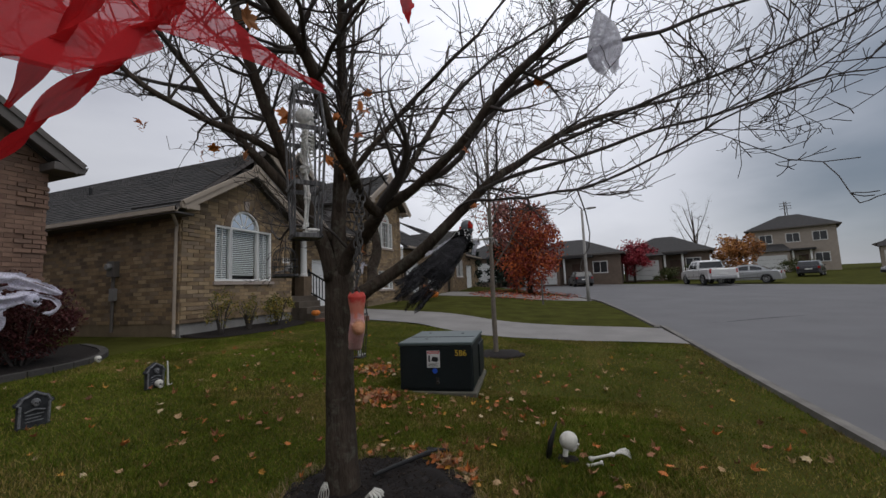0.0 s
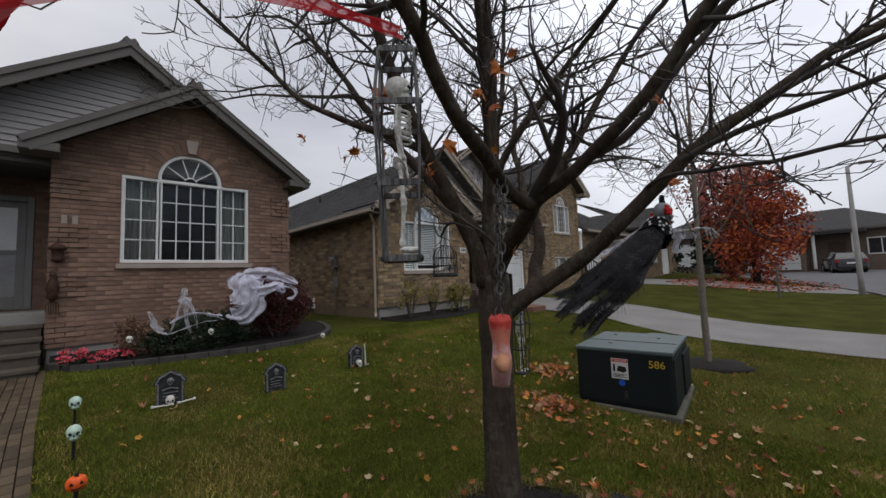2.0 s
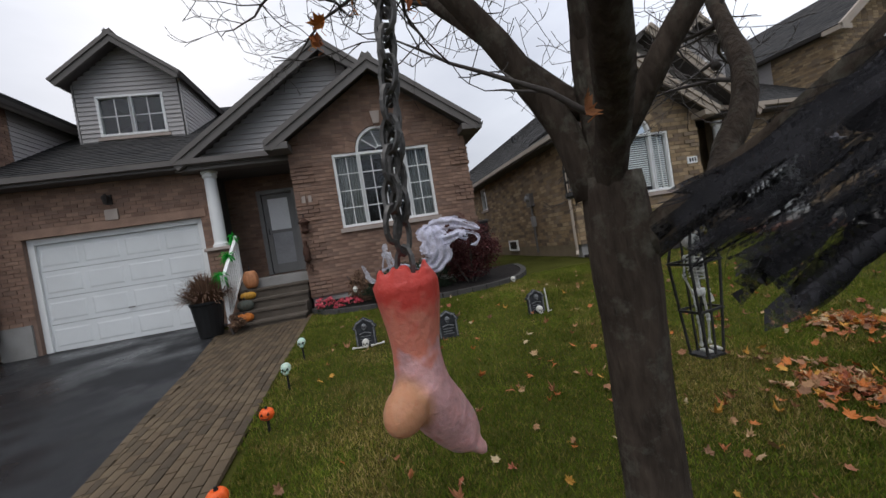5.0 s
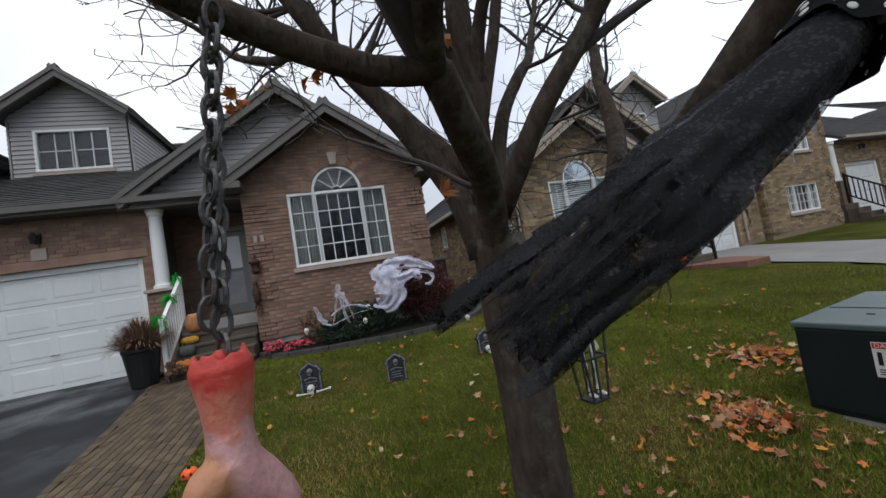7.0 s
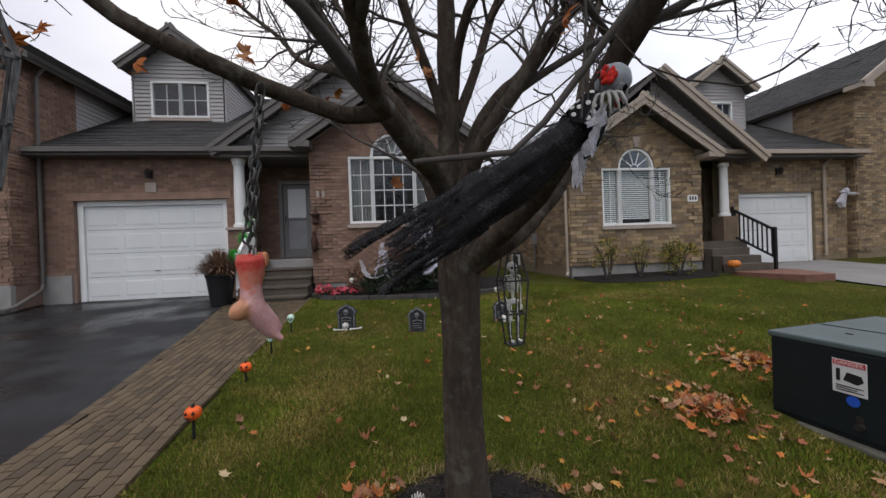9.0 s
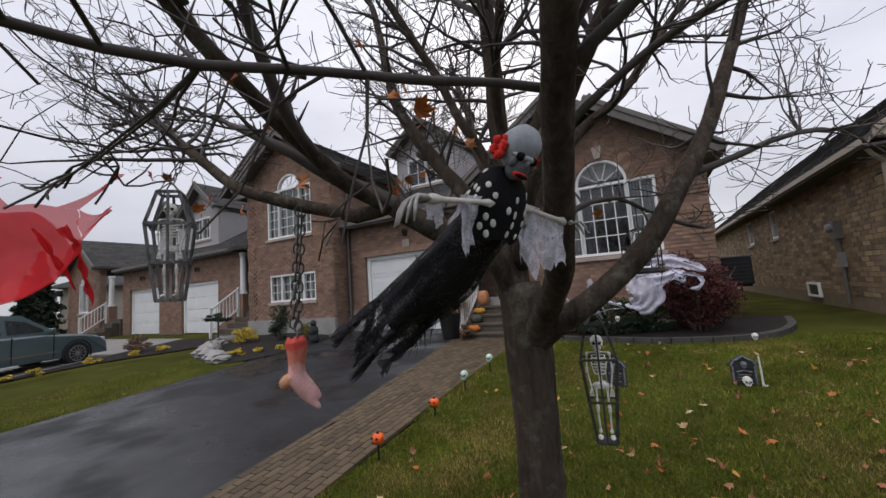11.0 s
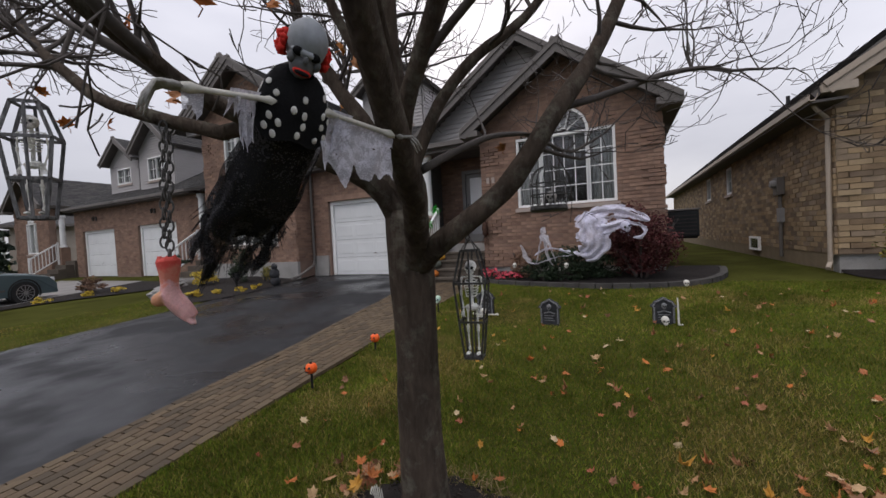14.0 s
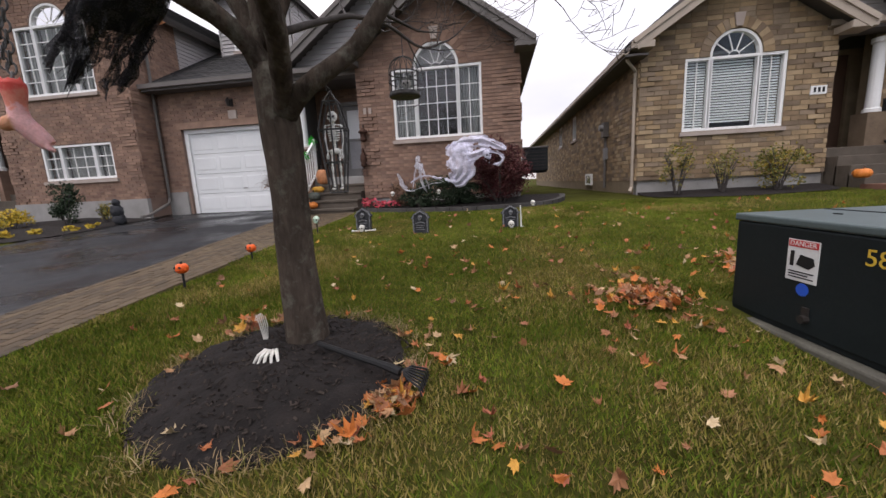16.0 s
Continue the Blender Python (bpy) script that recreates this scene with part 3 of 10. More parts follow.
def board(q, a, b, w, h, mat=0, up=(0, 0, 1)):
    """A straight board from a to b, w wide sideways and h deep below the line."""
    a, b = Vector(a), Vector(b)
    t = (b - a).normalized()
    s = t.cross(Vector(up)).normalized() * (w / 2)
    d = s.cross(t).normalized()
    if d.z > 0:
        d = -d
    d *= h
    q.hexa([a - s + d, a + s + d, b + s + d, b - s + d, a - s, a + s, b + s, b - s], mat)


def rake(parent, pts, mat, depth=0.2):
    """Fascia boards along the gable's edge."""
    q = MB()
    for n, (a, b) in enumerate(zip(pts, pts[1:])):
        a, b = Vector(a), Vector(b)
        run = (b - a).normalized() * (depth * 0.32)
        a, b = (a - run if n else a), (b + run if n < len(pts) - 2 else b)
        a = a + Vector((0.002 * n, 0, 0))
        b = b + Vector((0.002 * n, 0, 0))
        board(q, a, b, 0.05, depth)
        a2, b2 = a + Vector((0.03, 0, 0.0)), b + Vector((0.03, 0, 0.0))
        board(q, a2, b2, 0.05, depth * 0.4)
    return part("fascia", q, mat, parent)


def gutter(parent, a, b, mat):
    q = MB()
    a, b = Vector(a), Vector(b)
    t = (b - a).normalized()
    s = t.cross(Vector((0, 0, 1)))
    prof = [(-0.05, 0.0), (-0.05, -0.10), (0.02, -0.115), (0.055, -0.06), (0.07, 0.0), (0.055, 0.0), (0.04, -0.055), (0.01, -0.1), (-0.035, -0.09), (-0.035, 0.0)]
    n = len(prof)
    for p in (a, b):
        for d, z in prof:
            q.v.append(tuple(p + s * d + Vector((0, 0, z))))
    q.f = [(i, (i + 1) % n, n + (i + 1) % n, n + i) for i in range(n)] + [tuple(reversed(range(n))), tuple(range(n, 2 * n))]
    q.m = [0] * len(q.f)
    return part("gutter", q, mat, parent)


def siding(parent, to, u0, u1, z0, top, gaps, mat):
    """Lapped horizontal boards."""
    q = MB()
    z, h = z0, 0.105
    while True:
        us = [u0 + (u1 - u0) * k / 160 for k in range(161)]
        ok = [u for u in us if top(u) > z + 0.02]
        if not ok or z > 20:
            break
        runs = [(min(ok), max(ok))]
        for g in gaps:
            if z + h * 0.5 > g["z0"] and z + h * 0.5 < g["z1"]:
                nr = []
                for p, s in runs:
                    if g["u1"] <= p or g["u0"] >= s:
                        nr.append((p, s))
                    else:
                        nr += [(p, g["u0"]), (g["u1"], s)]
                runs = [r for r in nr if r[1] - r[0] > 0.01]
        for a, b in runs:
            q.hexa([to(a, z, -0.02), to(b, z, -0.02), to(b, z, 0.028), to(a, z, 0.028),
                    to(a, z + h, -0.02), to(b, z + h, -0.02), to(b, z + h, 0.006), to(a, z + h, 0.006)])
        z += h
    return part("siding", q, mat, parent)


def window(parent, to, u0, u1, z0, z1, lights, arch=None, rows=4, depth=-0.07, fill=None, mat=None):
    """A white framed window; lights: (from, to, columns); arch: (centre, radius, height)."""
    mat = mat or m_white
    q = MB()
    fr, d0, d1 = 0.055, depth - 0.05, depth + 0.06

    def bar(a, b, lo, hi, e=0.0):
        q.hexa([to(a, lo, d0), to(b, lo, d0), to(b, lo, d1 + e), to(a, lo, d1 + e), to(a, hi, d0), to(b, hi, d0), to(b, hi, d1 + e), to(a, hi, d1 + e)])
    bar(u0, u1, z0, z0 + fr, 0.004)
    bar(u0, u1, z1 - fr, z1, 0.004)
    for a, b, c in lights:
        bar(a, a + fr, z0 + fr, z1 - fr)
        bar(b - fr, b, z0 + fr, z1 - fr)
    if arch:
        c, r, h = arch
        k = 18
        for i in range(k):
            a0, a1 = math.pi * i / k, math.pi * (i + 1) / k
            pts = [(c - rr * math.cos(a), z1 + hh * math.sin(a)) for a, rr, hh in ((a0, r, h), (a1, r, h), (a1, r - fr, h - fr), (a0, r - fr, h - fr))]
            q.hexa([to(u, z, d0) for u, z in pts] + [to(u, z, d1) for u, z in pts])
    win = part("window", q, mat, parent, bevel=0.006)
    mun = MB()
    for a, b, c in lights:
        lo, hi, l, r_ = z0 + fr, z1 - fr, a + fr, b - fr
        for j in range(1, c):
            u = l + (r_ - l) * j / c
            mun.span((0, 0, 0), (0, 0, 0)) if False else mun.hexa([to(u - 0.009, lo, depth - 0.012), to(u + 0.009, lo, depth - 0.012), to(u + 0.009, lo, depth + 0.014), to(u - 0.009, lo, depth + 0.014),
                                                                   to(u - 0.009, hi, depth - 0.012), to(u + 0.009, hi, depth - 0.012), to(u + 0.009, hi, depth + 0.014), to(u - 0.009, hi, depth + 0.014)])
        for j in range(1, rows):
            z = lo + (hi - lo) * j / rows
            mun.hexa([to(l, z - 0.009, depth - 0.011), to(r_, z - 0.009, depth - 0.011), to(r_, z - 0.009, depth + 0.013), to(l, z - 0.009, depth + 0.013),
                      to(l, z + 0.009, depth - 0.011), to(r_, z + 0.009, depth - 0.011), to(r_, z + 0.009, depth + 0.013), to(l, z + 0.009, depth + 0.013)])
        pane = MB()
        pane.add([to(l, lo, depth), to(r_, lo, depth), to(r_, hi, depth), to(l, hi, depth)], [(0, 1, 2, 3)])
        ob = part("pane", pane, m_glass, win)
        ob.visible_shadow = False
    if arch:
        c, r, h = arch
        for ang in (36, 72, 108, 144):
            a = radians(ang)
            e = (c - (r - 0.03) * math.cos(a), z1 + (h - 0.03) * math.sin(a))
            s = (c - 0.1 * math.cos(a), z1 + 0.1 * math.sin(a))
            nx_, nz_ = -(e[1] - s[1]), e[0] - s[0]
            ln = math.hypot(nx_, nz_)
            nx_, nz_ = nx_ / ln * 0.009, nz_ / ln * 0.009
            pts = [(s[0] - nx_, s[1] - nz_), (s[0] + nx_, s[1] + nz_), (e[0] + nx_, e[1] + nz_), (e[0] - nx_, e[1] - nz_)]
            mun.hexa([to(u, z, depth - 0.012) for u, z in pts] + [to(u, z, depth + 0.014) for u, z in pts])
        pts = [(c - 0.1 * math.cos(math.pi * i / 8), z1 + 0.1 * math.sin(math.pi * i / 8)) for i in range(9)]
        for s, e in zip(pts, pts[1:]):
            mun.hexa([to(s[0], s[1] - 0.009, depth - 0.01), to(e[0], e[1] - 0.009, depth - 0.01), to(e[0], e[1] - 0.009, depth + 0.012), to(s[0], s[1] - 0.009, depth + 0.012),
                      to(s[0], s[1] + 0.009, depth - 0.01), to(e[0], e[1] + 0.009, depth - 0.01), to(e[0], e[1] + 0.009, depth + 0.012), to(s[0], s[1] + 0.009, depth + 0.012)])
        pane = MB()
        pts = [(c - (r - fr) * math.cos(math.pi * i / 14), z1 + (h - fr) * math.sin(math.pi * i / 14)) for i in range(15)]
        pane.add([to(u, z, depth) for u, z in pts], [tuple(range(15))])
        part("pane", pane, m_glass, win).visible_shadow = False
    if mun.f:
        part("muntin", mun, mat, win)
    if fill == "blind":
        for a, b, c in lights:
            q = MB()
            z = z0 + (0.16 if b - a > 0.7 else 0.06)
            while z < z1 - 0.05:
                q.hexa([to(a + 0.06, z, depth - 0.050), to(b - 0.06, z, depth - 0.050), to(b - 0.06, z + 0.036, depth - 0.064), to(a + 0.06, z + 0.036, depth - 0.064),
                        to(a + 0.06, z, depth - 0.053), to(b - 0.06, z, depth - 0.053), to(b - 0.06, z + 0.036, depth - 0.067), to(a + 0.06, z + 0.036, depth - 0.067)])
                z += 0.052
            part("blind", q, m_blind, win, "white slatted blind")
    elif fill:
        for a, b, c in lights:
            if fill == "sides" and c > 2:
                continue
            q = MB()
            n = 24
            A, B = a + 0.04, b - 0.04
            for i in range(n):
                u = [A + (B - A) * (i + e) / n for e in (0, 1)]
                dd = [depth - 0.12 - 0.025 * math.sin(7 * 6.28 * (i + e) / n) for e in (0, 1)]
                q.add([to(u[0], z0, dd[0]), to(u[1], z0, dd[1]), to(u[1], z1, dd[1]), to(u[0], z1, dd[0])], [(0, 1, 2, 3)])
            part("curtain", q, m_curtain, win, "pale sheer curtain")
    s = MB()
    s.hexa([to(u0 - 0.05, z0 - 0.09, -0.1), to(u1 + 0.05, z0 - 0.09, -0.1), to(u1 + 0.05, z0 - 0.09, 0.06), to(u0 - 0.05, z0 - 0.09, 0.06),
            to(u0 - 0.05, z0 - 0.002, -0.1), to(u1 + 0.05, z0 - 0.002, -0.1), to(u1 + 0.05, z0 - 0.015, 0.06), to(u0 - 0.05, z0 - 0.015, 0.06)])
    part("window_sill", s, m_stone_trim, win)
    return win


def garage_door(parent, to, u0, u1, z0, z1, depth=-0.13):
    """A white sectional door in a white frame."""
    q = MB()
    f = 0.11
    for a, b, lo, hi in ((u0, u0 + f, z0, z1), (u1 - f, u1, z0, z1), (u0 + f, u1 - f, z1 - f, z1)):
        q.hexa([to(a, lo, depth - 0.04), to(b, lo, depth - 0.04), to(b, lo, depth + 0.05), to(a, lo, depth + 0.05), to(a, hi, depth - 0.04), to(b, hi, depth - 0.04), to(b, hi, depth + 0.05), to(a, hi, depth + 0.05)])
    d = part("garage_door", q, m_white, parent, "white sectional garage door, closed", bevel=0.006)
    n = 4
    h = (z1 - f - z0) / n
    for i in range(n):
        lo, hi = z0 + h * i + 0.004, z0 + h * (i + 1) - 0.004
        p = MB()
        a, b = u0 + f - 0.005, u1 - f + 0.005
        p.hexa([to(a, lo, depth - 0.04), to(b, lo, depth - 0.04), to(b, lo, depth), to(a, lo, depth), to(a, hi, depth - 0.04), to(b, hi, depth - 0.04), to(b, hi, depth), to(a, hi, depth)])
        for j in range(4):
            c0, c1 = a + (b - a) * (j + 0.07) / 4, a + (b - a) * (j + 0.93) / 4
            e0, e1 = lo + 0.08, hi - 0.08
            p.hexa([to(c0, e0, depth), to(c1, e0, depth), to(c1 - 0.03, e0 + 0.03, depth + 0.007), to(c0 + 0.03, e0 + 0.03, depth + 0.007),
                    to(c0, e1, depth), to(c1, e1, depth), to(c1 - 0.03, e1 - 0.03, depth + 0.007), to(c0 + 0.03, e1 - 0.03, depth + 0.007)])
        part("panel", p, m_garage, d)
    h_ = MB()
    h_.tube([to((u0 + u1) / 2 - 0.06, z0 + h + 0.1, depth + 0.03), to((u0 + u1) / 2 + 0.06, z0 + h + 0.1, depth + 0.03)], 0.01)
    part("handle", h_, m_trim, d)
    return d


def downpipe(parent, pts, mat, r=0.035):
    q = MB()
    q.tube(pts, r, 8)
    return part("downpipe", q, mat, parent, smooth=False)


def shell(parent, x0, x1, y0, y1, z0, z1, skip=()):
    """Plain inner walls and ceiling; their dark colour helps to keep the rooms dark."""
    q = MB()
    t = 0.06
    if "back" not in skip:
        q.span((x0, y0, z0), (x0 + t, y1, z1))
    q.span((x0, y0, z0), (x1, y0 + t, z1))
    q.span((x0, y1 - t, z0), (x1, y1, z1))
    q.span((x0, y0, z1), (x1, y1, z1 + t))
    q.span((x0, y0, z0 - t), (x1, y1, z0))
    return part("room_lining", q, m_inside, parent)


def coach_lamp(parent, x, y, z):
    q = MB()
    q.span((x - 0.0, y - 0.05, z - 0.09), (x + 0.03, y + 0.05, z + 0.09))
    q.tube([(x + 0.02, y, z + 0.02), (x + 0.09, y, z + 0.1), (x + 0.12, y, z + 0.07)], 0.01)
    q.lathe([(0.03, -0.1), (0.06, 0.03), (0.065, 0.035), (0.02, 0.08), (0.008, 0.1)], 6, 0, Matrix.Translation((x + 0.12, y, z)))
    return part("wall_lamp", q, m_lamp_dark, parent, "dark metal coach lamp")


def dormer(parent, x, y0, y1, z0, zw0, zw1, zeave, zapex, w0, w1, fascia, xback=-13.0):
    """A sided dormer with a paired window under its own little gable."""
    c = (y0 + y1) / 2
    sl = (zapex - zeave) / ((y1 - y0) / 2 + 0.26)
    top = lambda u: zapex - 0.14 - sl * abs(u - c)
    g = [gap(w0, w1, zw0, zw1)]
    to = facing_street(x)
    wall(parent, to, y0, y1, z0 - 0.6, top, g, 0.12, m_siding)
    siding(parent, to, y0, y1, z0, top, g, m_siding)
    mid = (w0 + w1) / 2
    window(parent, to, w0, w1, zw0, zw1, [(w0, mid + 0.02, 2), (mid - 0.02, w1, 2)], rows=2, depth=-0.02)
    for s, tof in ((y0, facing_south), (y1, facing_north)):
        q = MB()
        q.span((xback, s - 0.05, z0 - 0.8), (x - 0.121, s + 0.05, zeave))
        part("wall", q, m_siding, parent)
        siding(parent, tof(s + (-0.05 if s == y0 else 0.05)), xback, x, z0 - 0.4, lambda u: zeave, [], m_siding)
    xo = x + 0.32
    e0, e1 = y0 - 0.26, y1 + 0.26
    roof_slope(parent, (xo, e0, zeave), (xback, e0, zeave), (xo, c, zapex), (xback, c, zapex), 3)
    roof_slope(parent, (xback, e1, zeave), (xo, e1, zeave), (xback, c, zapex), (xo, c, zapex), 4)
    rake(parent, [(xo + 0.03, e0, zeave + 0.02), (xo + 0.03, c, zapex + 0.02), (xo + 0.03, e1, zeave + 0.02)], fascia, 0.2)
    shell(parent, xback + 0.3, x - 0.13, y0 + 0.06, y1 - 0.06, z0 - 0.3, zeave - 0.05)


def front_gable(parent, x, y0, y1, zb, c, apex, slope, win, arch, bm, mm, fascia, over=0.36, xback=-12.0, pieces=0, fill=None, side=0.27, mid_cols=4, extra=(), blocks=None, ztop_eave=None, rows=4, brick=(0.075, 0.215)):
    """The brick front with the arched window under a gable roof."""
    u0, u1, z0, z1 = win
    g = [gap(u0, u1, z0, z1, arch)] + list(extra)
    top = lambda u: apex - 0.16 - slope * abs(u - c)
    to = facing_street(x)
    w = wall(parent, to, y0, y1, zb, top, g, 0.24, mm)
    co = brick_courses(to, y0, y1, zb + 0.004, top, g, (y0, y1), *brick)
    bricks(w, to, co, bm, pieces, m_brick_pink_piece, ((u0 + u1) / 2, z0 - 0.4))
    s = (u1 - u0) * side
    window(parent, to, u0, u1, z0, z1, [(u0, u0 + s, 2), (u0 + s - 0.03, u1 - s + 0.03, mid_cols), (u1 - s, u1, 2)], arch, rows, fill=fill)
    if arch:
        ca, r, h = arch
        q = MB()
        for i in range(17):
            a = math.pi * (i + 0.03) / 17, math.pi * (i + 0.97) / 17
            pts = [(ca - rr * math.cos(t), z1 + hh * math.sin(t)) for t, rr, hh in ((a[0], r + 0.01, h + 0.01), (a[1], r + 0.01, h + 0.01), (a[1], r + 0.2, h + 0.2), (a[0], r + 0.2, h + 0.2))]
            q.hexa([to(u, z, -0.01) for u, z in pts] + [to(u, z, 0.018) for u, z in pts])
        part("brick_arch", q, bm, parent)
        k = MB()
        pts = [(ca - 0.06, z1 + h + 0.02), (ca + 0.06, z1 + h + 0.02), (ca + 0.1, z1 + h + 0.27), (ca - 0.1, z1 + h + 0.27)]
        k.prism(pts, 0.0, 0.05, to)
        part("keystone", k, m_stone_trim, parent, bevel=0.006)
    xo = x + over
    half = max(c - y0, y1 - c) + 0.3
    ze = apex - slope * half
    roof_slope(parent, (xo, c - half, ze), (xback, c - half, ze), (xo, c, apex), (xback, c, apex), 5)
    roof_slope(parent, (xback, c + half, ze), (xo, c + half, ze), (xback, c, apex), (xo, c, apex), 6)
    rake(parent, [(xo + 0.03, c - half, ze + 0.02), (xo + 0.03, c, apex + 0.02), (xo + 0.03, c + half, ze + 0.02)], fascia, 0.22)
    # boxed eave returns at the gable's feet
    for sgn, e in ((-1, c - half), (1, c + half)):
        q = MB()
        q.span((x - 0.02, min(e, e - sgn * 0.42), ze - 0.14), (xo + 0.05, max(e, e - sgn * 0.42), ze - 0.01))
        part("eave_return", q, fascia, parent, bevel=0.01)
    gutter(parent, (xo + 0.02, c + half - 0.02, ze + 0.0), (xback, c + half - 0.02, ze + 0.0), fascia)
    # soffits
    q = MB()
    q.span((xback, y1 - 0.0, ze - 0.13), (xo, c + half, ze - 0.1))
    part("soffit", q, m_soffit, parent)
    q = MB()
    q.span((xback, c - half, ze - 0.13), (xo, y0, ze - 0.1))
    part("soffit", q, m_soffit, parent)
    return w


# ---------------------------------------------------------------- the pink brick house with the porch
house = thing("brick_house", "pink brick bungalow with arched window and grey shingle roof", "house", loc=(-7.6, 1.0, 0.3))
front_gable(house, -7.57, 0.66, 4.23, 0.52, 2.43, 4.99, 0.70, (1.47, 3.43, 1.79, 3.27), (2.45, 0.5, 0.51), m_brick_pink, m_mortar_pink, m_trim, pieces=300, fill="sides")
q = MB()
q.span((-14.5, 0.68, -0.1), (-7.59, 4.21, 0.52))
part("foundation", q, m_concrete, house)
# side walls
to = facing_north(4.23)
w = wall(house, to, -15.0, -7.57 - 0.241, 0.1, lambda u: 3.36, [], 0.2, m_mortar_pink)
bricks(w, to, brick_courses(to, -15.0, -7.57, 0.52, lambda u: 3.36, [], (-7.57,)), m_brick_pink)
to = facing_south(0.66)
w = wall(house, to, -9.3, -7.57 - 0.241, 0.1, lambda u: 3.4, [], 0.2, m_mortar_pink)
bricks(w, to, brick_courses(to, -9.25, -7.57, 0.52, lambda u: 3.4, []), m_brick_pink)
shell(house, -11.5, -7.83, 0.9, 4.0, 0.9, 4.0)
# large sided gable over the porch
sl2 = (5.64 - 3.46) / 2.98
top2 = lambda u: 5.5 - sl2 * abs(u - 1.54)
to = facing_street(-8.0)
wall(house, to, -1.2, 4.0, 3.46, top2, [], 0.15, m_siding)
siding(house, to, -1.15, 4.0, 3.46, top2, [], m_siding)
roof_slope(house, (-7.66, -1.44, 3.46), (-14.0, -1.44, 3.46), (-7.66, 1.54, 5.64), (-14.0, 1.54, 5.64), 7)
roof_slope(house, (-14.0, 4.4, 3.55), (-7.66, 4.4, 3.55), (-14.0, 1.54, 5.64), (-7.66, 1.54, 5.64), 8)
rake(house, [(-7.62, -1.44, 3.48), (-7.62, 1.54, 5.66), (-7.62, 4.3, 3.64)], m_trim, 0.22)
# porch: ceiling, beam, back wall, door, column and pier
q = MB()
q.span((-9.3, -1.1, 3.36), (-7.66, 0.68, 3.44))
part("porch_ceiling", q, m_soffit, house)
q = MB()
q.span((-7.98, -1.4, 3.30), (-7.70, 0.66, 3.47))
part("porch_beam", q, m_trim, house)
gutter(house, (-7.62, 0.34, 3.5), (-7.62, -4.86, 3.5), m_trim)
to = facing_street(-9.1)
g = [gap(-0.42, 0.42, 1.08, 3.02)]
w = wall(house, to, -1.2, 0.9, 0.9, lambda u: 3.4, g, 0.2, m_mortar_pink)
bricks(w, to, brick_courses(to, -1.2, 0.68, 0.95, lambda u: 3.36, g), m_brick_pink)
q = MB()
for a, b, lo, hi in ((-0.42, -0.33, 1.08, 3.02), (0.33, 0.42, 1.08, 3.02), (-0.33, 0.33, 2.93, 3.02)):
    q.span((-9.24, a, lo), (-9.06, b, hi))
door = part("front_door", q, m_door_grey, house, "grey storm door with frosted upper glass", bevel=0.006)
q = MB()
for a, b, lo, hi in ((-0.325, -0.22, 1.09, 2.92), (0.22, 0.325, 1.09, 2.92), (-0.22, 0.22, 2.82, 2.92), (-0.22, 0.22, 1.09, 1.3), (-0.22, 0.22, 2.02, 2.09)):
    q.span((-9.16, a, lo), (-9.12, b, hi))
part("storm_door_frame", q, m_door_grey, door, bevel=0.004)
m_frost = surface("frosted_glass", (0.66, 0.67, 0.68), 0.12, 2, 30, 0.25, 0, 0.02, spec=0.5)
m_inner_door = surface("inner_door", (0.30, 0.30, 0.31), 0.2, 3, 40, 0.4, 0, 0.05)
for lo, hi, mat in ((2.09, 2.82, m_frost), (1.3, 2.02, m_inner_door)):
    q = MB()
    q.span((-9.15, -0.22, lo), (-9.135, 0.22, hi))
    part("door_pane", q, mat, door)
q = MB()
q.tube([(-9.12, -0.27, 2.0), (-9.07, -0.27, 2.0), (-9.07, -0.27, 2.12), (-9.12, -0.27, 2.12)], 0.01)
part("handle", q, m_dark, door)
q = MB()
M = Matrix.Translation((-7.95, -0.92, 0))
q.lathe([(0.15, 1.80), (0.15, 1.86), (0.125, 1.88), (0.115, 1.92), (0.115, 2.5), (0.105, 3.16), (0.13, 3.2), (0.13, 3.26), (0.15, 3.27), (0.15, 3.31)], 20, 0, M)
part("porch_column", q, m_white, house, "round white porch column", smooth=False)
to = facing_street(-7.78)
q = MB()
q.span((-8.12, -1.12, 0.2), (-7.79, -0.73, 1.74))
w = part("pier", q, m_mortar_pink, house)
bricks(w, to, brick_courses(to, -1.12, -0.73, 0.42, lambda u: 1.75, []), m_brick_pink)
q = MB()
q.span((-8.17, -1.16, 1.74), (-7.72, -0.69, 1.80))
part("pier_cap", q, m_stone_trim, house, bevel=0.01)
# raised numerals beside the porch, shown as plain bars
q = MB()
for y0 in (0.78, 0.90):
    q.span((-7.562, y0, 2.38), (-7.540, y0 + 0.065, 2.52))
part("number_bar", q, m_stone_trim, house, "small stone-coloured numeral bars")
# porch slab and steps
q = MB()
q.span((-9.1, -0.72, 0.2), (-7.9, 0.66, 1.06))
part("porch_slab", q, m_concrete, house, bevel=0.01)
m_step = surface("weathered_step", (0.088, 0.072, 0.056), 0.3, 4, 70, 0.85, 0, 0.4)
for i in range(4):
    q = MB()
    h = 1.06 - 0.175 * (i + 1)
    q.span((-7.9 + 0.26 * i - 0.04, -0.6, 0.1), (-7.9 + 0.26 * (i + 1), 0.62, h - 0.05))
    q.span((-7.9 + 0.26 * i - 0.04, -0.62, h - 0.05), (-7.9 + 0.26 * (i + 1) + 0.025, 0.64, h))
    part("step", q, m_step, house, bevel=0.008)
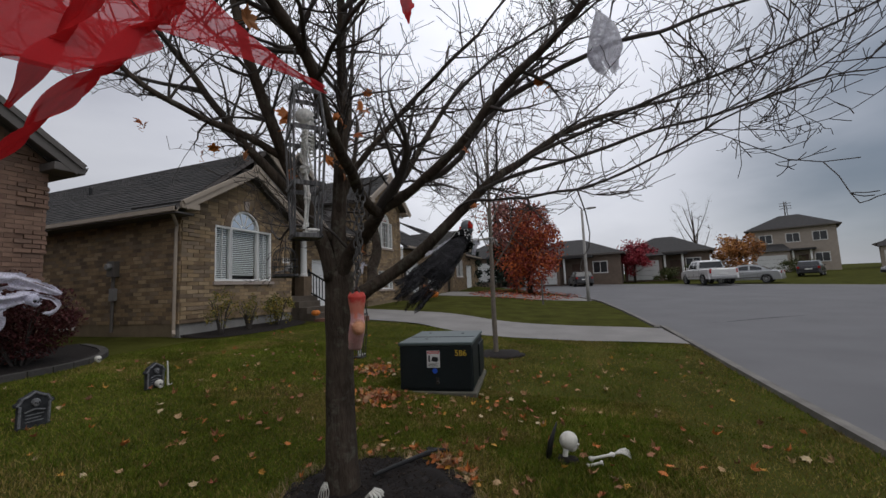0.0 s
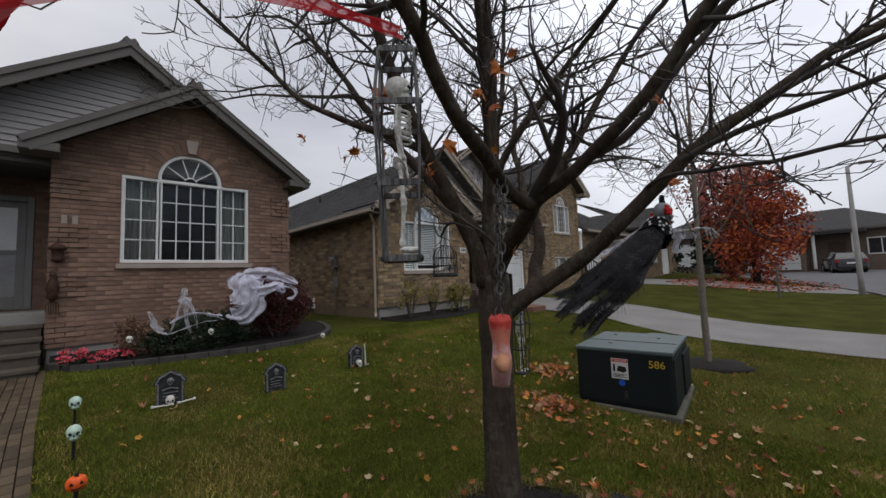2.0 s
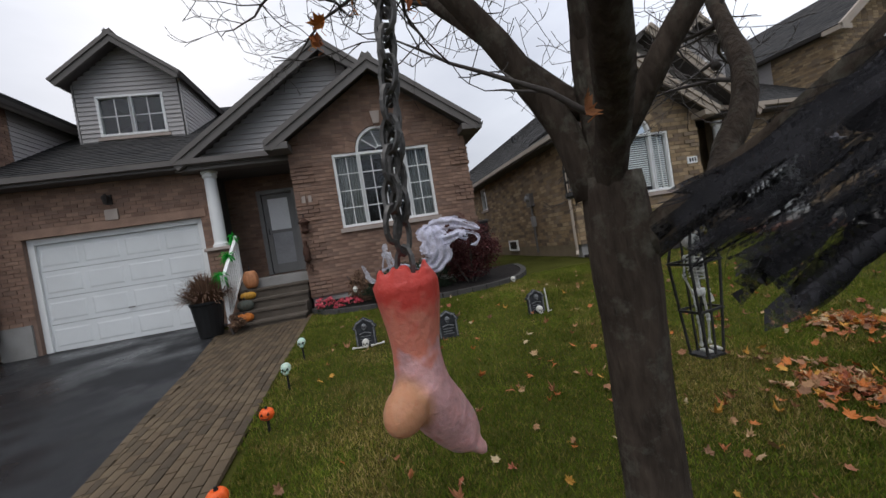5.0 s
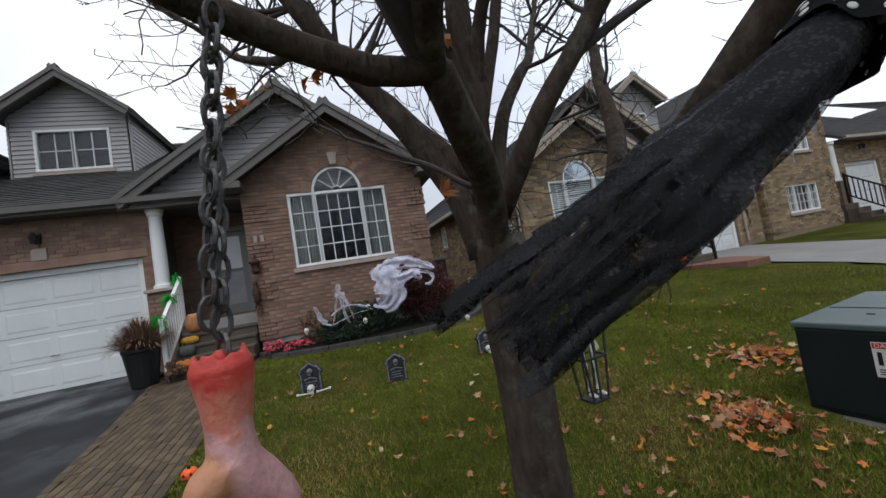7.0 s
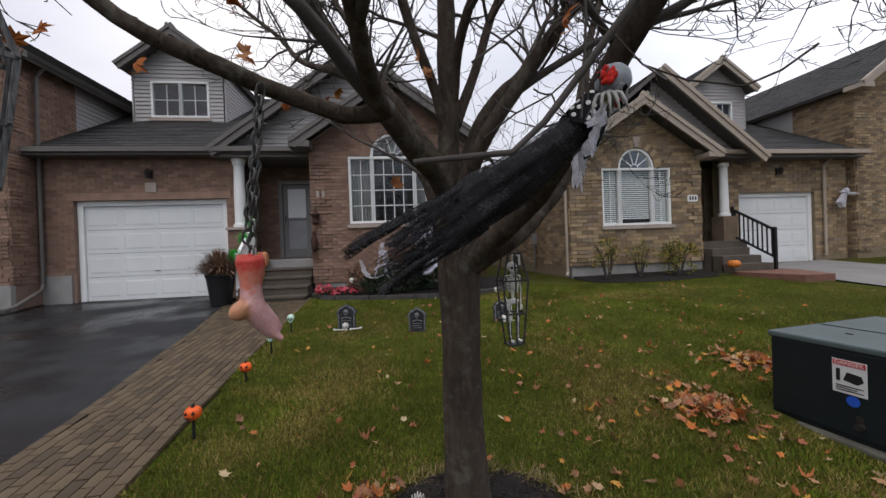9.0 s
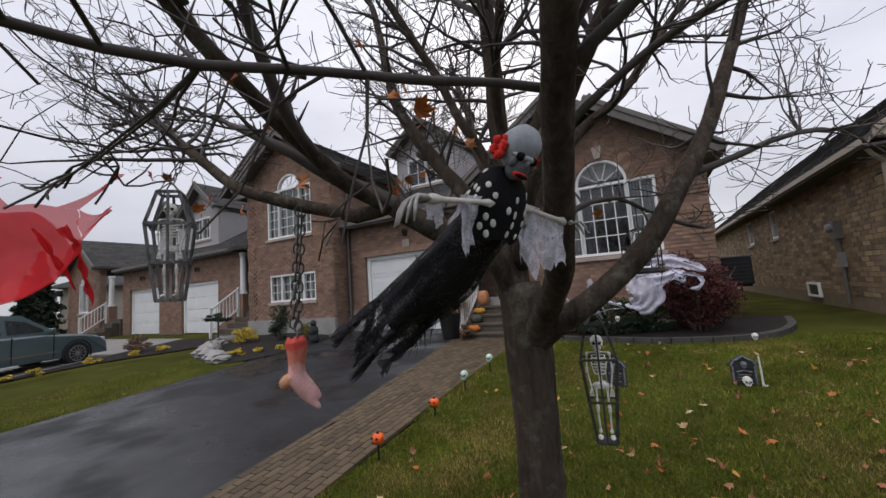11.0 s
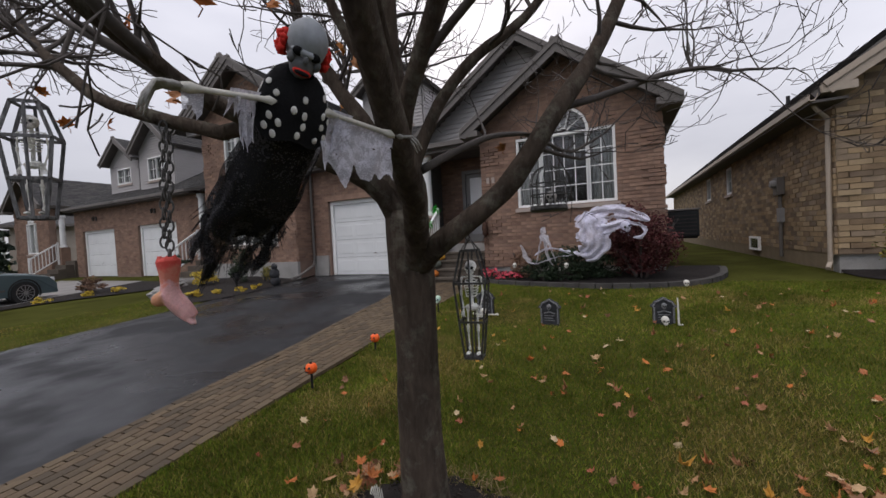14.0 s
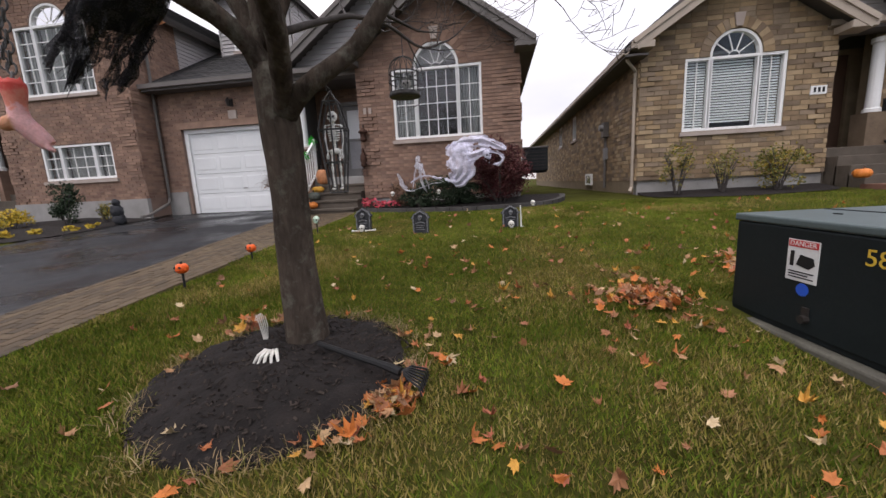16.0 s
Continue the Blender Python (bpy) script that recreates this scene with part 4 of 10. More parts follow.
# porch rail
q = MB()
q.span((-7.90, -0.66, 1.06), (-7.84, -0.60, 1.98))
q.span((-6.94, -0.66, 0.30), (-6.88, -0.60, 1.25))
board(q, (-7.87, -0.63, 1.94), (-6.9, -0.63, 1.2), 0.06, 0.05)
board(q, (-7.87, -0.63, 1.2), (-6.9, -0.63, 0.5), 0.04, 0.04)
rail = part("stair_rail", q, m_white, house, "white painted stair railing", bevel=0.005)
for i in range(9):
    t = (i + 0.7) / 9.4
    x = -7.87 + 0.97 * t
    q = MB()
    q.span((x - 0.012, -0.642, 1.18 - 0.7 * t), (x + 0.012, -0.618, 1.9 - 0.74 * t))
    part("baluster", q, m_white, rail)
# garage bay with dormer
to = facing_street(-8.0)
g = [gap(-4.23, -1.22, 0.2, 2.46)]
w = wall(house, to, -4.86, -1.0, 0.2, lambda u: 3.45, g, 0.24, m_mortar_pink)
bricks(w, to, brick_courses(to, -4.86, -1.0, 0.9, lambda u: 3.42, g), m_brick_pink)
q = MB()
q.span((-8.03, -4.84, 0.1), (-7.96, -4.3, 0.9))
part("foundation", q, m_concrete, house)
q = MB()
q.span((-8.03, -1.16, 0.1), (-7.96, -0.98, 0.9))
part("foundation", q, m_concrete, house)
q = MB()
q.span((-8.02, -4.33, 2.46), (-7.975, -1.12, 2.62))
part("lintel", q, m_brick_pink, house)
q = MB()
q.span((-8.0, -2.83, 2.62), (-7.96, -2.61, 2.82))
part("keystone", q, m_stone_trim, house)
garage_door(house, facing_street(-8.0), -4.23, -1.22, 0.318, 2.46)
coach_lamp(house, -7.98, -2.72, 3.0)
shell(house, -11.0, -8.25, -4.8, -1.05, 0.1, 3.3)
roof_slope(house, (-7.62, -4.92, 3.44), (-7.62, -1.2, 3.44), (-14.0, -4.92, 7.0), (-14.0, 0.5, 7.0), 9)
q = MB()
q.span((-8.0, -4.86, 3.34), (-7.64, -1.2, 3.40))
part("soffit", q, m_soffit, house)
dormer(house, -10.0, -4.18, -2.0, 4.7, 4.9, 5.86, 6.15, 7.17, -3.78, -2.35, m_trim)
q = MB()
q.span((-20, -4.8, 0.2), (-14.6, 4.3, 3.4))
part("rear_wall", q, m_mortar_pink, house)
roof_slope(house, (-21, 0.5, 3.4), (-21, -4.9, 3.4), (-14.0, 0.5, 7.0), (-14.0, -4.9, 7.0), 10, course=0.4)

# ---------------------------------------------------------------- the tan brick house
hb = thing("brick_house", "tan brick bungalow with arched window and white blinds", "house", loc=(-7.75, 9.0, 0.4))
front_gable(hb, -7.75, 6.66, 10.2, 0.62, 8.44, 4.68, 0.655, (7.51, 9.37, 1.58, 3.0), (8.44, 0.48, 0.49), m_brick_tan, m_mortar_tan, m_trim_tan, fill="blind", rows=1, mid_cols=1, xback=-9, brick=(0.095, 0.29))
q = MB()
q.span((-27.8, 6.69, -0.1), (-7.78, 10.2, 0.62))
part("foundation", q, m_concrete, hb)
to = facing_south(6.66)
g = [gap(-14.7, -14.0, 2.15, 3.0), gap(-17.8, -17.0, 2.15, 3.0)]
w = wall(hb, to, -28, -7.75 - 0.241, 0.2, lambda u: 3.18, g, 0.2, m_mortar_tan)
bricks(w, to, brick_courses(to, -28, -7.75, 0.62, lambda u: 3.18, g, (-7.75,), 0.095, 0.29), m_brick_tan)
for a in (-14.7, -17.8):
    window(hb, to, a, a + 0.75, 2.15, 3.0, [(a, a + 0.75, 2)], rows=2)
shell(hb, -27, -8.0, 6.9, 10.1, 0.9, 3.1)
# the long roof, hipped at the back
sl = (5.4 - 3.2) / 2.75
roof_slope(hb, (-7.4, 6.25, 3.2), (-28.4, 6.25, 3.2), (-7.6, 9.0, 5.4), (-25.0, 9.0, 5.4), 11)
roof_slope(hb, (-28.4, 6.25, 3.2), (-28.4, 12, 3.2), (-25.0, 9.0, 5.4), (-25.0, 9.01, 5.4), 12)
roof_slope(hb, (-28.4, 11.85, 3.2), (-7.42, 11.85, 3.2), (-25.0, 9.0, 5.4), (-7.42, 9.0, 5.4), 13)
rake(hb, [(-7.4, 9.0, 5.42), (-7.4, 11.85, 3.22)], m_trim_tan, 0.22)
gutter(hb, (-7.4, 6.27, 3.2), (-28.4, 6.27, 3.2), m_trim_tan)
to = facing_street(-7.9)
t2 = lambda u: 5.26 - 0.77 * abs(u - 9.0)
wall(hb, to, 9.0, 11.4, 3.3, t2, [], 0.15, m_siding)
siding(hb, to, 9.0, 11.5, 3.3, t2, [], m_siding)
q = MB()
q.span((-28, 6.26, 3.06), (-7.42, 6.7, 3.1))
part("soffit", q, m_soffit, hb)
downpipe(hb, [(-7.62, 6.32, 3.12), (-7.66, 6.42, 2.98), (-7.82, 6.6, 2.86), (-7.84, 6.6, 2.7), (-7.84, 6.6, 0.5), (-7.72, 6.52, 0.40)], m_trim_tan)
for xv, yv, lo, hi in ((-11, 9.3, 4.6, 5.35), (-11, 10.9, 3.6, 5.0), (-13.5, 7.9, 4.2, 4.75)):
    q = MB()
    q.tube([(xv, yv, lo), (xv, yv, hi)], 0.05, 8)
    part("roof_vent", q, m_dark, hb)
# entry
to = facing_street(-8.9)
g = [gap(10.55, 11.35, 1.12, 3.1)]
w = wall(hb, to, 10.0, 11.75, 0.9, lambda u: 3.2, g, 0.2, m_mortar_tan)
q = MB()
q.span((-9.05, 10.55, 1.12), (-8.98, 11.35, 3.1))
part("front_door", q, m_door_brown, hb, "dark brown entry door")
q = MB()
q.span((-9.0, 10.2, 0.3), (-7.8, 11.55, 1.1))
for i in range(3):
    h = 1.1 - 0.18 * (i + 1)
    q.span((-7.8 + 0.3 * i - 0.05, 10.25, 0.2), (-7.8 + 0.3 * (i + 1), 11.3, h))
part("entry_steps", q, m_step, hb, bevel=0.01)
q = MB()
q.lathe([(0.14, 1.75), (0.14, 1.82), (0.11, 1.85), (0.1, 3.05), (0.13, 3.08), (0.13, 3.16)], 16, 0, Matrix.Translation((-8.1, 11.2, 0)))
part("porch_column", q, m_white, hb, "white porch column")
q = MB()
q.span((-8.3, 11.0, 0.4), (-7.92, 11.4, 1.75))
part("pier", q, m_brick_tan, hb)
q = MB()
q.span((-8.05, 11.34, 1.1), (-7.99, 11.40, 2.0))
q.span((-6.95, 11.34, 0.4), (-6.89, 11.40, 1.4))
board(q, (-8.02, 11.37, 1.95), (-6.92, 11.37, 1.36), 0.06, 0.05)
board(q, (-8.02, 11.37, 1.25), (-6.92, 11.37, 0.7), 0.05, 0.04)
rb = part("stair_rail", q, m_dark, hb, "black stair railing")
for i in range(9):
    t = (i + 0.6) / 9.2
    q = MB()
    x = -8.02 + 1.1 * t
    q.span((x - 0.012, 11.358, 1.22 - 0.55 * t), (x + 0.012, 11.382, 1.92 - 0.59 * t))
    part("baluster", q, m_dark, rb)
q = MB()
q.span((-7.735, 9.80, 2.13), (-7.715, 10.08, 2.29))
part("house_sign", q, m_white, hb)
q = MB()
for i in range(3):
    q.span((-7.714, 9.85 + 0.075 * i, 2.17), (-7.709, 9.89 + 0.075 * i, 2.26))
part("house_sign_bars", q, m_dark, hb)
# garage bay
to = facing_street(-8.2)
g = [gap(11.75, 14.15, 0.4, 2.38)]
w = wall(hb, to, 11.2, 15.2, 0.3, lambda u: 3.4, g, 0.24, m_mortar_tan)
bricks(w, to, brick_courses(to, 11.3, 15.2, 0.6, lambda u: 3.35, g, (), 0.095, 0.29), m_brick_tan)
garage_door(hb, to, 11.75, 14.15, 0.44, 2.38)
coach_lamp(hb, -8.18, 12.95, 2.95)
roof_slope(hb, (-7.75, 11.2, 3.4), (-7.75, 15.35, 3.4), (-11.6, 11.2, 5.55), (-11.6, 15.35, 5.55), 14)
gutter(hb, (-7.72, 15.3, 3.44), (-7.72, 10.0, 3.44), m_trim_tan)
q = MB()
q.span((-8.2, 10.1, 3.26), (-7.75, 15.2, 3.3))
part("soffit", q, m_soffit, hb)
dormer(hb, -10.1, 11.9, 14.0, 4.65, 4.78, 5.6, 5.95, 6.9, 12.35, 13.55, m_trim_tan)
downpipe(hb, [(-7.9, 14.41, 3.3), (-8.12, 14.38, 3.1), (-8.12, 14.38, 0.6)], m_trim_tan)

# ---------------------------------------------------------------- two-storey houses and the rest of the row
def two_storey(parent, x, y0, y1, zb, c, apex, slope, lower, upper, arch, bm, mm, fascia, xback=-15.0, off=0.0, extra_apex=0.4):
    to = facing_street(x)
    g = [gap(*lower), gap(*upper, arch)]
    top = lambda u: apex - 0.16 - slope * abs(u - c)
    w = wall(parent, to, y0, y1, zb, top, g, 0.24, mm)
    bricks(w, to, brick_courses(to, y0, y1, zb + 0.35, top, g, (y0, y1)), bm)
    u0, u1, z0, z1 = lower
    s = (u1 - u0) * 0.27
    window(parent, to, u0, u1, z0, z1, [(u0, u0 + s, 2), (u0 + s - 0.03, u1 - s + 0.03, 3), (u1 - s, u1, 2)], rows=3, fill="all")
    u0, u1, z0, z1 = upper
    s = (u1 - u0) * 0.27
    window(parent, to, u0, u1, z0, z1, [(u0, u0 + s, 2), (u0 + s - 0.03, u1 - s + 0.03, 3), (u1 - s, u1, 2)], arch, rows=5, fill="all")
    half = max(c - y0, y1 - c) + 0.3
    ze = apex - slope * half
    xo = x + 0.36
    roof_slope(parent, (xo, c - half, ze), (xback, c - half, ze), (xo, c, apex), (xback, c, apex), 15)
    roof_slope(parent, (xback, c + half, ze), (xo, c + half, ze), (xback, c, apex), (xo, c, apex), 16)
    rake(parent, [(xo + 0.03, c - half, ze + 0.02), (xo + 0.03, c, apex + 0.02), (xo + 0.03, c + half, ze + 0.02)], fascia, 0.22)
    if off:
        c2, a2 = c + off, apex + extra_apex
        h2 = half + abs(off) * 0.6
        xo2 = x + 0.02
        roof_slope(parent, (xo2, c2 - h2, a2 - slope * h2), (xback, c2 - h2, a2 - slope * h2), (xo2, c2, a2), (xback, c2, a2), 17)
        roof_slope(parent, (xback, c2 + h2, a2 - slope * h2), (xo2, c2 + h2, a2 - slope * h2), (xback, c2, a2), (xo2, c2, a2), 18)
        rake(parent, [(xo2 + 0.03, c2 - h2, a2 - slope * h2 + 0.02), (xo2 + 0.03, c2, a2 + 0.02), (xo2 + 0.03, c2 + h2, a2 - slope * h2 + 0.02)], fascia, 0.22)
        t3 = lambda u: a2 - 0.14 - slope * abs(u - c2)
        siding(parent, facing_street(x - 0.3), c2 - h2 + 0.3, c2 + h2 - 0.3, ze - 0.1, t3, [], m_siding)
        wall(parent, facing_street(x - 0.3), c2 - h2 + 0.3, c2 + h2 - 0.3, ze - 0.1, t3, [], 0.1, m_siding)
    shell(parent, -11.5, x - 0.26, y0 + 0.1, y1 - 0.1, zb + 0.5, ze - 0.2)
    for sgn, e in ((-1, c - half), (1, c + half)):
        q = MB()
        q.span((x - 0.02, min(e, e - sgn * 0.42), ze - 0.14), (xo + 0.05, max(e, e - sgn * 0.42), ze - 0.01))
        part("eave_return", q, fascia, parent)
    return ze, half


def plain_bay(parent, x, y0, y1, zb, doors, ze, bm, mm, fascia, dorm=None, xback=-14.0, slope=0.557):
    """A garage bay with a sloping roof and, where given, a dormer."""
    to = facing_street(x)
    g = [gap(a, b, zb - 0.1, zb + 2.05) for a, b in doors]
    w = wall(parent, to, y0, y1, zb - 0.2, lambda u: ze, g, 0.24, mm)
    bricks(w, to, brick_courses(to, y0, y1, zb + 0.1, lambda u: ze, g), bm)
    for a, b in doors:
        garage_door(parent, to, a, b, zb + 0.0, zb + 2.05)
        coach_lamp(parent, x + 0.02, (a + b) / 2, zb + 2.55)
    shell(parent, x - 3, x - 0.25, y0 + 0.05, y1 - 0.05, zb - 0.1, ze - 0.1)
    xo = x + 0.38
    roof_slope(parent, (xo, y0 - 0.1, ze), (xo, y1 + 0.1, ze), (xback, y0 - 0.1, ze + slope * (xo - xback)), (xback, y1 + 0.1, ze + slope * (xo - xback)), 19)
    gutter(parent, (xo + 0.02, y1 + 0.1, ze + 0.04), (xo + 0.02, y0 - 0.1, ze + 0.04), fascia)
    q = MB()
    q.span((x, y0, ze - 0.12), (xo, y1, ze - 0.08))
    part("soffit", q, m_soffit, parent)
    if dorm:
        a, b = dorm
        xd = x - 1.6
        zd = ze + slope * (xo - xd)
        dormer(parent, xd, a, b, zd, zd + 0.15, zd + 1.05, zd + 1.35, zd + 2.3, a + 0.4, b - 0.4, fascia)


def entry(parent, x, y0, y1, zb, rail_y, bm, railmat, ze, side=1):
    """Recessed doorway with a slab, steps, a column and a stair rail."""
    q = MB()
    q.span((x - 1.2, y0, zb - 0.3), (x, y1, zb + 0.75))
    for i in range(4):
        q.span((x + 0.28 * i - 0.04, y0 + 0.1, zb - 0.3), (x + 0.28 * (i + 1), y1 - 0.1, zb + 0.75 - 0.175 * (i + 1)))
    part("entry_steps", q, m_step, parent, bevel=0.01)
    q = MB()
    q.span((x - 1.3, y0, zb - 0.2), (x - 1.15, y1, ze))
    part("wall", q, bm, parent)
    q = MB()
    c = (y0 + y1) / 2
    q.span((x - 1.15, c - 0.42, zb + 0.75), (x - 1.1, c + 0.42, zb + 2.8))
    part("front_door", q, m_door_brown, parent)
    q = MB()
    q.lathe([(0.14, zb + 1.4), (0.14, zb + 1.48), (0.11, zb + 1.5), (0.1, ze - 0.3), (0.14, ze - 0.25), (0.14, ze - 0.15)], 14, 0, Matrix.Translation((x - 0.05, rail_y, 0)))
    part("porch_column", q, m_white, parent)
    q = MB()
    q.span((x - 0.22, rail_y - 0.19, zb - 0.2), (x + 0.12, rail_y + 0.19, zb + 1.4))
    part("pier", q, bm, parent)
    q = MB()
    q.span((x + 0.13, rail_y - 0.03, zb + 0.6), (x + 0.19, rail_y + 0.03, zb + 1.65))
    q.span((x + 1.12, rail_y - 0.03, zb - 0.05), (x + 1.18, rail_y + 0.03, zb + 0.98))
    board(q, (x + 0.16, rail_y, zb + 1.62), (x + 1.15, rail_y, zb + 0.93), 0.06, 0.05)
    board(q, (x + 0.16, rail_y, zb + 0.9), (x + 1.15, rail_y, zb + 0.2), 0.05, 0.04)
    r = part("stair_rail", q, railmat, parent)
    for i in range(8):
        t = (i + 0.6) / 8.2
        q = MB()
        xx = x + 0.16 + 0.99 * t
        q.span((xx - 0.013, rail_y - 0.012, zb + 0.88 - 0.7 * t), (xx + 0.013, rail_y + 0.012, zb + 1.6 - 0.7 * t))
        part("baluster", q, railmat, r)


# the pink two-storey neighbour
hc = thing("brick_house", "pink brick two-storey house with white framed windows", "house", loc=(-7.35, -6.8, 0.3))
ze, half = two_storey(hc, -7.35, -8.75, -4.86, 0.2, -6.75, 6.85, 0.68, (-7.67, -5.61, 1.33, 2.19), (-7.73, -5.70, 3.37, 4.95), (-6.71, 0.52, 0.46), m_brick_pink, m_mortar_pink, m_trim, off=-0.8)
q = MB()
q.span((-7.4, -8.78, 0.0), (-7.30, -4.84, 0.78))
part("foundation", q, m_concrete, hc)
to = facing_north(-4.86)
w = wall(hc, to, -15, -7.35 - 0.241, 0.1, lambda u: 5.3, [], 0.2, m_mortar_pink)
bricks(w, to, brick_courses(to, -9.0, -7.35, 0.78, lambda u: 5.3, [], (-7.35,)), m_brick_pink)
siding(hc, facing_north(-4.86), -15, -9.0, 3.4, lambda u: 5.3, [], m_siding)
gutter(hc, (-6.98, -4.58, 5.28), (-15, -4.58, 5.28), m_trim)
downpipe(hc, [(-7.9, -4.6, 5.2), (-7.9, -4.75, 5.0), (-7.9, -4.78, 0.75), (-7.78, -4.72, 0.62), (-7.0, -4.55, 0.38), (-6.75, -4.5, 0.36)], m_trim)
entry(hc, -7.9, -10.1, -8.75, 0.33, -9.95, m_brick_pink, m_white, 3.4)
plain_bay(hc, -8.0, -15.0, -10.1, 0.33, [(-14.2, -11.6)], 3.4, m_brick_pink, m_mortar_pink, m_trim)
dormer(hc, -8.6, -14.9, -12.5, 3.95, 4.25, 5.2, 5.5, 6.75, -14.3, -13.1, m_trim)
roof_slope(hc, (-7.5, -10.2, 3.4), (-7.5, -8.8, 3.4), (-10, -10.2, 4.6), (-10, -8.8, 4.6), 20)

hg = thing("brick_house", "brown brick bungalow at the end of the row", "house", loc=(-8.0, -19.0, 0.3))
dormer(hg, -8.8, -17.7, -15.4, 4.06, 4.4, 5.1, 5.35, 6.4, -17.1, -16.0, m_trim)
plain_bay(hg, -8.0, -19.4, -15.0, 0.33, [(-18.7, -16.0)], 3.4, m_brick_pink, m_mortar_pink, m_trim)
entry(hg, -7.9, -20.7, -19.4, 0.33, -20.5, m_brick_pink, m_white, 3.4)
front_gable(hg, -7.6, -24.6, -20.8, 0.4, -22.7, 5.3, 0.72, (-23.3, -22.1, 1.5, 3.0), (-22.7, 0.42, 0.42), m_brick_pink, m_mortar_pink, m_trim, fill="all", mid_cols=2)

# the tan two-storey neighbour
hd = thing("brick_house", "tan brick two-storey house with arched upper window", "house", loc=(-8.0, 17.0, 0.6))
two_storey(hd, -8.0, 15.25, 18.7, 0.3, 17.05, 6.75, 0.72, (16.25, 17.75, 1.2, 2.1), (16.35, 17.8, 3.2, 4.5), (17.08, 0.4, 0.4), m_brick_tan, m_mortar_tan, m_trim_tan, off=0.6, extra_apex=0.35)
to = facing_south(15.25)
w = wall(hd, to, -15, -8.0 - 0.241, 0.3, lambda u: 5.2, [], 0.2, m_mortar_tan)
bricks(w, to, brick_courses(to, -9.6, -8.0, 0.7, lambda u: 5.2, [], (-8.0,)), m_brick_tan)
siding(hd, to, -15, -9.6, 3.5, lambda u: 5.2, [], m_siding)
entry(hd, -8.2, 18.7, 19.6, 0.62, 19.3, m_brick_tan, m_dark, 3.6)
plain_bay(hd, -8.3, 19.6, 26.4, 0.62, [(20.0, 22.0), (23.3, 25.3)], 3.5, m_brick_tan, m_mortar_tan, m_trim_tan, (20.0, 21.9))
he = thing("brick_house", "tan brick bungalow half hidden by conifers", "house", loc=(-7.9, 29.0, 0.9))
front_gable(he, -7.9, 27.4, 31.2, 0.8, 29.3, 5.6, 0.66, (28.4, 30.2, 1.9, 3.3), None, m_brick_tan, m_mortar_tan, m_trim_tan, fill="all", rows=2, mid_cols=2)
plain_bay(he, -8.3, 31.3, 37.0, 0.95, [(32.2, 34.6)], 3.8, m_brick_tan, m_mortar_tan, m_trim_tan)
q = MB()
q.span((-9.4, 26.4, 0.4), (-8.3, 27.4, 3.6))
part("wall", q, m_brick_tan, he)


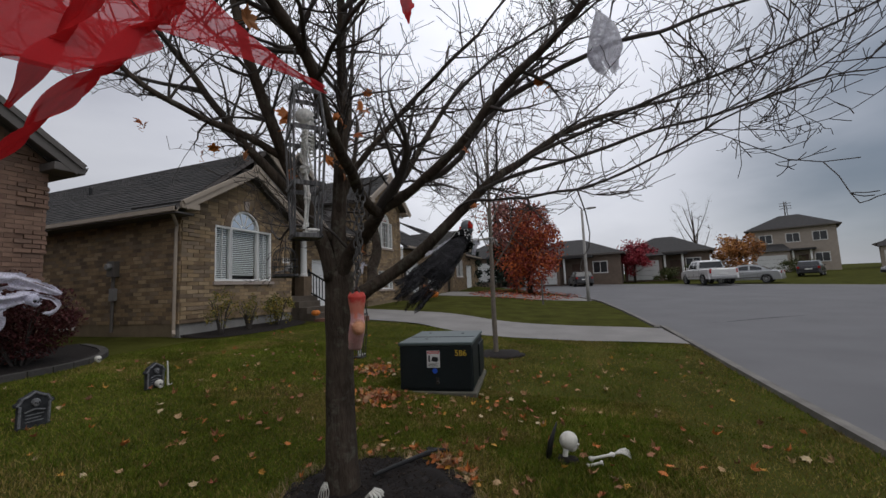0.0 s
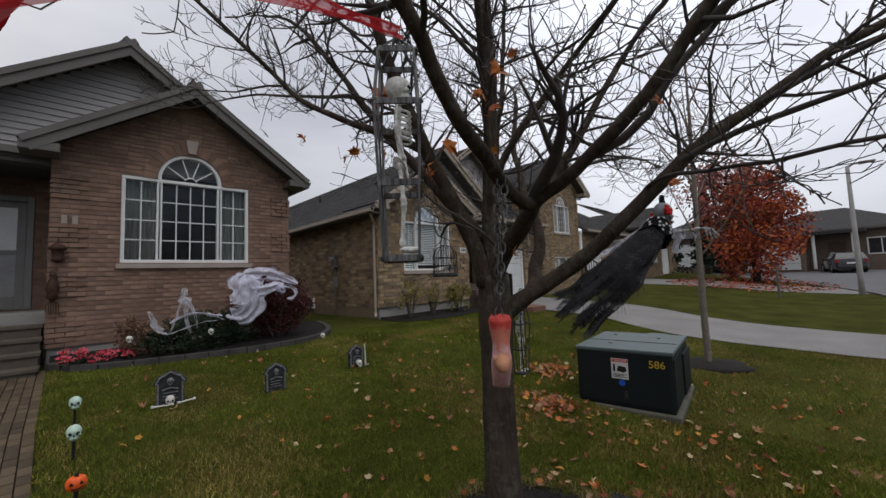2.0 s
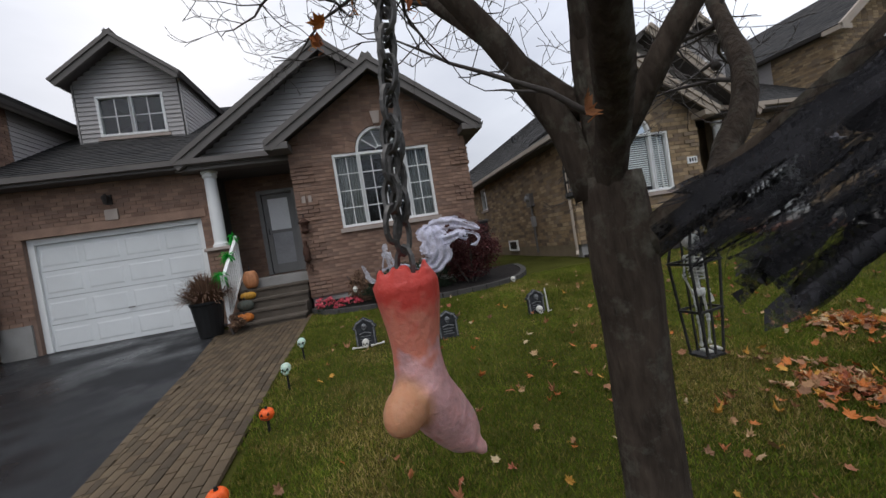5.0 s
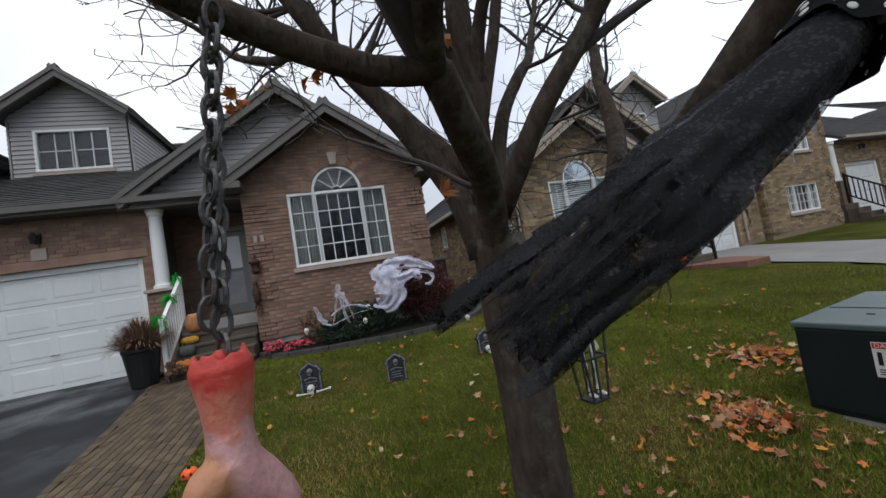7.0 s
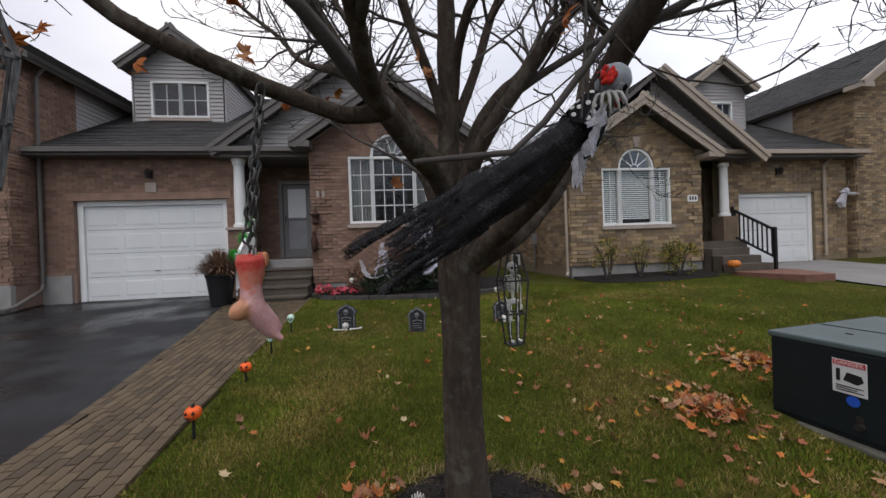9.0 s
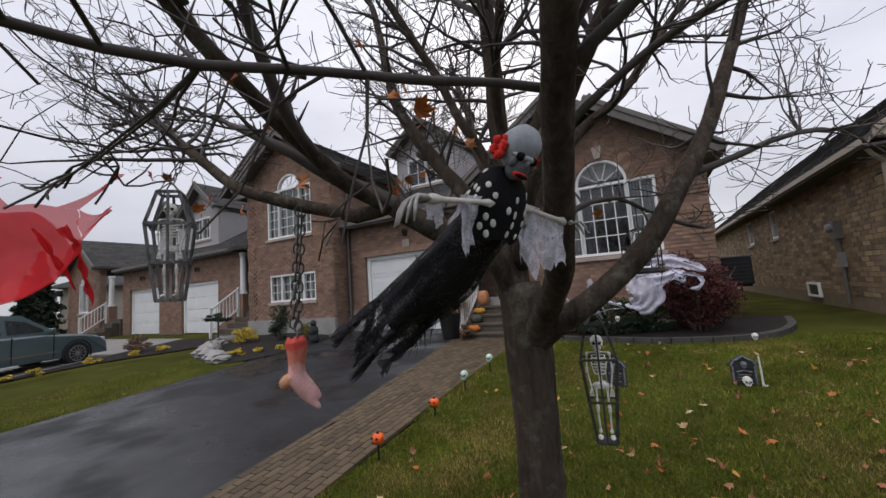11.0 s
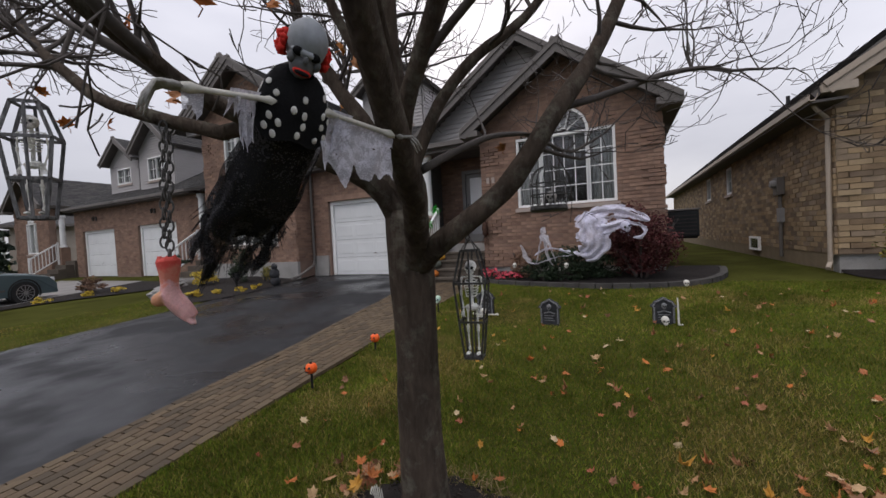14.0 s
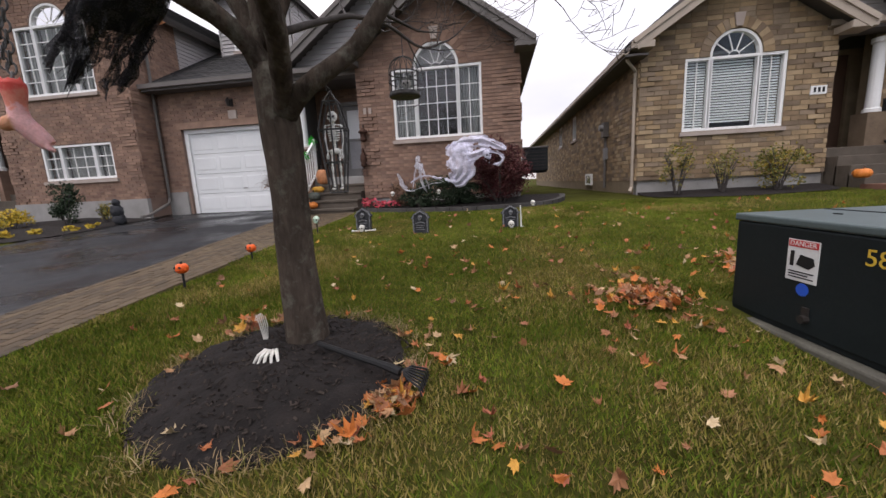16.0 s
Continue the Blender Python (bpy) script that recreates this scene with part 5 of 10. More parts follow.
def far_house(x, y, turn, w, d, storeys, mat, label, garage=True):
    """A whole detached house, seen from far off: walls, hipped roof, garage, windows and door."""
    h = thing("detached_house", label, "house", "houses across the street")
    z = 0.0
    eave = 2.9 * storeys + 0.2
    q = MB()
    q.span((-w / 2, -d / 2, -0.6), (w / 2, d / 2, eave))
    part("wall", q, mat, h)
    over, rise_ = 0.5, 2.1
    lo = [(-w / 2 - over, -d / 2 - over, eave), (w / 2 + over, -d / 2 - over, eave), (w / 2 + over, d / 2 + over, eave), (-w / 2 - over, d / 2 + over, eave)]
    r0, r1 = (-w * 0.12, 0, eave + rise_), (w * 0.12, 0, eave + rise_)
    q = MB()
    q.add(lo + [r0, r1], [(0, 1, 5, 4), (1, 2, 5), (2, 3, 4, 5), (3, 0, 4), (3, 2, 1, 0)])
    part("roof", q, m_shingle, h)
    q = MB()
    for a, b in zip(lo, lo[1:] + lo[:1]):
        board(q, (*a[:2], a[2] + 0.03), (*b[:2], b[2] + 0.03), 0.08, 0.18)
    part("fascia", q, m_trim, h)
    gw = w * 0.42
    if garage:
        q = MB()
        q.span((-w / 2 + 0.2, -d / 2 - 1.6, -0.6), (-w / 2 + gw + 0.4, -d / 2 + 0.1, 2.7))
        part("garage_wall", q, mat, h)
        q = MB()
        a = [(-w / 2 - 0.1, -d / 2 - 2.0, 2.7), (-w / 2 + gw + 0.7, -d / 2 - 2.0, 2.7), (-w / 2 + gw + 0.7, -d / 2, 2.7), (-w / 2 - 0.1, -d / 2, 2.7)]
        b = [(-w / 2 + 0.8, -d / 2, 3.8), (-w / 2 + gw - 0.2, -d / 2, 3.8)]
        q.add(a + b, [(0, 1, 5, 4), (1, 2, 5), (3, 0, 4), (3, 2, 1, 0)])
        part("garage_roof", q, m_shingle, h)
        q = MB()
        q.span((-w / 2 + 0.5, -d / 2 - 1.68, 0), (-w / 2 + gw + 0.1, -d / 2 - 1.58, 2.15))
        g_ = part("garage_door", q, m_garage, h)
        for k in range(3):
            q = MB()
            q.span((-w / 2 + 0.5, -d / 2 - 1.70, 0.5 + 0.53 * k), (-w / 2 + gw + 0.1, -d / 2 - 1.67, 0.52 + 0.53 * k))
            part("panel_joint", q, m_trim, g_)
    for s in range(storeys):
        zs = 1.0 + 2.9 * s
        for cx in ([-w * 0.3, w * 0.02, w * 0.32] if s else [w * 0.32]):
            q = MB()
            for a, b, lo_, hi in ((-0.75, -0.66, 0, 1.3), (0.66, 0.75, 0, 1.3), (-0.66, 0.66, 0, 0.09), (-0.66, 0.66, 1.21, 1.3), (-0.03, 0.03, 0.09, 1.21)):
                q.span((cx + a, -d / 2 - 0.06, zs + lo_), (cx + b, -d / 2 + 0.02, zs + hi))
            win = part("window", q, m_white, h)
            q = MB()
            q.span((cx - 0.66, -d / 2 - 0.03, zs + 0.09), (cx + 0.66, -d / 2 + 0.01, zs + 1.21))
            part("pane", q, m_pane_far, win)
    q = MB()
    q.span((w * 0.06, -d / 2 - 0.05, 0), (w * 0.06 + 1.0, -d / 2 + 0.02, 2.1))
    part("front_door", q, m_door_brown, h)
    for cx in (w * 0.0, w * 0.2):
        q = MB()
        q.tube([(cx, -d / 2 - 1.2, 0), (cx, -d / 2 - 1.2, 2.7)], 0.11, 8)
        part("porch_column", q, m_white, h)
    q = MB()
    q.span((-w * 0.04, -d / 2 - 1.5, 2.7), (w * 0.26, -d / 2 + 0.1, 2.95))
    part("porch_roof", q, m_shingle, h)
    h.matrix_basis = pose(x, y, lawn(x, y) + 0.05, 0, 0, turn)
    return h


m_pane_far = surface("dark_window_pane", (0.03, 0.033, 0.036), 0.3, 2, 10, 0.12, 0, 0, spec=0.6)
m_brown_brick = surface("brown_brick_wall", (0.16, 0.12, 0.095), 0.2, 3, 40, 0.9, 0, 0.2)
m_pale_brick = surface("pale_brick_wall", (0.36, 0.31, 0.26), 0.15, 3, 40, 0.9, 0, 0.2)
far_house(0.5, 49.0, -8, 11, 9, 1, m_brown_brick, "brown bungalow beyond the bend of the street")
far_house(11.5, 54.0, -12, 8.6, 8, 1, m_brown_brick, "brown bungalow with dark hipped roof and porch")
far_house(31.0, 69.0, -24, 9.0, 6.5, 2, m_pale_brick, "pale two-storey house with double garage")
far_house(46.0, 66.0, -34, 12, 8, 1, m_pale_brick, "pale house with white garage doors at the corner")
far_house(-8, 50, 10, 11, 9, 1, m_brown_brick, "brown bungalow behind the autumn trees")
far_house(-2.0, -46, 185, 12, 9, 1, m_brown_brick, "brown bungalow with dark hipped roof beyond the shrubs", garage=False)
far_house(10.5, -52, 170, 11, 9, 1, m_brown_brick, "low brown bungalow at the far end of the street", garage=False)
far_house(-16, -34, 60, 11, 9, 1, m_pale_brick, "pale bungalow down the street")

# ---------------------------------------------------------------- the decorated maple
# the lane along the street side that is kept free of twigs
LANE = spline([(0.65, 0.55, 1.23), (0.51, 0.78, 1.43), (0.53, 0.97, 1.34), (0.42, 1.25, 1.29), (0.35, 1.61, 1.25), (0.19, 1.84, 1.24), (0.32, 2.12, 1.27), (0.7, 2.02, 1.23), (0.88, 2.37, 1.22), (0.89, 2.88, 1.28), (0.66, 3.26, 1.36), (0.68, 3.31, 1.28), (0.57, 3.45, 1.23), (0.67, 3.54, 1.08), (0.97, 3.67, 0.77), (0.97, 3.67, 0.77), (0.97, 3.67, 0.77)], 0.12)


def near_eye(p, r):
    return any((p - e).length < r for e in LANE)


def bare_tree(name, label, trunk, limbs, seed, twig_len, levels, gap_eye=0.0, loc=(0, 0, 0), bark=None, twigs_per=1.0, droop=0.0, more=1.0):
    """Trunk and limbs as tapered tubes, then branches and twigs that grow from them."""
    rnd = random.Random(seed)
    tr = thing(name, label, "tree", loc=loc)
    q = MB()
    pts = spline([p for p, r in trunk], 0.06)
    n = len(pts)
    rs = np.interp(np.linspace(0, 1, n), np.linspace(0, 1, len(trunk)), [r for p, r in trunk])
    pts = [p + Vector((noise.noise(p * 3.0), noise.noise(p * 3.0 + Vector((9, 0, 0))), 0)) * 0.006 for p in pts]
    q.tube(pts, [r * (1 + 0.06 * noise.noise(Vector((i * 0.35, seed, 0)))) for i, r in enumerate(rs)], 14)
    part("trunk", q, bark or m_bark, tr, smooth=True)
    small = MB()

    def sprout(p, d, length, r, level):
        k = max(3, int(length / (0.07 if level > 1 else 0.09)))
        pts = [p]
        cur, dirn = p.copy(), d.normalized()
        step = length / k
        bend = Vector((rnd.uniform(-1, 1), rnd.uniform(-1, 1), rnd.uniform(-0.6, 0.9)))
        for i in range(k):
            dirn = (dirn + bend * 0.13 + Vector((rnd.uniform(-1, 1), rnd.uniform(-1, 1), rnd.uniform(-1, 1))) * (0.24 if level == 1 else 0.30) + Vector((0, 0, -0.05 - droop + 0.22 * i / k))).normalized()
            cur = cur + dirn * step
            if gap_eye and (cur.z < 1.42 and cur.x > -0.4 or near_eye(cur, gap_eye)):
                break
            pts.append(cur.copy())
        if len(pts) < 0.55 * (k + 1):
            return
        rad = [max(0.0019, r * (1 - 0.86 * i / (len(pts) - 1))) for i in range(len(pts))]
        small.tube(pts, rad, 5 if level <= 1 else 3, cap=False)
        if level < levels:
            m = int(len(pts) * (0.75 if level == 1 else 0.6) * twigs_per) + 1
            for j in range(m):
                i = rnd.randrange(1, len(pts))
                t = (pts[i] - pts[i - 1]).normalized()
                side = Vector((rnd.uniform(-1, 1), rnd.uniform(-1, 1), rnd.uniform(-0.4, 1.0)))
                side = (side - t * side.dot(t)).normalized()
                sprout(pts[i], (t * rnd.uniform(0.4, 1.0) + side * rnd.uniform(0.6, 1.1)), length * rnd.uniform(0.22, 0.5), rad[i] * 0.7, level + 1)

    for pts, r0, r1, count in limbs:
        q = MB()
        P = spline(pts, 0.06)
        P = [p + Vector((noise.noise(p * 4 + Vector((1, 2, 3))), noise.noise(p * 4 + Vector((7, 2, 3))), noise.noise(p * 4 + Vector((1, 8, 3))))) * 0.014 for p in P]
        m = len(P)
        R = [1.08 * (r0 + (r1 - r0) * (i / (m - 1)) ** 0.8) * (1 + 0.09 * noise.noise(P[i] * 7) + 0.07 * noise.noise(P[i] * 19)) for i in range(m)]
        q.tube(P, R, 9)
        part("limb", q, bark or (m_bark if r0 > 0.02 else m_twig), tr, smooth=True)
        for j in range(int(count * more)):
            f = rnd.uniform(0.22, 1.0) ** 0.8
            i = min(m - 2, int(f * (m - 1)))
            t = (P[i + 1] - P[i]).normalized()
            side = Vector((rnd.uniform(-1, 1), rnd.uniform(-1, 1), rnd.uniform(-0.5, 1.0)))
            side = (side - t * side.dot(t)).normalized()
            sprout(P[i], t * rnd.uniform(0.3, 0.9) + side * rnd.uniform(0.6, 1.0), twig_len * rnd.uniform(0.45, 1.2) * (1.15 - 0.5 * f), min(R[i] * 0.5, 0.010), 1)
        if count:
            sprout(P[-1], P[-1] - P[-2], twig_len, r1, 1)
    part("twig", small, m_twig, tr, kind="stuff", smooth=True)
    return tr


BOUGHS = [
    # low limb towards the street, on which the clown hangs
    ([(-0.79, 2.68, 1.10), (-0.70, 2.74, 1.19), (-0.59, 2.81, 1.27), (-0.42, 2.89, 1.39), (-0.26, 2.93, 1.52), (-0.13, 2.97, 1.64), (-0.01, 3.01, 1.77), (0.12, 3.06, 1.90), (0.33, 3.2, 2.07), (0.6, 3.42, 2.3), (1.0, 3.7, 2.52), (1.5, 3.95, 2.66)], 0.047, 0.012, 16),
    # knobbly limb along the row of houses
    ([(-0.79, 2.68, 1.10), (-0.71, 2.84, 1.22), (-0.73, 2.97, 1.31), (-0.78, 3.06, 1.39), (-0.79, 3.14, 1.49), (-0.83, 3.22, 1.60), (-0.90, 3.29, 1.73), (-0.98, 3.35, 1.86), (-1.07, 3.42, 2.00), (-1.14, 3.49, 2.16), (-1.25, 3.60, 2.45), (-1.3, 3.75, 2.9)], 0.046, 0.015, 14),
    # forked limb towards the walkway
    ([(-0.79, 2.63, 1.26), (-0.71, 2.60, 1.41), (-0.59, 2.54, 1.50), (-0.46, 2.46, 1.57), (-0.33, 2.37, 1.65)], 0.045, 0.036, 2),
    ([(-0.33, 2.37, 1.65), (-0.29, 2.24, 1.63), (-0.28, 2.13, 1.66), (-0.25, 2.02, 1.69), (-0.22, 1.92, 1.73), (-0.20, 1.82, 1.77), (-0.17, 1.71, 1.83), (-0.15, 1.61, 1.91), (-0.13, 1.50, 2.0), (-0.16, 1.2, 2.2), (-0.25, 0.8, 2.38), (-0.3, 0.3, 2.5)], 0.027, 0.008, 42),
    ([(-0.34, 2.37, 1.64), (-0.17, 2.32, 1.70), (-0.04, 2.30, 1.77), (0.07, 2.29, 1.83), (0.17, 2.27, 1.91), (0.25, 2.25, 1.98), (0.33, 2.23, 2.06), (0.41, 2.23, 2.13), (0.75, 2.2, 2.4), (1.2, 2.1, 2.7)], 0.027, 0.010, 22),
    ([(-0.06, 2.30, 1.76), (0.06, 2.34, 1.80), (0.14, 2.37, 1.88), (0.20, 2.38, 1.97), (0.28, 2.42, 2.08), (0.4, 2.5, 2.25), (0.6, 2.6, 2.45)], 0.018, 0.007, 10),
    # big limb over the lawn towards the driveway
    ([(-0.81, 2.60, 1.30), (-0.84, 2.55, 1.52), (-0.86, 2.48, 1.66), (-0.87, 2.40, 1.78), (-0.87, 2.30, 1.91), (-0.86, 2.22, 2.04), (-0.86, 2.13, 2.17), (-0.87, 2.06, 2.30), (-0.89, 2.01, 2.45), (-0.92, 1.95, 2.7), (-0.95, 1.85, 3.05)], 0.047, 0.016, 16),
    ([(-0.87, 2.24, 2.00), (-0.98, 2.10, 2.09), (-1.17, 2.04, 2.17), (-1.31, 1.95, 2.26), (-1.45, 1.86, 2.37), (-1.56, 1.75, 2.51), (-1.62, 1.62, 2.65), (-1.68, 1.45, 2.82), (-1.8, 1.2, 3.0)], 0.022, 0.007, 16),
    # limb that leaves the leader over the street
    ([(-0.77, 2.64, 1.80), (-0.70, 2.66, 1.97), (-0.62, 2.68, 2.08), (-0.55, 2.72, 2.19), (-0.48, 2.76, 2.29), (-0.40, 2.79, 2.39), (-0.24, 2.79, 2.52), (-0.04, 2.74, 2.62), (0.2, 2.7, 2.75)], 0.024, 0.009, 14),
    # leader
    ([(-0.80, 2.64, 1.25), (-0.78, 2.63, 1.6), (-0.76, 2.63, 2.0), (-0.73, 2.63, 2.5), (-0.72, 2.6, 3.0), (-0.7, 2.55, 3.5), (-0.7, 2.5, 4.0)], 0.053, 0.016, 22),
    # limbs over the house side
    ([(-0.78, 2.66, 1.42), (-0.64, 2.74, 1.62), (-0.56, 2.85, 1.80), (-0.50, 2.98, 1.98), (-0.42, 3.15, 2.25), (-0.3, 3.35, 2.6), (-0.2, 3.6, 2.95)], 0.036, 0.013, 15),
    ([(-0.8, 2.68, 1.5), (-0.86, 2.79, 1.78), (-0.95, 2.93, 1.98), (-1.1, 3.1, 2.16), (-1.25, 3.25, 2.4), (-1.5, 3.5, 2.8)], 0.029, 0.011, 13),
    ([(-0.82, 2.62, 1.55), (-1.0, 2.5, 1.8), (-1.2, 2.35, 2.1), (-1.45, 2.2, 2.5), (-1.7, 2.0, 2.95)], 0.036, 0.013, 15),
    ([(-0.77, 2.62, 1.7), (-0.68, 2.52, 2.0), (-0.58, 2.38, 2.35), (-0.45, 2.2, 2.75), (-0.3, 2.05, 3.2)], 0.023, 0.010, 14),
    ([(-0.78, 2.66, 1.75), (-0.85, 2.8, 2.1), (-0.9, 2.95, 2.5), (-0.95, 3.1, 3.0), (-1.0, 3.2, 3.5)], 0.024, 0.010, 14),
    # small branch that carries the bird cage
    ([(-0.86, 2.70, 1.52), (-1.05, 2.78, 1.62), (-1.25, 2.90, 1.72), (-1.45, 3.0, 1.76), (-1.60, 3.08, 1.74), (-1.78, 3.2, 1.70), (-2.0, 3.35, 1.8)], 0.019, 0.006, 7),
    # thin branch reaching over the street side
    ([(-0.08, 3.00, 1.74), (0.01, 2.89, 1.76), (0.11, 2.79, 1.75), (0.23, 2.73, 1.72), (0.33, 2.66, 1.70), (0.43, 2.60, 1.68), (0.52, 2.55, 1.68), (0.60, 2.52, 1.68), (0.70, 2.50, 1.67), (0.9, 2.4, 1.70), (1.2, 2.2, 1.8)], 0.010, 0.004, 24),
    # hanging twig close to the street side
    ([(0.70, 2.50, 1.67), (0.725, 2.53, 1.56), (0.735, 2.53, 1.45), (0.725, 2.515, 1.375), (0.70, 2.495, 1.335), (0.69, 2.475, 1.305), (0.685, 2.455, 1.278), (0.69, 2.435, 1.262), (0.675, 2.385, 1.26)], 0.0033, 0.0014, 0),
    ([(-0.95, 3.25, 1.70), (-1.15, 3.5, 1.80), (-1.4, 3.75, 1.90), (-1.75, 4.0, 1.97), (-2.1, 4.25, 2.05)], 0.015, 0.005, 11),
    ([(-0.05, 2.97, 1.74), (0.02, 3.25, 1.88), (0.02, 3.55, 1.97), (-0.05, 3.9, 2.03), (-0.1, 4.3, 2.06)], 0.014, 0.004, 13),
    ([(-0.56, 2.85, 1.80), (-0.5, 3.2, 2.0), (-0.45, 3.6, 2.12), (-0.4, 4.0, 2.18), (-0.4, 4.5, 2.2)], 0.015, 0.005, 13),
    # outer limbs over the street
    ([(0.05, 3.02, 1.85), (0.3, 3.02, 1.93), (0.7, 3.0, 1.99), (1.1, 2.95, 2.06), (1.5, 2.95, 2.12), (2.0, 3.0, 2.24)], 0.015, 0.005, 13),
    ([(0.30, 3.2, 2.07), (0.7, 3.2, 2.2), (1.2, 3.15, 2.35), (1.7, 3.1, 2.45), (2.3, 3.05, 2.62)], 0.015, 0.005, 13),
    ([(0.29, 2.26, 2.03), (0.55, 2.35, 2.2), (0.9, 2.45, 2.35), (1.3, 2.55, 2.45), (1.8, 2.6, 2.55)], 0.015, 0.005, 13),
    ([(-0.45, 2.2, 2.75), (-0.1, 2.3, 3.0), (0.3, 2.4, 3.2), (0.8, 2.5, 3.3)], 0.015, 0.006, 12),
    ([(-0.3, 3.35, 2.6), (0.0, 3.3, 2.85), (0.4, 3.3, 3.05), (0.9, 3.3, 3.2)], 0.015, 0.006, 12),
    ([(-0.66, 1.6, 2.55), (-0.5, 1.3, 2.65), (-0.35, 0.95, 2.7), (-0.3, 0.6, 2.75)], 0.014, 0.006, 11),
    ([(-0.9, 2.95, 2.5), (-1.2, 3.2, 2.7), (-1.6, 3.5, 2.85), (-2.0, 3.8, 2.95)], 0.014, 0.005, 11),
    ([(-1.45, 2.2, 2.5), (-1.8, 2.1, 2.6), (-2.2, 1.9, 2.7), (-2.6, 1.7, 2.75)], 0.014, 0.005, 11),
    ([(-0.73, 2.63, 2.5), (-0.9, 2.4, 2.8), (-1.2, 2.2, 3.1), (-1.5, 2.0, 3.4)], 0.014, 0.006, 10),
]
maple = bare_tree("maple_tree", "bare autumn maple with dark bark and spreading limbs", [((-0.80, 2.67, -0.14), 0.118), ((-0.80, 2.67, -0.03), 0.101), ((-0.80, 2.665, 0.12), 0.093), ((-0.80, 2.66, 0.4), 0.087), ((-0.80, 2.66, 0.85), 0.089), ((-0.797, 2.655, 1.10), 0.099), ((-0.79, 2.645, 1.35), 0.082)], BOUGHS, 11, 0.72, 3, 0.37, loc=(-0.8, 2.65, -0.05), twigs_per=0.95, more=1.15)

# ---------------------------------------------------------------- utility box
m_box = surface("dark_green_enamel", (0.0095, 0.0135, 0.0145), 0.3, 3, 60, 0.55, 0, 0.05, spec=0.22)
# the lid's base colour is several times paler than the cabinet's
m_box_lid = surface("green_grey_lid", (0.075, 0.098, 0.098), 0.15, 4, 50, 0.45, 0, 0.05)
m_yellow = surface("yellow_vinyl", (0.55, 0.36, 0.04), 0.15, 6, 60, 0.6, 0, 0)
m_red = surface("red_vinyl", (0.45, 0.03, 0.03), 0.15, 6, 60, 0.6, 0, 0)
m_label = surface("white_vinyl", (0.62, 0.62, 0.6), 0.08, 6, 60, 0.5, 0, 0)
m_blue = surface("blue_sticker", (0.02, 0.09, 0.5), 0.1, 6, 60, 0.5, 0, 0)


def words(body, size, mat, M, parent, name="lettering"):
    """Flat raised letters in the built-in font, as a mesh."""
    cu = bpy.data.curves.new(name, "FONT")
    cu.body, cu.size, cu.extrude, cu.align_x, cu.align_y = body, size, 0.0008, "CENTER", "CENTER"
    tmp = bpy.data.objects.new(name, cu)
    scene.collection.objects.link(tmp)
    me = bpy.data.meshes.new_from_object(tmp.evaluated_get(bpy.context.evaluated_depsgraph_get()))
    bpy.data.objects.remove(tmp)
    bpy.data.curves.remove(cu)
    me.materials.clear()
    me.materials.append(mat)
    me.transform(M)
    return part(name, me, mat, parent)


m_pad = surface("damp_concrete_pad", (0.095, 0.09, 0.072), 0.35, 5, 70, 0.95, 0, 0.4)
BW, BD, BH = 0.96, 1.20, 0.60
box = thing("utility_box", "dark green metal utility box with grey-green lid on lawn", "utility box")
q = MB()
q.span((0, 0, -0.024), (BW, BD, BH - 0.05))
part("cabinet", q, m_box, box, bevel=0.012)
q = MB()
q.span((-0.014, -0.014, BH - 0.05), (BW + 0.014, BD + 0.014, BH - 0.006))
part("lid", q, m_box_lid, box, "grey-green lid, paler than the cabinet", bevel=0.012)
q = MB()
q.span((0.02, 0.5, BH - 0.006), (BW - 0.02, 0.512, BH - 0.001))
for u, v in ((0.3, 0.3), (0.72, 0.85), (0.2, 0.95)):
    q.span((u - 0.02, v - 0.006, BH - 0.006), (u + 0.02, v + 0.006, BH))
part("lid_seam", q, m_box, box)
q = MB()
q.span((BW, 0.62, 0.02), (BW + 0.03, BD - 0.03, BH - 0.13))
q.span((BW, 0.02, 0.02), (BW + 0.012, 0.6, BH - 0.08))
part("side_door", q, m_box, box, bevel=0.008)
q = MB()
q.span((0.015, -0.012, 0.012), (BW - 0.015, 0.0, BH - 0.056))
part("front_panel", q, m_box, box, bevel=0.006)
q = MB()
q.span((0.375, -0.016, 0.275), (0.545, -0.012, 0.49))
label = part("danger_label", q, m_label, box, "white and red warning label")
q = MB()
q.span((0.38, -0.0185, 0.452), (0.54, -0.016, 0.486))
part("label_header", q, m_red, label)
F = Matrix(((1, 0, 0, 0), (0, 0, -1, 0), (0, 1, 0, 0), (0, 0, 0, 1)))
words("DANGER", 0.036, m_label, Matrix.Translation((0.46, -0.0188, 0.469)) @ F, label)
q = MB()
q.prism([(0.43, 0.36), (0.5, 0.345), (0.53, 0.37), (0.52, 0.405), (0.45, 0.415)], 0.016, 0.0185, lambda u, v, d: (u, -d, v))
for i in range(3):
    q.span((0.392, -0.0185, 0.292 + 0.014 * i), (0.528 - 0.03 * (i % 2), -0.016, 0.298 + 0.014 * i))
q.span((0.395, -0.0185, 0.35), (0.415, -0.016, 0.43))
part("label_print", q, m_dark, label)
words("586", 0.105, m_yellow, Matrix.Translation((0.82, -0.014, 0.455)) @ F, box, "number")
q = MB()
q.lathe([(0.034, 0), (0.034, 0.003)], 12, 0, Matrix.Translation((0.475, -0.012, 0.235)) @ Matrix.Rotation(radians(90), 4, "X"))
part("sticker", q, m_blue, box)
q = MB()
q.span((0.49, -0.022, 0.11), (0.525, -0.01, 0.15))
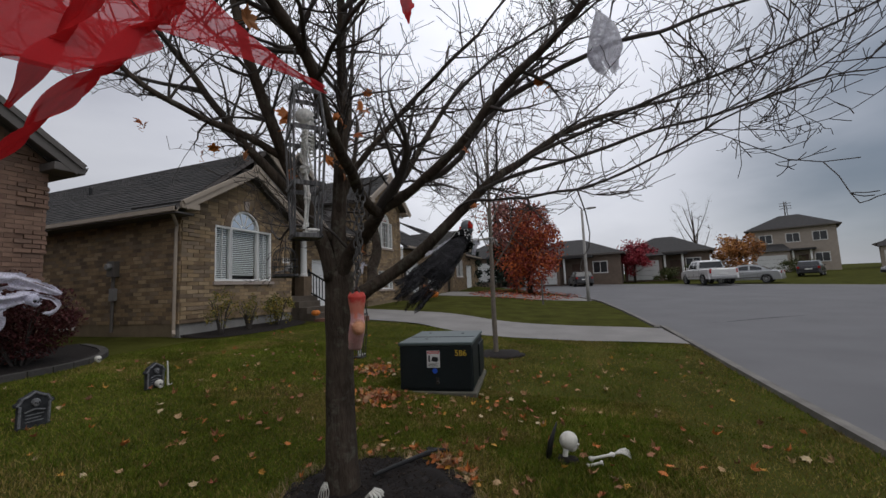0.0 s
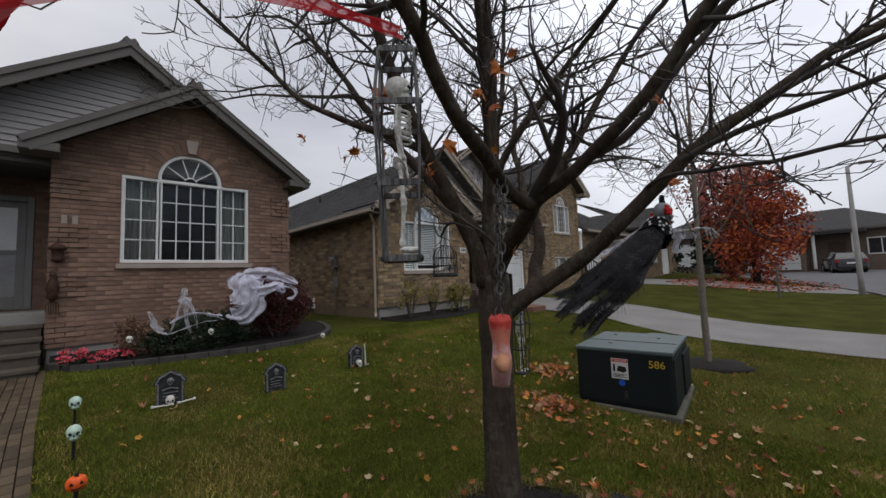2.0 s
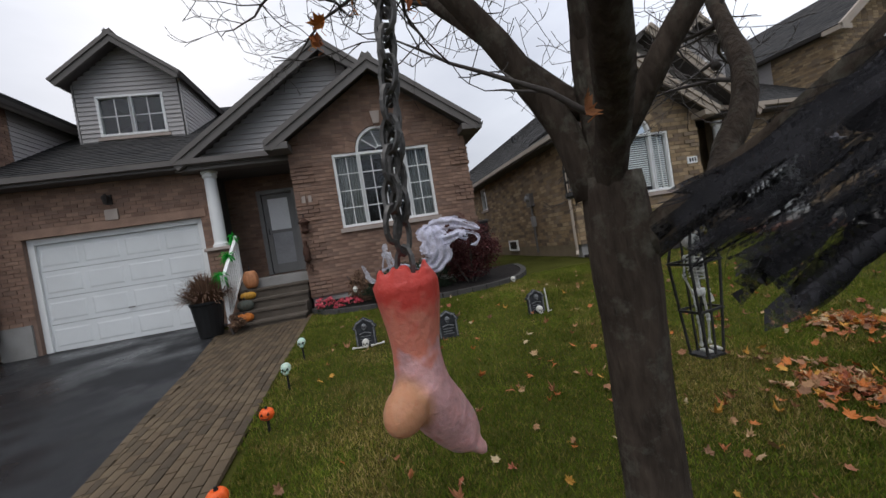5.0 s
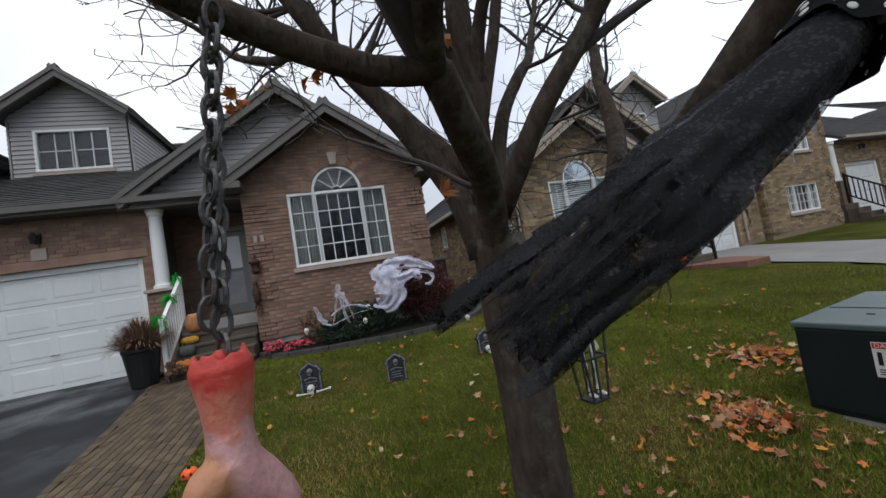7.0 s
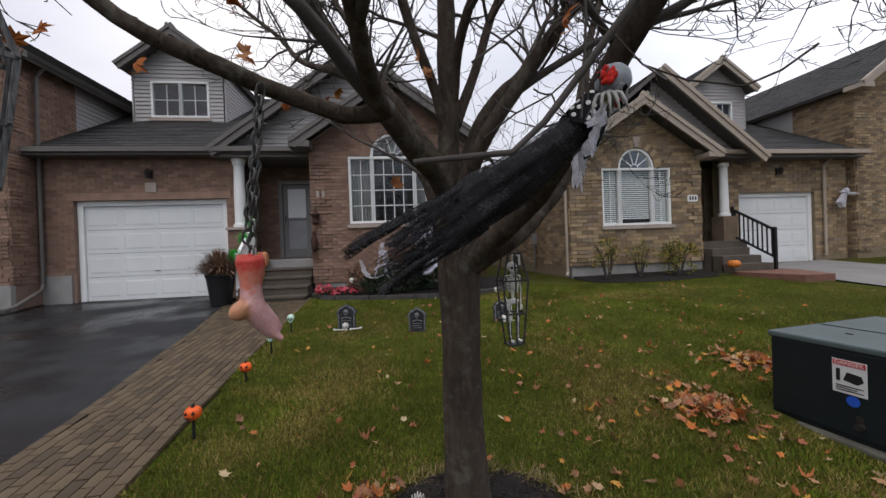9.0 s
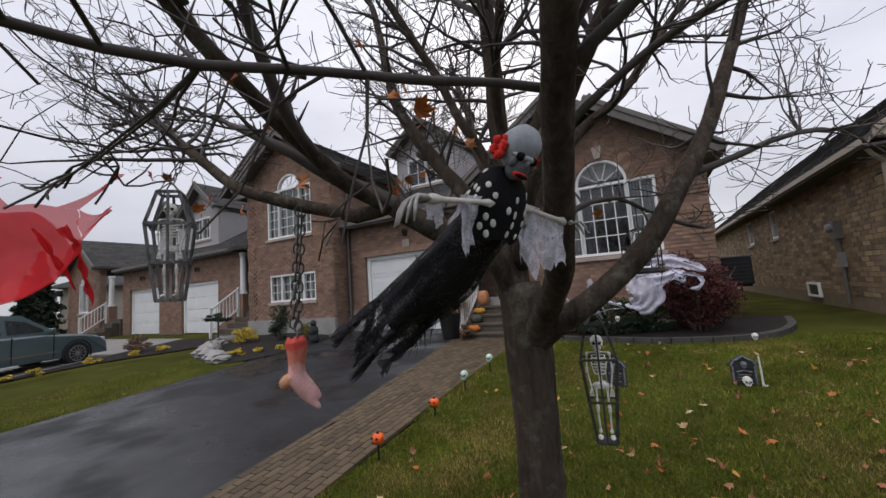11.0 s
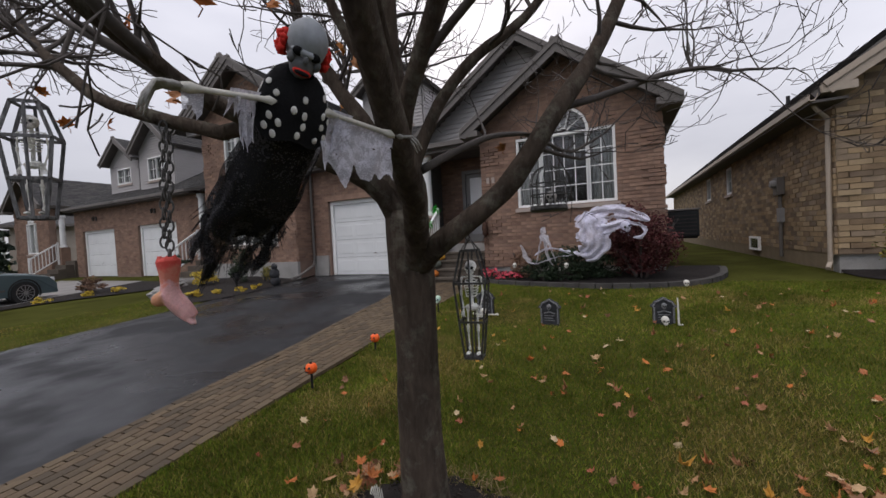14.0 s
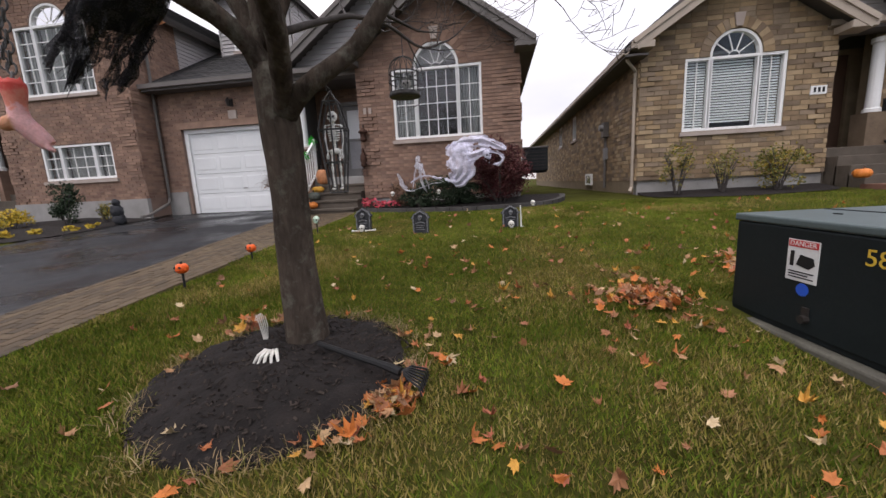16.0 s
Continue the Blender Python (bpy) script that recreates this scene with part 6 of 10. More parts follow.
q.lathe([(0.022, 0), (0.022, 0.03)], 10, 0, Matrix.Translation((0.51, -0.012, 0.09)) @ Matrix.Rotation(radians(90), 4, "X"))
part("padlock", q, m_lamp_dark, box)
q = MB()
q.span((-0.05, -0.06, -0.20), (BW + 0.05, BD + 0.05, -0.022))
part("pad", q, m_pad, box, "concrete pad", bevel=0.015)
box.matrix_basis = pose(-1.605, 5.165, -0.092, 0, 0, 7.5)

# ---------------------------------------------------------------- yard decorations
m_bone = surface("bone_plastic", (0.58, 0.56, 0.50), 0.25, 14, 120, 0.6, 0, 0.2)
m_bone_grey = surface("aged_bone", (0.33, 0.32, 0.30), 0.45, 20, 120, 0.7, 0, 0.3)
m_bone_dull = surface("dull_bone_plastic", (0.72, 0.71, 0.66), 0.5, 30, 140, 0.65, 0, 0.3)
m_cage = surface("scuffed_cage_metal", (0.05, 0.048, 0.045), 0.7, 25, 140, 0.5, 0.4, 0.3)
m_cage_silver = surface("silver_cage_plastic", (0.109, 0.107, 0.106), 0.95, 95, 260, 0.45, 0.35, 0.6, stretch=(1, 1, 0.16))
m_chain = surface("dull_chain", (0.10, 0.095, 0.09), 0.6, 25, 120, 0.45, 0.6, 0.2)
m_black_cloth = weave(cloth("black_gauze", (0.036, 0.035, 0.038), 0.02, 0.08), 160.0, 0.0, 0.55)
m_drape = weave(cloth("white_drape_cloth", (0.70, 0.69, 0.80), 0.03, 0.3), 60.0, 0.0, 0.35)
m_white_cloth = weave(cloth("white_cheesecloth", (0.70, 0.69, 0.75), 0.12, 0.35), 420.0, 0.04, 0.5)
m_red_cloth = cloth("red_sheer_cloth", (0.74, 0.05, 0.06), 0.20, 0.55)
m_red_dense = cloth("red_gathered_cloth", (0.66, 0.030, 0.035), 0.03, 0.35)
m_green_cloth = cloth("green_gauze", (0.03, 0.42, 0.05), 0.2, 0.4)
m_clown_skin = surface("clown_mask", (0.27, 0.29, 0.31), 0.25, 16, 90, 0.5, 0, 0.1)
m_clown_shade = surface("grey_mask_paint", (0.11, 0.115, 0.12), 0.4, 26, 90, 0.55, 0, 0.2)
m_hair = surface("red_wig", (0.62, 0.03, 0.02), 0.3, 30, 200, 0.8, 0, 0.4)
m_dot = surface("white_dots", (0.62, 0.61, 0.58), 0.15, 20, 100, 0.9, 0, 0.1)
m_black_doll = surface("black_doll_cloth", (0.011, 0.011, 0.012), 0.5, 12, 200, 0.95, 0, 0.4, spec=0.1)
m_stone = surface("foam_tombstone", (0.030, 0.031, 0.034), 0.7, 16, 120, 0.85, 0, 0.6)
m_stone_worn = surface("worn_foam", (0.15, 0.152, 0.157), 0.7, 30, 120, 0.85, 0, 0.4)
m_pumpkin = surface("orange_plastic", (0.80, 0.12, 0.02), 0.15, 18, 90, 0.4, 0, 0.1, subsurface=0.1)
m_skull_lamp = surface("pale_green_plastic", (0.46, 0.60, 0.50), 0.2, 18, 90, 0.4, 0, 0.1, subsurface=0.1)
m_stake = surface("black_stake", (0.012, 0.012, 0.012), 0.2, 20, 60, 0.5, 0, 0)


def skull(q, c, r, mat=0, dark=1, M=None):
    """Cranium, jaw, eye sockets and nose, facing +x."""
    T = (M or Matrix()) @ Matrix.Translation(c)
    q.ball((0, 0, 0.18 * r), (r, 0.82 * r, 0.86 * r), 20, 13, mat, T)
    q.ball((0.42 * r, 0, -0.52 * r), (0.5 * r, 0.52 * r, 0.5 * r), 14, 9, mat, T)
    for s in (-1, 1):
        q.ball((0.80 * r, s * 0.34 * r, 0.05 * r), (0.2 * r, 0.24 * r, 0.22 * r), 8, 5, dark, T)
        q.ball((0.62 * r, s * 0.58 * r, -0.2 * r), (0.25 * r, 0.16 * r, 0.16 * r), 7, 5, mat, T)
    q.ball((0.90 * r, 0, -0.28 * r), (0.1 * r, 0.11 * r, 0.16 * r), 6, 4, dark, T)
    for k in range(-3, 4):
        q.box((0.90 * r, k * 0.105 * r, -0.62 * r), (0.08 * r, 0.085 * r, 0.16 * r), mat, T)


def bone(q, a, b, r, mat=0):
    a, b = Vector(a), Vector(b)
    q.tube([a, a.lerp(b, 0.08), a.lerp(b, 0.2), a.lerp(b, 0.8), a.lerp(b, 0.92), b], [r * 1.2, r * 1.5, r * 0.8, r * 0.8, r * 1.5, r * 1.1], 6, mat)


def skeleton(q, h, M, mat=0, dark=1):
    """A standing skeleton of height h, feet at the origin of M, facing +x."""
    def P(x, y, z):
        return M @ Vector((x * h, y * h, z * h))
    skull(q, (0, 0, 0), 0.075 * h, mat, dark, M @ Matrix.Translation((0, 0, 0.92 * h)))
    q.tube([P(0, 0, 0.86), P(-0.01, 0, 0.75), P(0, 0, 0.62), P(0.01, 0, 0.52)], 0.017 * h, 6, mat)
    for i in range(6):
        z = 0.79 - 0.03 * i
        w = 0.078 - 0.006 * abs(i - 2)
        q.tube([P(-0.02, 0, z + 0.01), P(-0.01, w, z), P(0.05, w * 0.8, z - 0.015), P(0.068, 0.0, z - 0.02), P(0.05, -w * 0.8, z - 0.015), P(-0.01, -w, z), P(-0.02, 0, z + 0.01)], 0.007 * h, 5, mat)
    q.box((0.06 * h, 0, 0.73 * h), (0.015 * h, 0.022 * h, 0.13 * h), mat, M)
    q.ball((0, 0, 0.50 * h), (0.04 * h, 0.075 * h, 0.035 * h), 9, 6, mat, M, 0.5, 3)
    for s in (-1, 1):
        bone(q, P(0.01, 0.02 * s, 0.83), P(0, 0.105 * s, 0.82), 0.008 * h, mat)
        bone(q, P(0, 0.105 * s, 0.82), P(-0.01, 0.12 * s, 0.65), 0.010 * h, mat)
        bone(q, P(-0.01, 0.12 * s, 0.65), P(0.03, 0.09 * s, 0.49), 0.009 * h, mat)
        for k in range(4):
            q.tube([P(0.03, 0.09 * s, 0.49), P(0.04, (0.08 + 0.01 * k) * s, 0.44), P(0.045, (0.075 + 0.012 * k) * s, 0.40)], 0.004 * h, 4, mat)
        bone(q, P(0, 0.05 * s, 0.49), P(0.015, 0.055 * s, 0.27), 0.013 * h, mat)
        bone(q, P(0.015, 0.055 * s, 0.27), P(0, 0.05 * s, 0.04), 0.011 * h, mat)
        q.ball((0.045 * h, 0.055 * s * h, 0.015 * h), (0.06 * h, 0.025 * h, 0.016 * h), 8, 5, mat, M)


def ragged(q, corner, du, dv, nu, nv, wave, rag, mat=0, seed=0, fade=1.0):
    """A hanging cloth: a wavy sheet with holes and a torn lower edge."""
    corner, du, dv = Vector(corner), Vector(du), Vector(dv)
    nrm = du.cross(dv).normalized()
    o = len(q.v)
    for j in range(nv + 1):
        for i in range(nu + 1):
            u, v = i / nu, j / nv
            w = wave * (0.3 + v) * (math.sin(u * 17 + seed + v * 2.2) * 0.6 + noise.noise(Vector((u * 4, v * 3, seed))) * 1.3)
            s = 1 + (fade - 1) * v
            p = corner + du * (0.5 + (u - 0.5) * s) + dv * v + nrm * w + dv.normalized() * (0.05 * noise.noise(Vector((u * 6, seed, 1))) * v)
            q.v.append(tuple(p))
    for j in range(nv):
        for i in range(nu):
            u, v = (i + 0.5) / nu, (j + 0.5) / nv
            edge = 1.0 - 0.45 * rag * (0.5 + 0.5 * noise.noise(Vector((u * 9, seed * 3.1, 2)))) - 0.2 * rag * abs(math.sin(u * 23 + seed))
            hole = noise.noise(Vector((u * 7, v * 9, seed * 2.3))) > 0.62 - 0.22 * rag * v
            if v < edge and not hole:
                a = o + j * (nu + 1) + i
                q.f.append((a, a + 1, a + nu + 2, a + nu + 1))
                q.m.append(mat)


def ribbed(q, c, r, h, ribs, dimple=0.25):
    """A ribbed pumpkin body of radius r and half height h."""
    rows = []
    n = ribs * 6
    for j in range(15):
        th = math.pi * j / 14
        row = []
        for i in range(n):
            a = 2 * math.pi * i / n
            g = 1 - 0.11 * (1 - abs(math.sin(a * ribs / 2))) ** 2 * math.sin(th)
            zz = math.cos(th) * (1 - dimple * math.exp(-(math.sin(th) / 0.35) ** 2))
            row.append((c[0] + r * g * math.sin(th) ** 0.85 * math.cos(a), c[1] + r * g * math.sin(th) ** 0.85 * math.sin(a), c[2] + h * zz))
        rows.append(row)
    loft(q, rows[::-1], 0, None, True)


def chain(q, a, b, size, mat=0):
    a, b = Vector(a), Vector(b)
    n = max(2, int((b - a).length / (size * 0.74)))
    t = (b - a).normalized()
    s1 = t.orthogonal().normalized()
    s2 = t.cross(s1)
    for i in range(n):
        c = a.lerp(b, (i + 0.5) / n)
        s = s1 if i % 2 else s2
        pts = []
        for k in range(13):
            ang = 2 * math.pi * k / 12
            pts.append(c + t * (size * 0.48 * math.sin(ang)) + s * (size * 0.27 * math.cos(ang)))
        q.tube(pts, size * 0.08, 5, mat, cap=False)


def slat(q, a, b, w, h, out):
    """A flat bar from a to b, its broad side turned towards out."""
    d = (b - a).normalized()
    side = d.cross(out).normalized()
    nrm = side.cross(d).normalized()
    V = []
    for p in (a, b):
        for i, j in ((-1, -1), (1, -1), (1, 1), (-1, 1)):
            V.append(p + side * (w / 2 * i) + nrm * (h / 2 * j))
    q.add(V, [(0, 1, 5, 4), (1, 2, 6, 5), (2, 3, 7, 6), (3, 0, 4, 7), (3, 2, 1, 0), (4, 5, 6, 7)])


def coffin_cage(x, y, z0, h, turn, metal, label, hang, wide=1.0, bar=0.011):
    """A coffin-shaped cage of flat bolted slats, hung by a short chain."""
    c = thing("hanging_cage", label, "cage", "caged skeletons", loc=(x, y, z0))
    T = pose(x, y, z0, 0, 0, turn)
    levels = [(0.0, 0.036, 0.032), (0.34, 0.053, 0.036), (0.70, 0.069, 0.040), (1.0, 0.034, 0.033)]
    k = h / 0.46 * wide
    R3 = T.to_3x3()
    corners = ((-1, -1), (1, -1), (1, 1), (-1, 1))
    ring_pts = [[Vector((sx * hd * k, sy * hw * k, f * h)) for sx, sy in corners] for f, hw, hd in levels]
    for pts in ring_pts:
        for i in range(4):
            a, b = pts[i], pts[(i + 1) % 4]
            out = Vector(((a.x + b.x) / 2, (a.y + b.y) / 2, 0)).normalized()
            q = MB()
            slat(q, T @ (a + out * 0.003), T @ (b + out * 0.003), bar * 1.05, 0.0045, R3 @ out)
            part("cross_slat", q, metal, c, bevel=0.0008)
        for i in range(4):
            sx = 1 if pts[i].x > 0 else -1
            q = MB()
            q.ball((0, 0, 0), (0.0028, bar * 0.36, bar * 0.36), 8, 6, 0, T @ Matrix.Translation(pts[i] + Vector((sx * 0.0065, 0, 0))))
            part("bolt", q, m_chain, c)
    for i in range(4):
        sx = 1 if ring_pts[0][i].x > 0 else -1
        for lo, hi in zip(ring_pts, ring_pts[1:]):
            q = MB()
            slat(q, T @ lo[i], T @ hi[i], bar, 0.005, R3 @ Vector((sx, 0, 0)))
            part("bar", q, metal, c, bevel=0.0008)
    for sx in (-1, 1):
        q = MB()
        for (f0, w0, d0), (f1, w1, d1) in zip(levels, levels[1:]):
            slat(q, T @ Vector((sx * d0 * k, 0, f0 * h)), T @ Vector((sx * d1 * k, 0, f1 * h)), bar * 0.8, 0.004, R3 @ Vector((sx, 0, 0)))
        part("bar", q, metal, c)
    q = MB()
    q.box((0, 0, 0), (0.072 * k, 0.078 * k, 0.005), 0, T)
    part("base_plate", q, metal, c)
    q = MB()
    chain(q, T @ Vector((0, 0, h + 0.04)), hang, 0.032)
    for p in ring_pts[-1]:
        q.tube([T @ p, T @ Vector((0, 0, h + 0.05))], 0.003, 4)
    part("hanging_chain", q, m_chain, c, "dull metal chain")
    q = MB()
    skeleton(q, h * 0.88, T @ Matrix.Translation((0, 0, 0.012)))
    single("skeleton_doll", q, [m_bone_dull, m_stake], "small white plastic skeleton inside the hanging cage", "skeleton", "caged skeletons", smooth=False)
    return c


coffin_cage(-0.815, 2.912, 0.755, 0.42, 8, m_cage, "black coffin-shaped cage hung below the low limb", (-0.78, 2.90, 1.26), 1.0, 0.008)
coffin_cage(-0.080, 1.450, 1.385, 0.43, 49, m_cage_silver, "silver coffin-shaped cage with wood-grain slats hung from a bough", (-0.13, 1.46, 1.98), 1.16, 0.0125)

# bird cage with bones
bc = thing("bird_cage", "black wire bird cage with bones inside", "bird cage", loc=(-1.62, 3.09, 1.35))
T = Matrix.Translation((-1.62, 3.09, 1.35))
q = MB()
q.lathe([(0.10, 0.0), (0.105, 0.01), (0.10, 0.03), (0.0, 0.032)], 18, 0, T)
part("tray", q, m_cage, bc)
for z in (0.09, 0.15):
    q = MB()
    q.tube([T @ Vector((0.098 * math.cos(a), 0.098 * math.sin(a), z)) for a in np.linspace(0, 2 * math.pi, 19)], 0.004, 4)
    part("hoop", q, m_cage, bc)
for i in range(14):
    a = 2 * math.pi * i / 14
    q = MB()
    q.tube([T @ Vector((r * math.cos(a), r * math.sin(a), z)) for r, z in ((0.097, 0.02), (0.097, 0.17), (0.085, 0.21), (0.05, 0.24), (0.01, 0.255))], 0.0028, 4)
    part("wire", q, m_cage, bc)
q = MB()
q.tube([T @ Vector((0, 0, 0.25)), T @ Vector((0, 0, 0.39))], 0.003, 4)
part("hook", q, m_cage, bc)
q = MB()
skull(q, (0, 0, 0), 0.035, 0, 1, T @ Matrix.Translation((0.02, 0.02, 0.075)))
for i in range(4):
    bone(q, T @ Vector((-0.05, -0.06 + 0.03 * i, 0.045)), T @ Vector((0.05, -0.03 + 0.02 * i, 0.06 + 0.02 * i)), 0.005)
single("bone_pile", q, [m_bone_grey, m_stake], "little heap of plastic bones on the cage tray", "bones")

# hanging foot
q = MB()
chain(q, (-0.252, 2.010, 1.690), (-0.243, 1.972, 1.20), 0.046)
chain(q, (-0.226, 2.022, 1.685), (-0.232, 1.964, 1.25), 0.044)
single("hanging_chain", q, [m_chain], "heavy dull chain looped over the bough", "chain")
def foot_skin():
    """Pale latex with a bandage tone, painted red round the torn top."""
    m = surface("latex_foot", (0.56, 0.31, 0.30), 0.3, 20, 120, 0.5, 0, 0.6, tints=((0.56, 0.30, 0.20), (0.60, 0.36, 0.38), (0.58, 0.25, 0.24)), subsurface=0.15)
    nt = m.node_tree
    b = nt.nodes["Principled BSDF"]
    old = b.inputs["Base Color"].links[0].from_socket
    co = nt.nodes.new("ShaderNodeTexCoord")
    sep = nt.nodes.new("ShaderNodeSeparateXYZ")
    ns = nt.nodes.new("ShaderNodeTexNoise")
    ns.inputs["Scale"].default_value = 38
    nt.links.new(co.outputs["Object"], sep.inputs[0])
    nt.links.new(co.outputs["Object"], ns.inputs["Vector"])
    wob = nt.nodes.new("ShaderNodeMath")
    wob.operation = "MULTIPLY_ADD"
    wob.inputs[1].default_value = 0.10
    nt.links.new(ns.outputs["Fac"], wob.inputs[0])
    nt.links.new(sep.outputs["Z"], wob.inputs[2])
    prev = old
    for lo, hi, col in ((1.155, 1.172, (0.56, 0.19, 0.13, 1)), (1.205, 1.235, (0.52, 0.060, 0.045, 1))):
        r = nt.nodes.new("ShaderNodeMapRange")
        r.inputs["From Min"].default_value, r.inputs["From Max"].default_value = lo, hi
        nt.links.new(wob.outputs[0], r.inputs["Value"])
        mx = nt.nodes.new("ShaderNodeMix")
        mx.data_type = "RGBA"
        mx.inputs["B"].default_value = col
        nt.links.new(r.outputs["Result"], mx.inputs["Factor"])
        nt.links.new(prev, mx.inputs["A"])
        prev = mx.outputs["Result"]
    # bare tan heel below the wrapping
    dist = nt.nodes.new("ShaderNodeVectorMath")
    dist.operation = "DISTANCE"
    dist.inputs[1].default_value = (-0.205, 1.936, 1.062)
    nt.links.new(co.outputs["Object"], dist.inputs[0])
    r = nt.nodes.new("ShaderNodeMapRange")
    r.inputs["From Min"].default_value, r.inputs["From Max"].default_value = 0.048, 0.034
    nt.links.new(dist.outputs["Value"], r.inputs["Value"])
    mx = nt.nodes.new("ShaderNodeMix")
    mx.data_type = "RGBA"
    mx.inputs["B"].default_value = (0.50, 0.24, 0.13, 1)
    nt.links.new(r.outputs["Result"], mx.inputs["Factor"])
    nt.links.new(prev, mx.inputs["A"])
    nt.links.new(mx.outputs["Result"], b.inputs["Base Color"])
    return m


q = MB()
F_ = pose(-0.238, 1.970, 1.025, 0, 0, 133) @ Matrix.Scale(0.83, 4)
q.tube([F_ @ Vector(p) for p in ((0.0, 0, 0.212), (0.002, 0, 0.185), (0.002, 0, 0.150), (0.0, 0, 0.115), (0.0, 0, 0.085), (0.004, 0, 0.055))], [0.039, 0.037, 0.032, 0.028, 0.030, 0.033], 18)
q.ball((0, 0, 0), (0.040, 0.029, 0.031), 18, 12, 0, F_ @ Matrix.Translation((-0.036, 0, 0.046)) @ Matrix.Rotation(-0.55, 4, "Y"))
q.tube([F_ @ Vector(p) for p in ((-0.020, 0, 0.075), (0.004, 0, 0.050), (0.032, 0, 0.012), (0.058, 0, -0.022), (0.076, 0, -0.048))], [0.030, 0.034, 0.034, 0.031, 0.025], 18)
q.ball((0, 0, 0), (0.048, 0.038, 0.024), 18, 12, 0, F_ @ Matrix.Translation((0.052, 0, -0.030)) @ Matrix.Rotation(0.92, 4, "Y"))
for k in range(5):
    q.ball((0, 0, 0), (0.021, 0.0095, 0.012), 10, 8, 0, F_ @ Matrix.Translation((0.082 - 0.005 * abs(k - 1), -0.028 + 0.014 * k, -0.064 + 0.003 * abs(k - 1))) @ Matrix.Rotation(0.9, 4, "Y"))
rnd = random.Random(31)
for k in range(16):
    a = 2 * math.pi * k / 16
    h = rnd.uniform(0.008, 0.022)
    q.ball((0.034 * math.cos(a), 0.034 * math.sin(a), 0.212 + 0.3 * h), (0.008, 0.008, h), 8, 6, 0, F_)
q.ball((0, 0, 0.220), (0.013, 0.013, 0.016), 8, 6, 0, F_)
foot = single("foot_prop", q, [foot_skin()], "severed latex foot prop hanging from a chain", "halloween prop", smooth=True)
rm = foot.modifiers.new("skin", "REMESH")
rm.mode, rm.voxel_size, rm.use_smooth_shade = "VOXEL", 0.0035, True
sm = foot.modifiers.new("soften", "SMOOTH")
sm.factor, sm.iterations = 0.5, 12

# the clown with its black rags
q = MB()
neck, hem = Vector((-0.005, 2.885, 1.535)), Vector((-0.190, 2.33, 1.190))
Hd = look((0.008, 2.918, 1.606), (0.425, 3.423, 1.214)) @ Matrix(((0, -1, 0, 0), (0, 0, 1, 0), (-1, 0, 0, 0), (0, 0, 0, 1))) @ Matrix.Rotation(-0.3, 4, "X") @ Matrix.Scale(0.74, 4)
q.ball((0, 0, 0.010), (0.058, 0.052, 0.060), 18, 12, 0, Hd, 0.05)
q.ball((0.028, 0, -0.040), (0.034, 0.032, 0.036), 14, 9, 7, Hd, 0.1)
q.ball((0.042, 0, -0.012), (0.022, 0.040, 0.012), 10, 7, 0, Hd)
for s in (-1, 1):
    q.ball((0.050, 0.020 * s, -0.012), (0.012, 0.015, 0.011), 10, 7, 3, Hd)
    q.ball((0.040, 0.030 * s, -0.030), (0.014, 0.012, 0.016), 8, 6, 7, Hd)
    for k in range(16):
        q.ball((-0.006 + 0.020 * math.sin(k * 2.1), (0.050 + 0.010 * (k % 3) * 0.5) * s, -0.032 + 0.0028 * k + 0.006 * math.sin(k * 1.3)), (0.011, 0.010, 0.011), 7, 5, 1, Hd, 0.8, k)
q.ball((0.062, 0, -0.026), (0.008, 0.007, 0.011), 10, 7, 7, Hd)
q.ball((0.054, 0, -0.056), (0.012, 0.024, 0.010), 10, 7, 1, Hd)
q.ball((0.062, 0, -0.057), (0.011, 0.020, 0.006), 10, 7, 3, Hd)
axis_ = (hem - neck).normalized()
side = axis_.cross(Vector((0, 0, 1))).normalized()
fore = side.cross(axis_).normalized()
span = (hem - neck).length
NS, NA = 46, 72
prof = [(0.0, 0.022), (0.03, 0.050), (0.07, 0.068), (0.15, 0.078), (0.25, 0.088), (0.34, 0.100), (0.5, 0.100), (0.62, 0.086), (0.75, 0.064), (0.9, 0.046), (1.0, 0.034)]


def gown_point(s, a, out=0.0):
    r = float(np.interp(s, [p[0] for p in prof], [p[1] for p in prof])) + out
    fold = smooth01((s - 0.12) / 0.4)
    r *= 1 + fold * (0.15 * math.sin(5 * a + 2 * s) + 0.05 * math.sin(11 * a - 5 * s) + 0.30 * noise.noise(Vector((math.cos(a) * 1.4, math.sin(a) * 1.4, s * 4))))
    p = neck + axis_ * (s * span) + side * (r * math.cos(a)) + fore * (0.66 * r * math.sin(a))
    return p + Vector((0.02 * noise.noise(Vector((s * 3, a, 1))), 0.02 * noise.noise(Vector((s * 3, a, 5))), 0.05 * s * s * noise.noise(Vector((math.cos(a), math.sin(a), 3.3))) - 0.03 * math.sin(math.pi * s)))


def gown_edge(i):
    a = 2 * math.pi * i / NA
    return 0.74 + 0.22 * math.cos(3 * a + 0.8) + 0.20 * noise.noise(Vector((math.cos(a) * 2.3, math.sin(a) * 2.3, 8))) + 0.22 * noise.noise(Vector((i * 0.9, 0, 4))) + 0.12 * (1 if (i // 9) % 2 else 0)


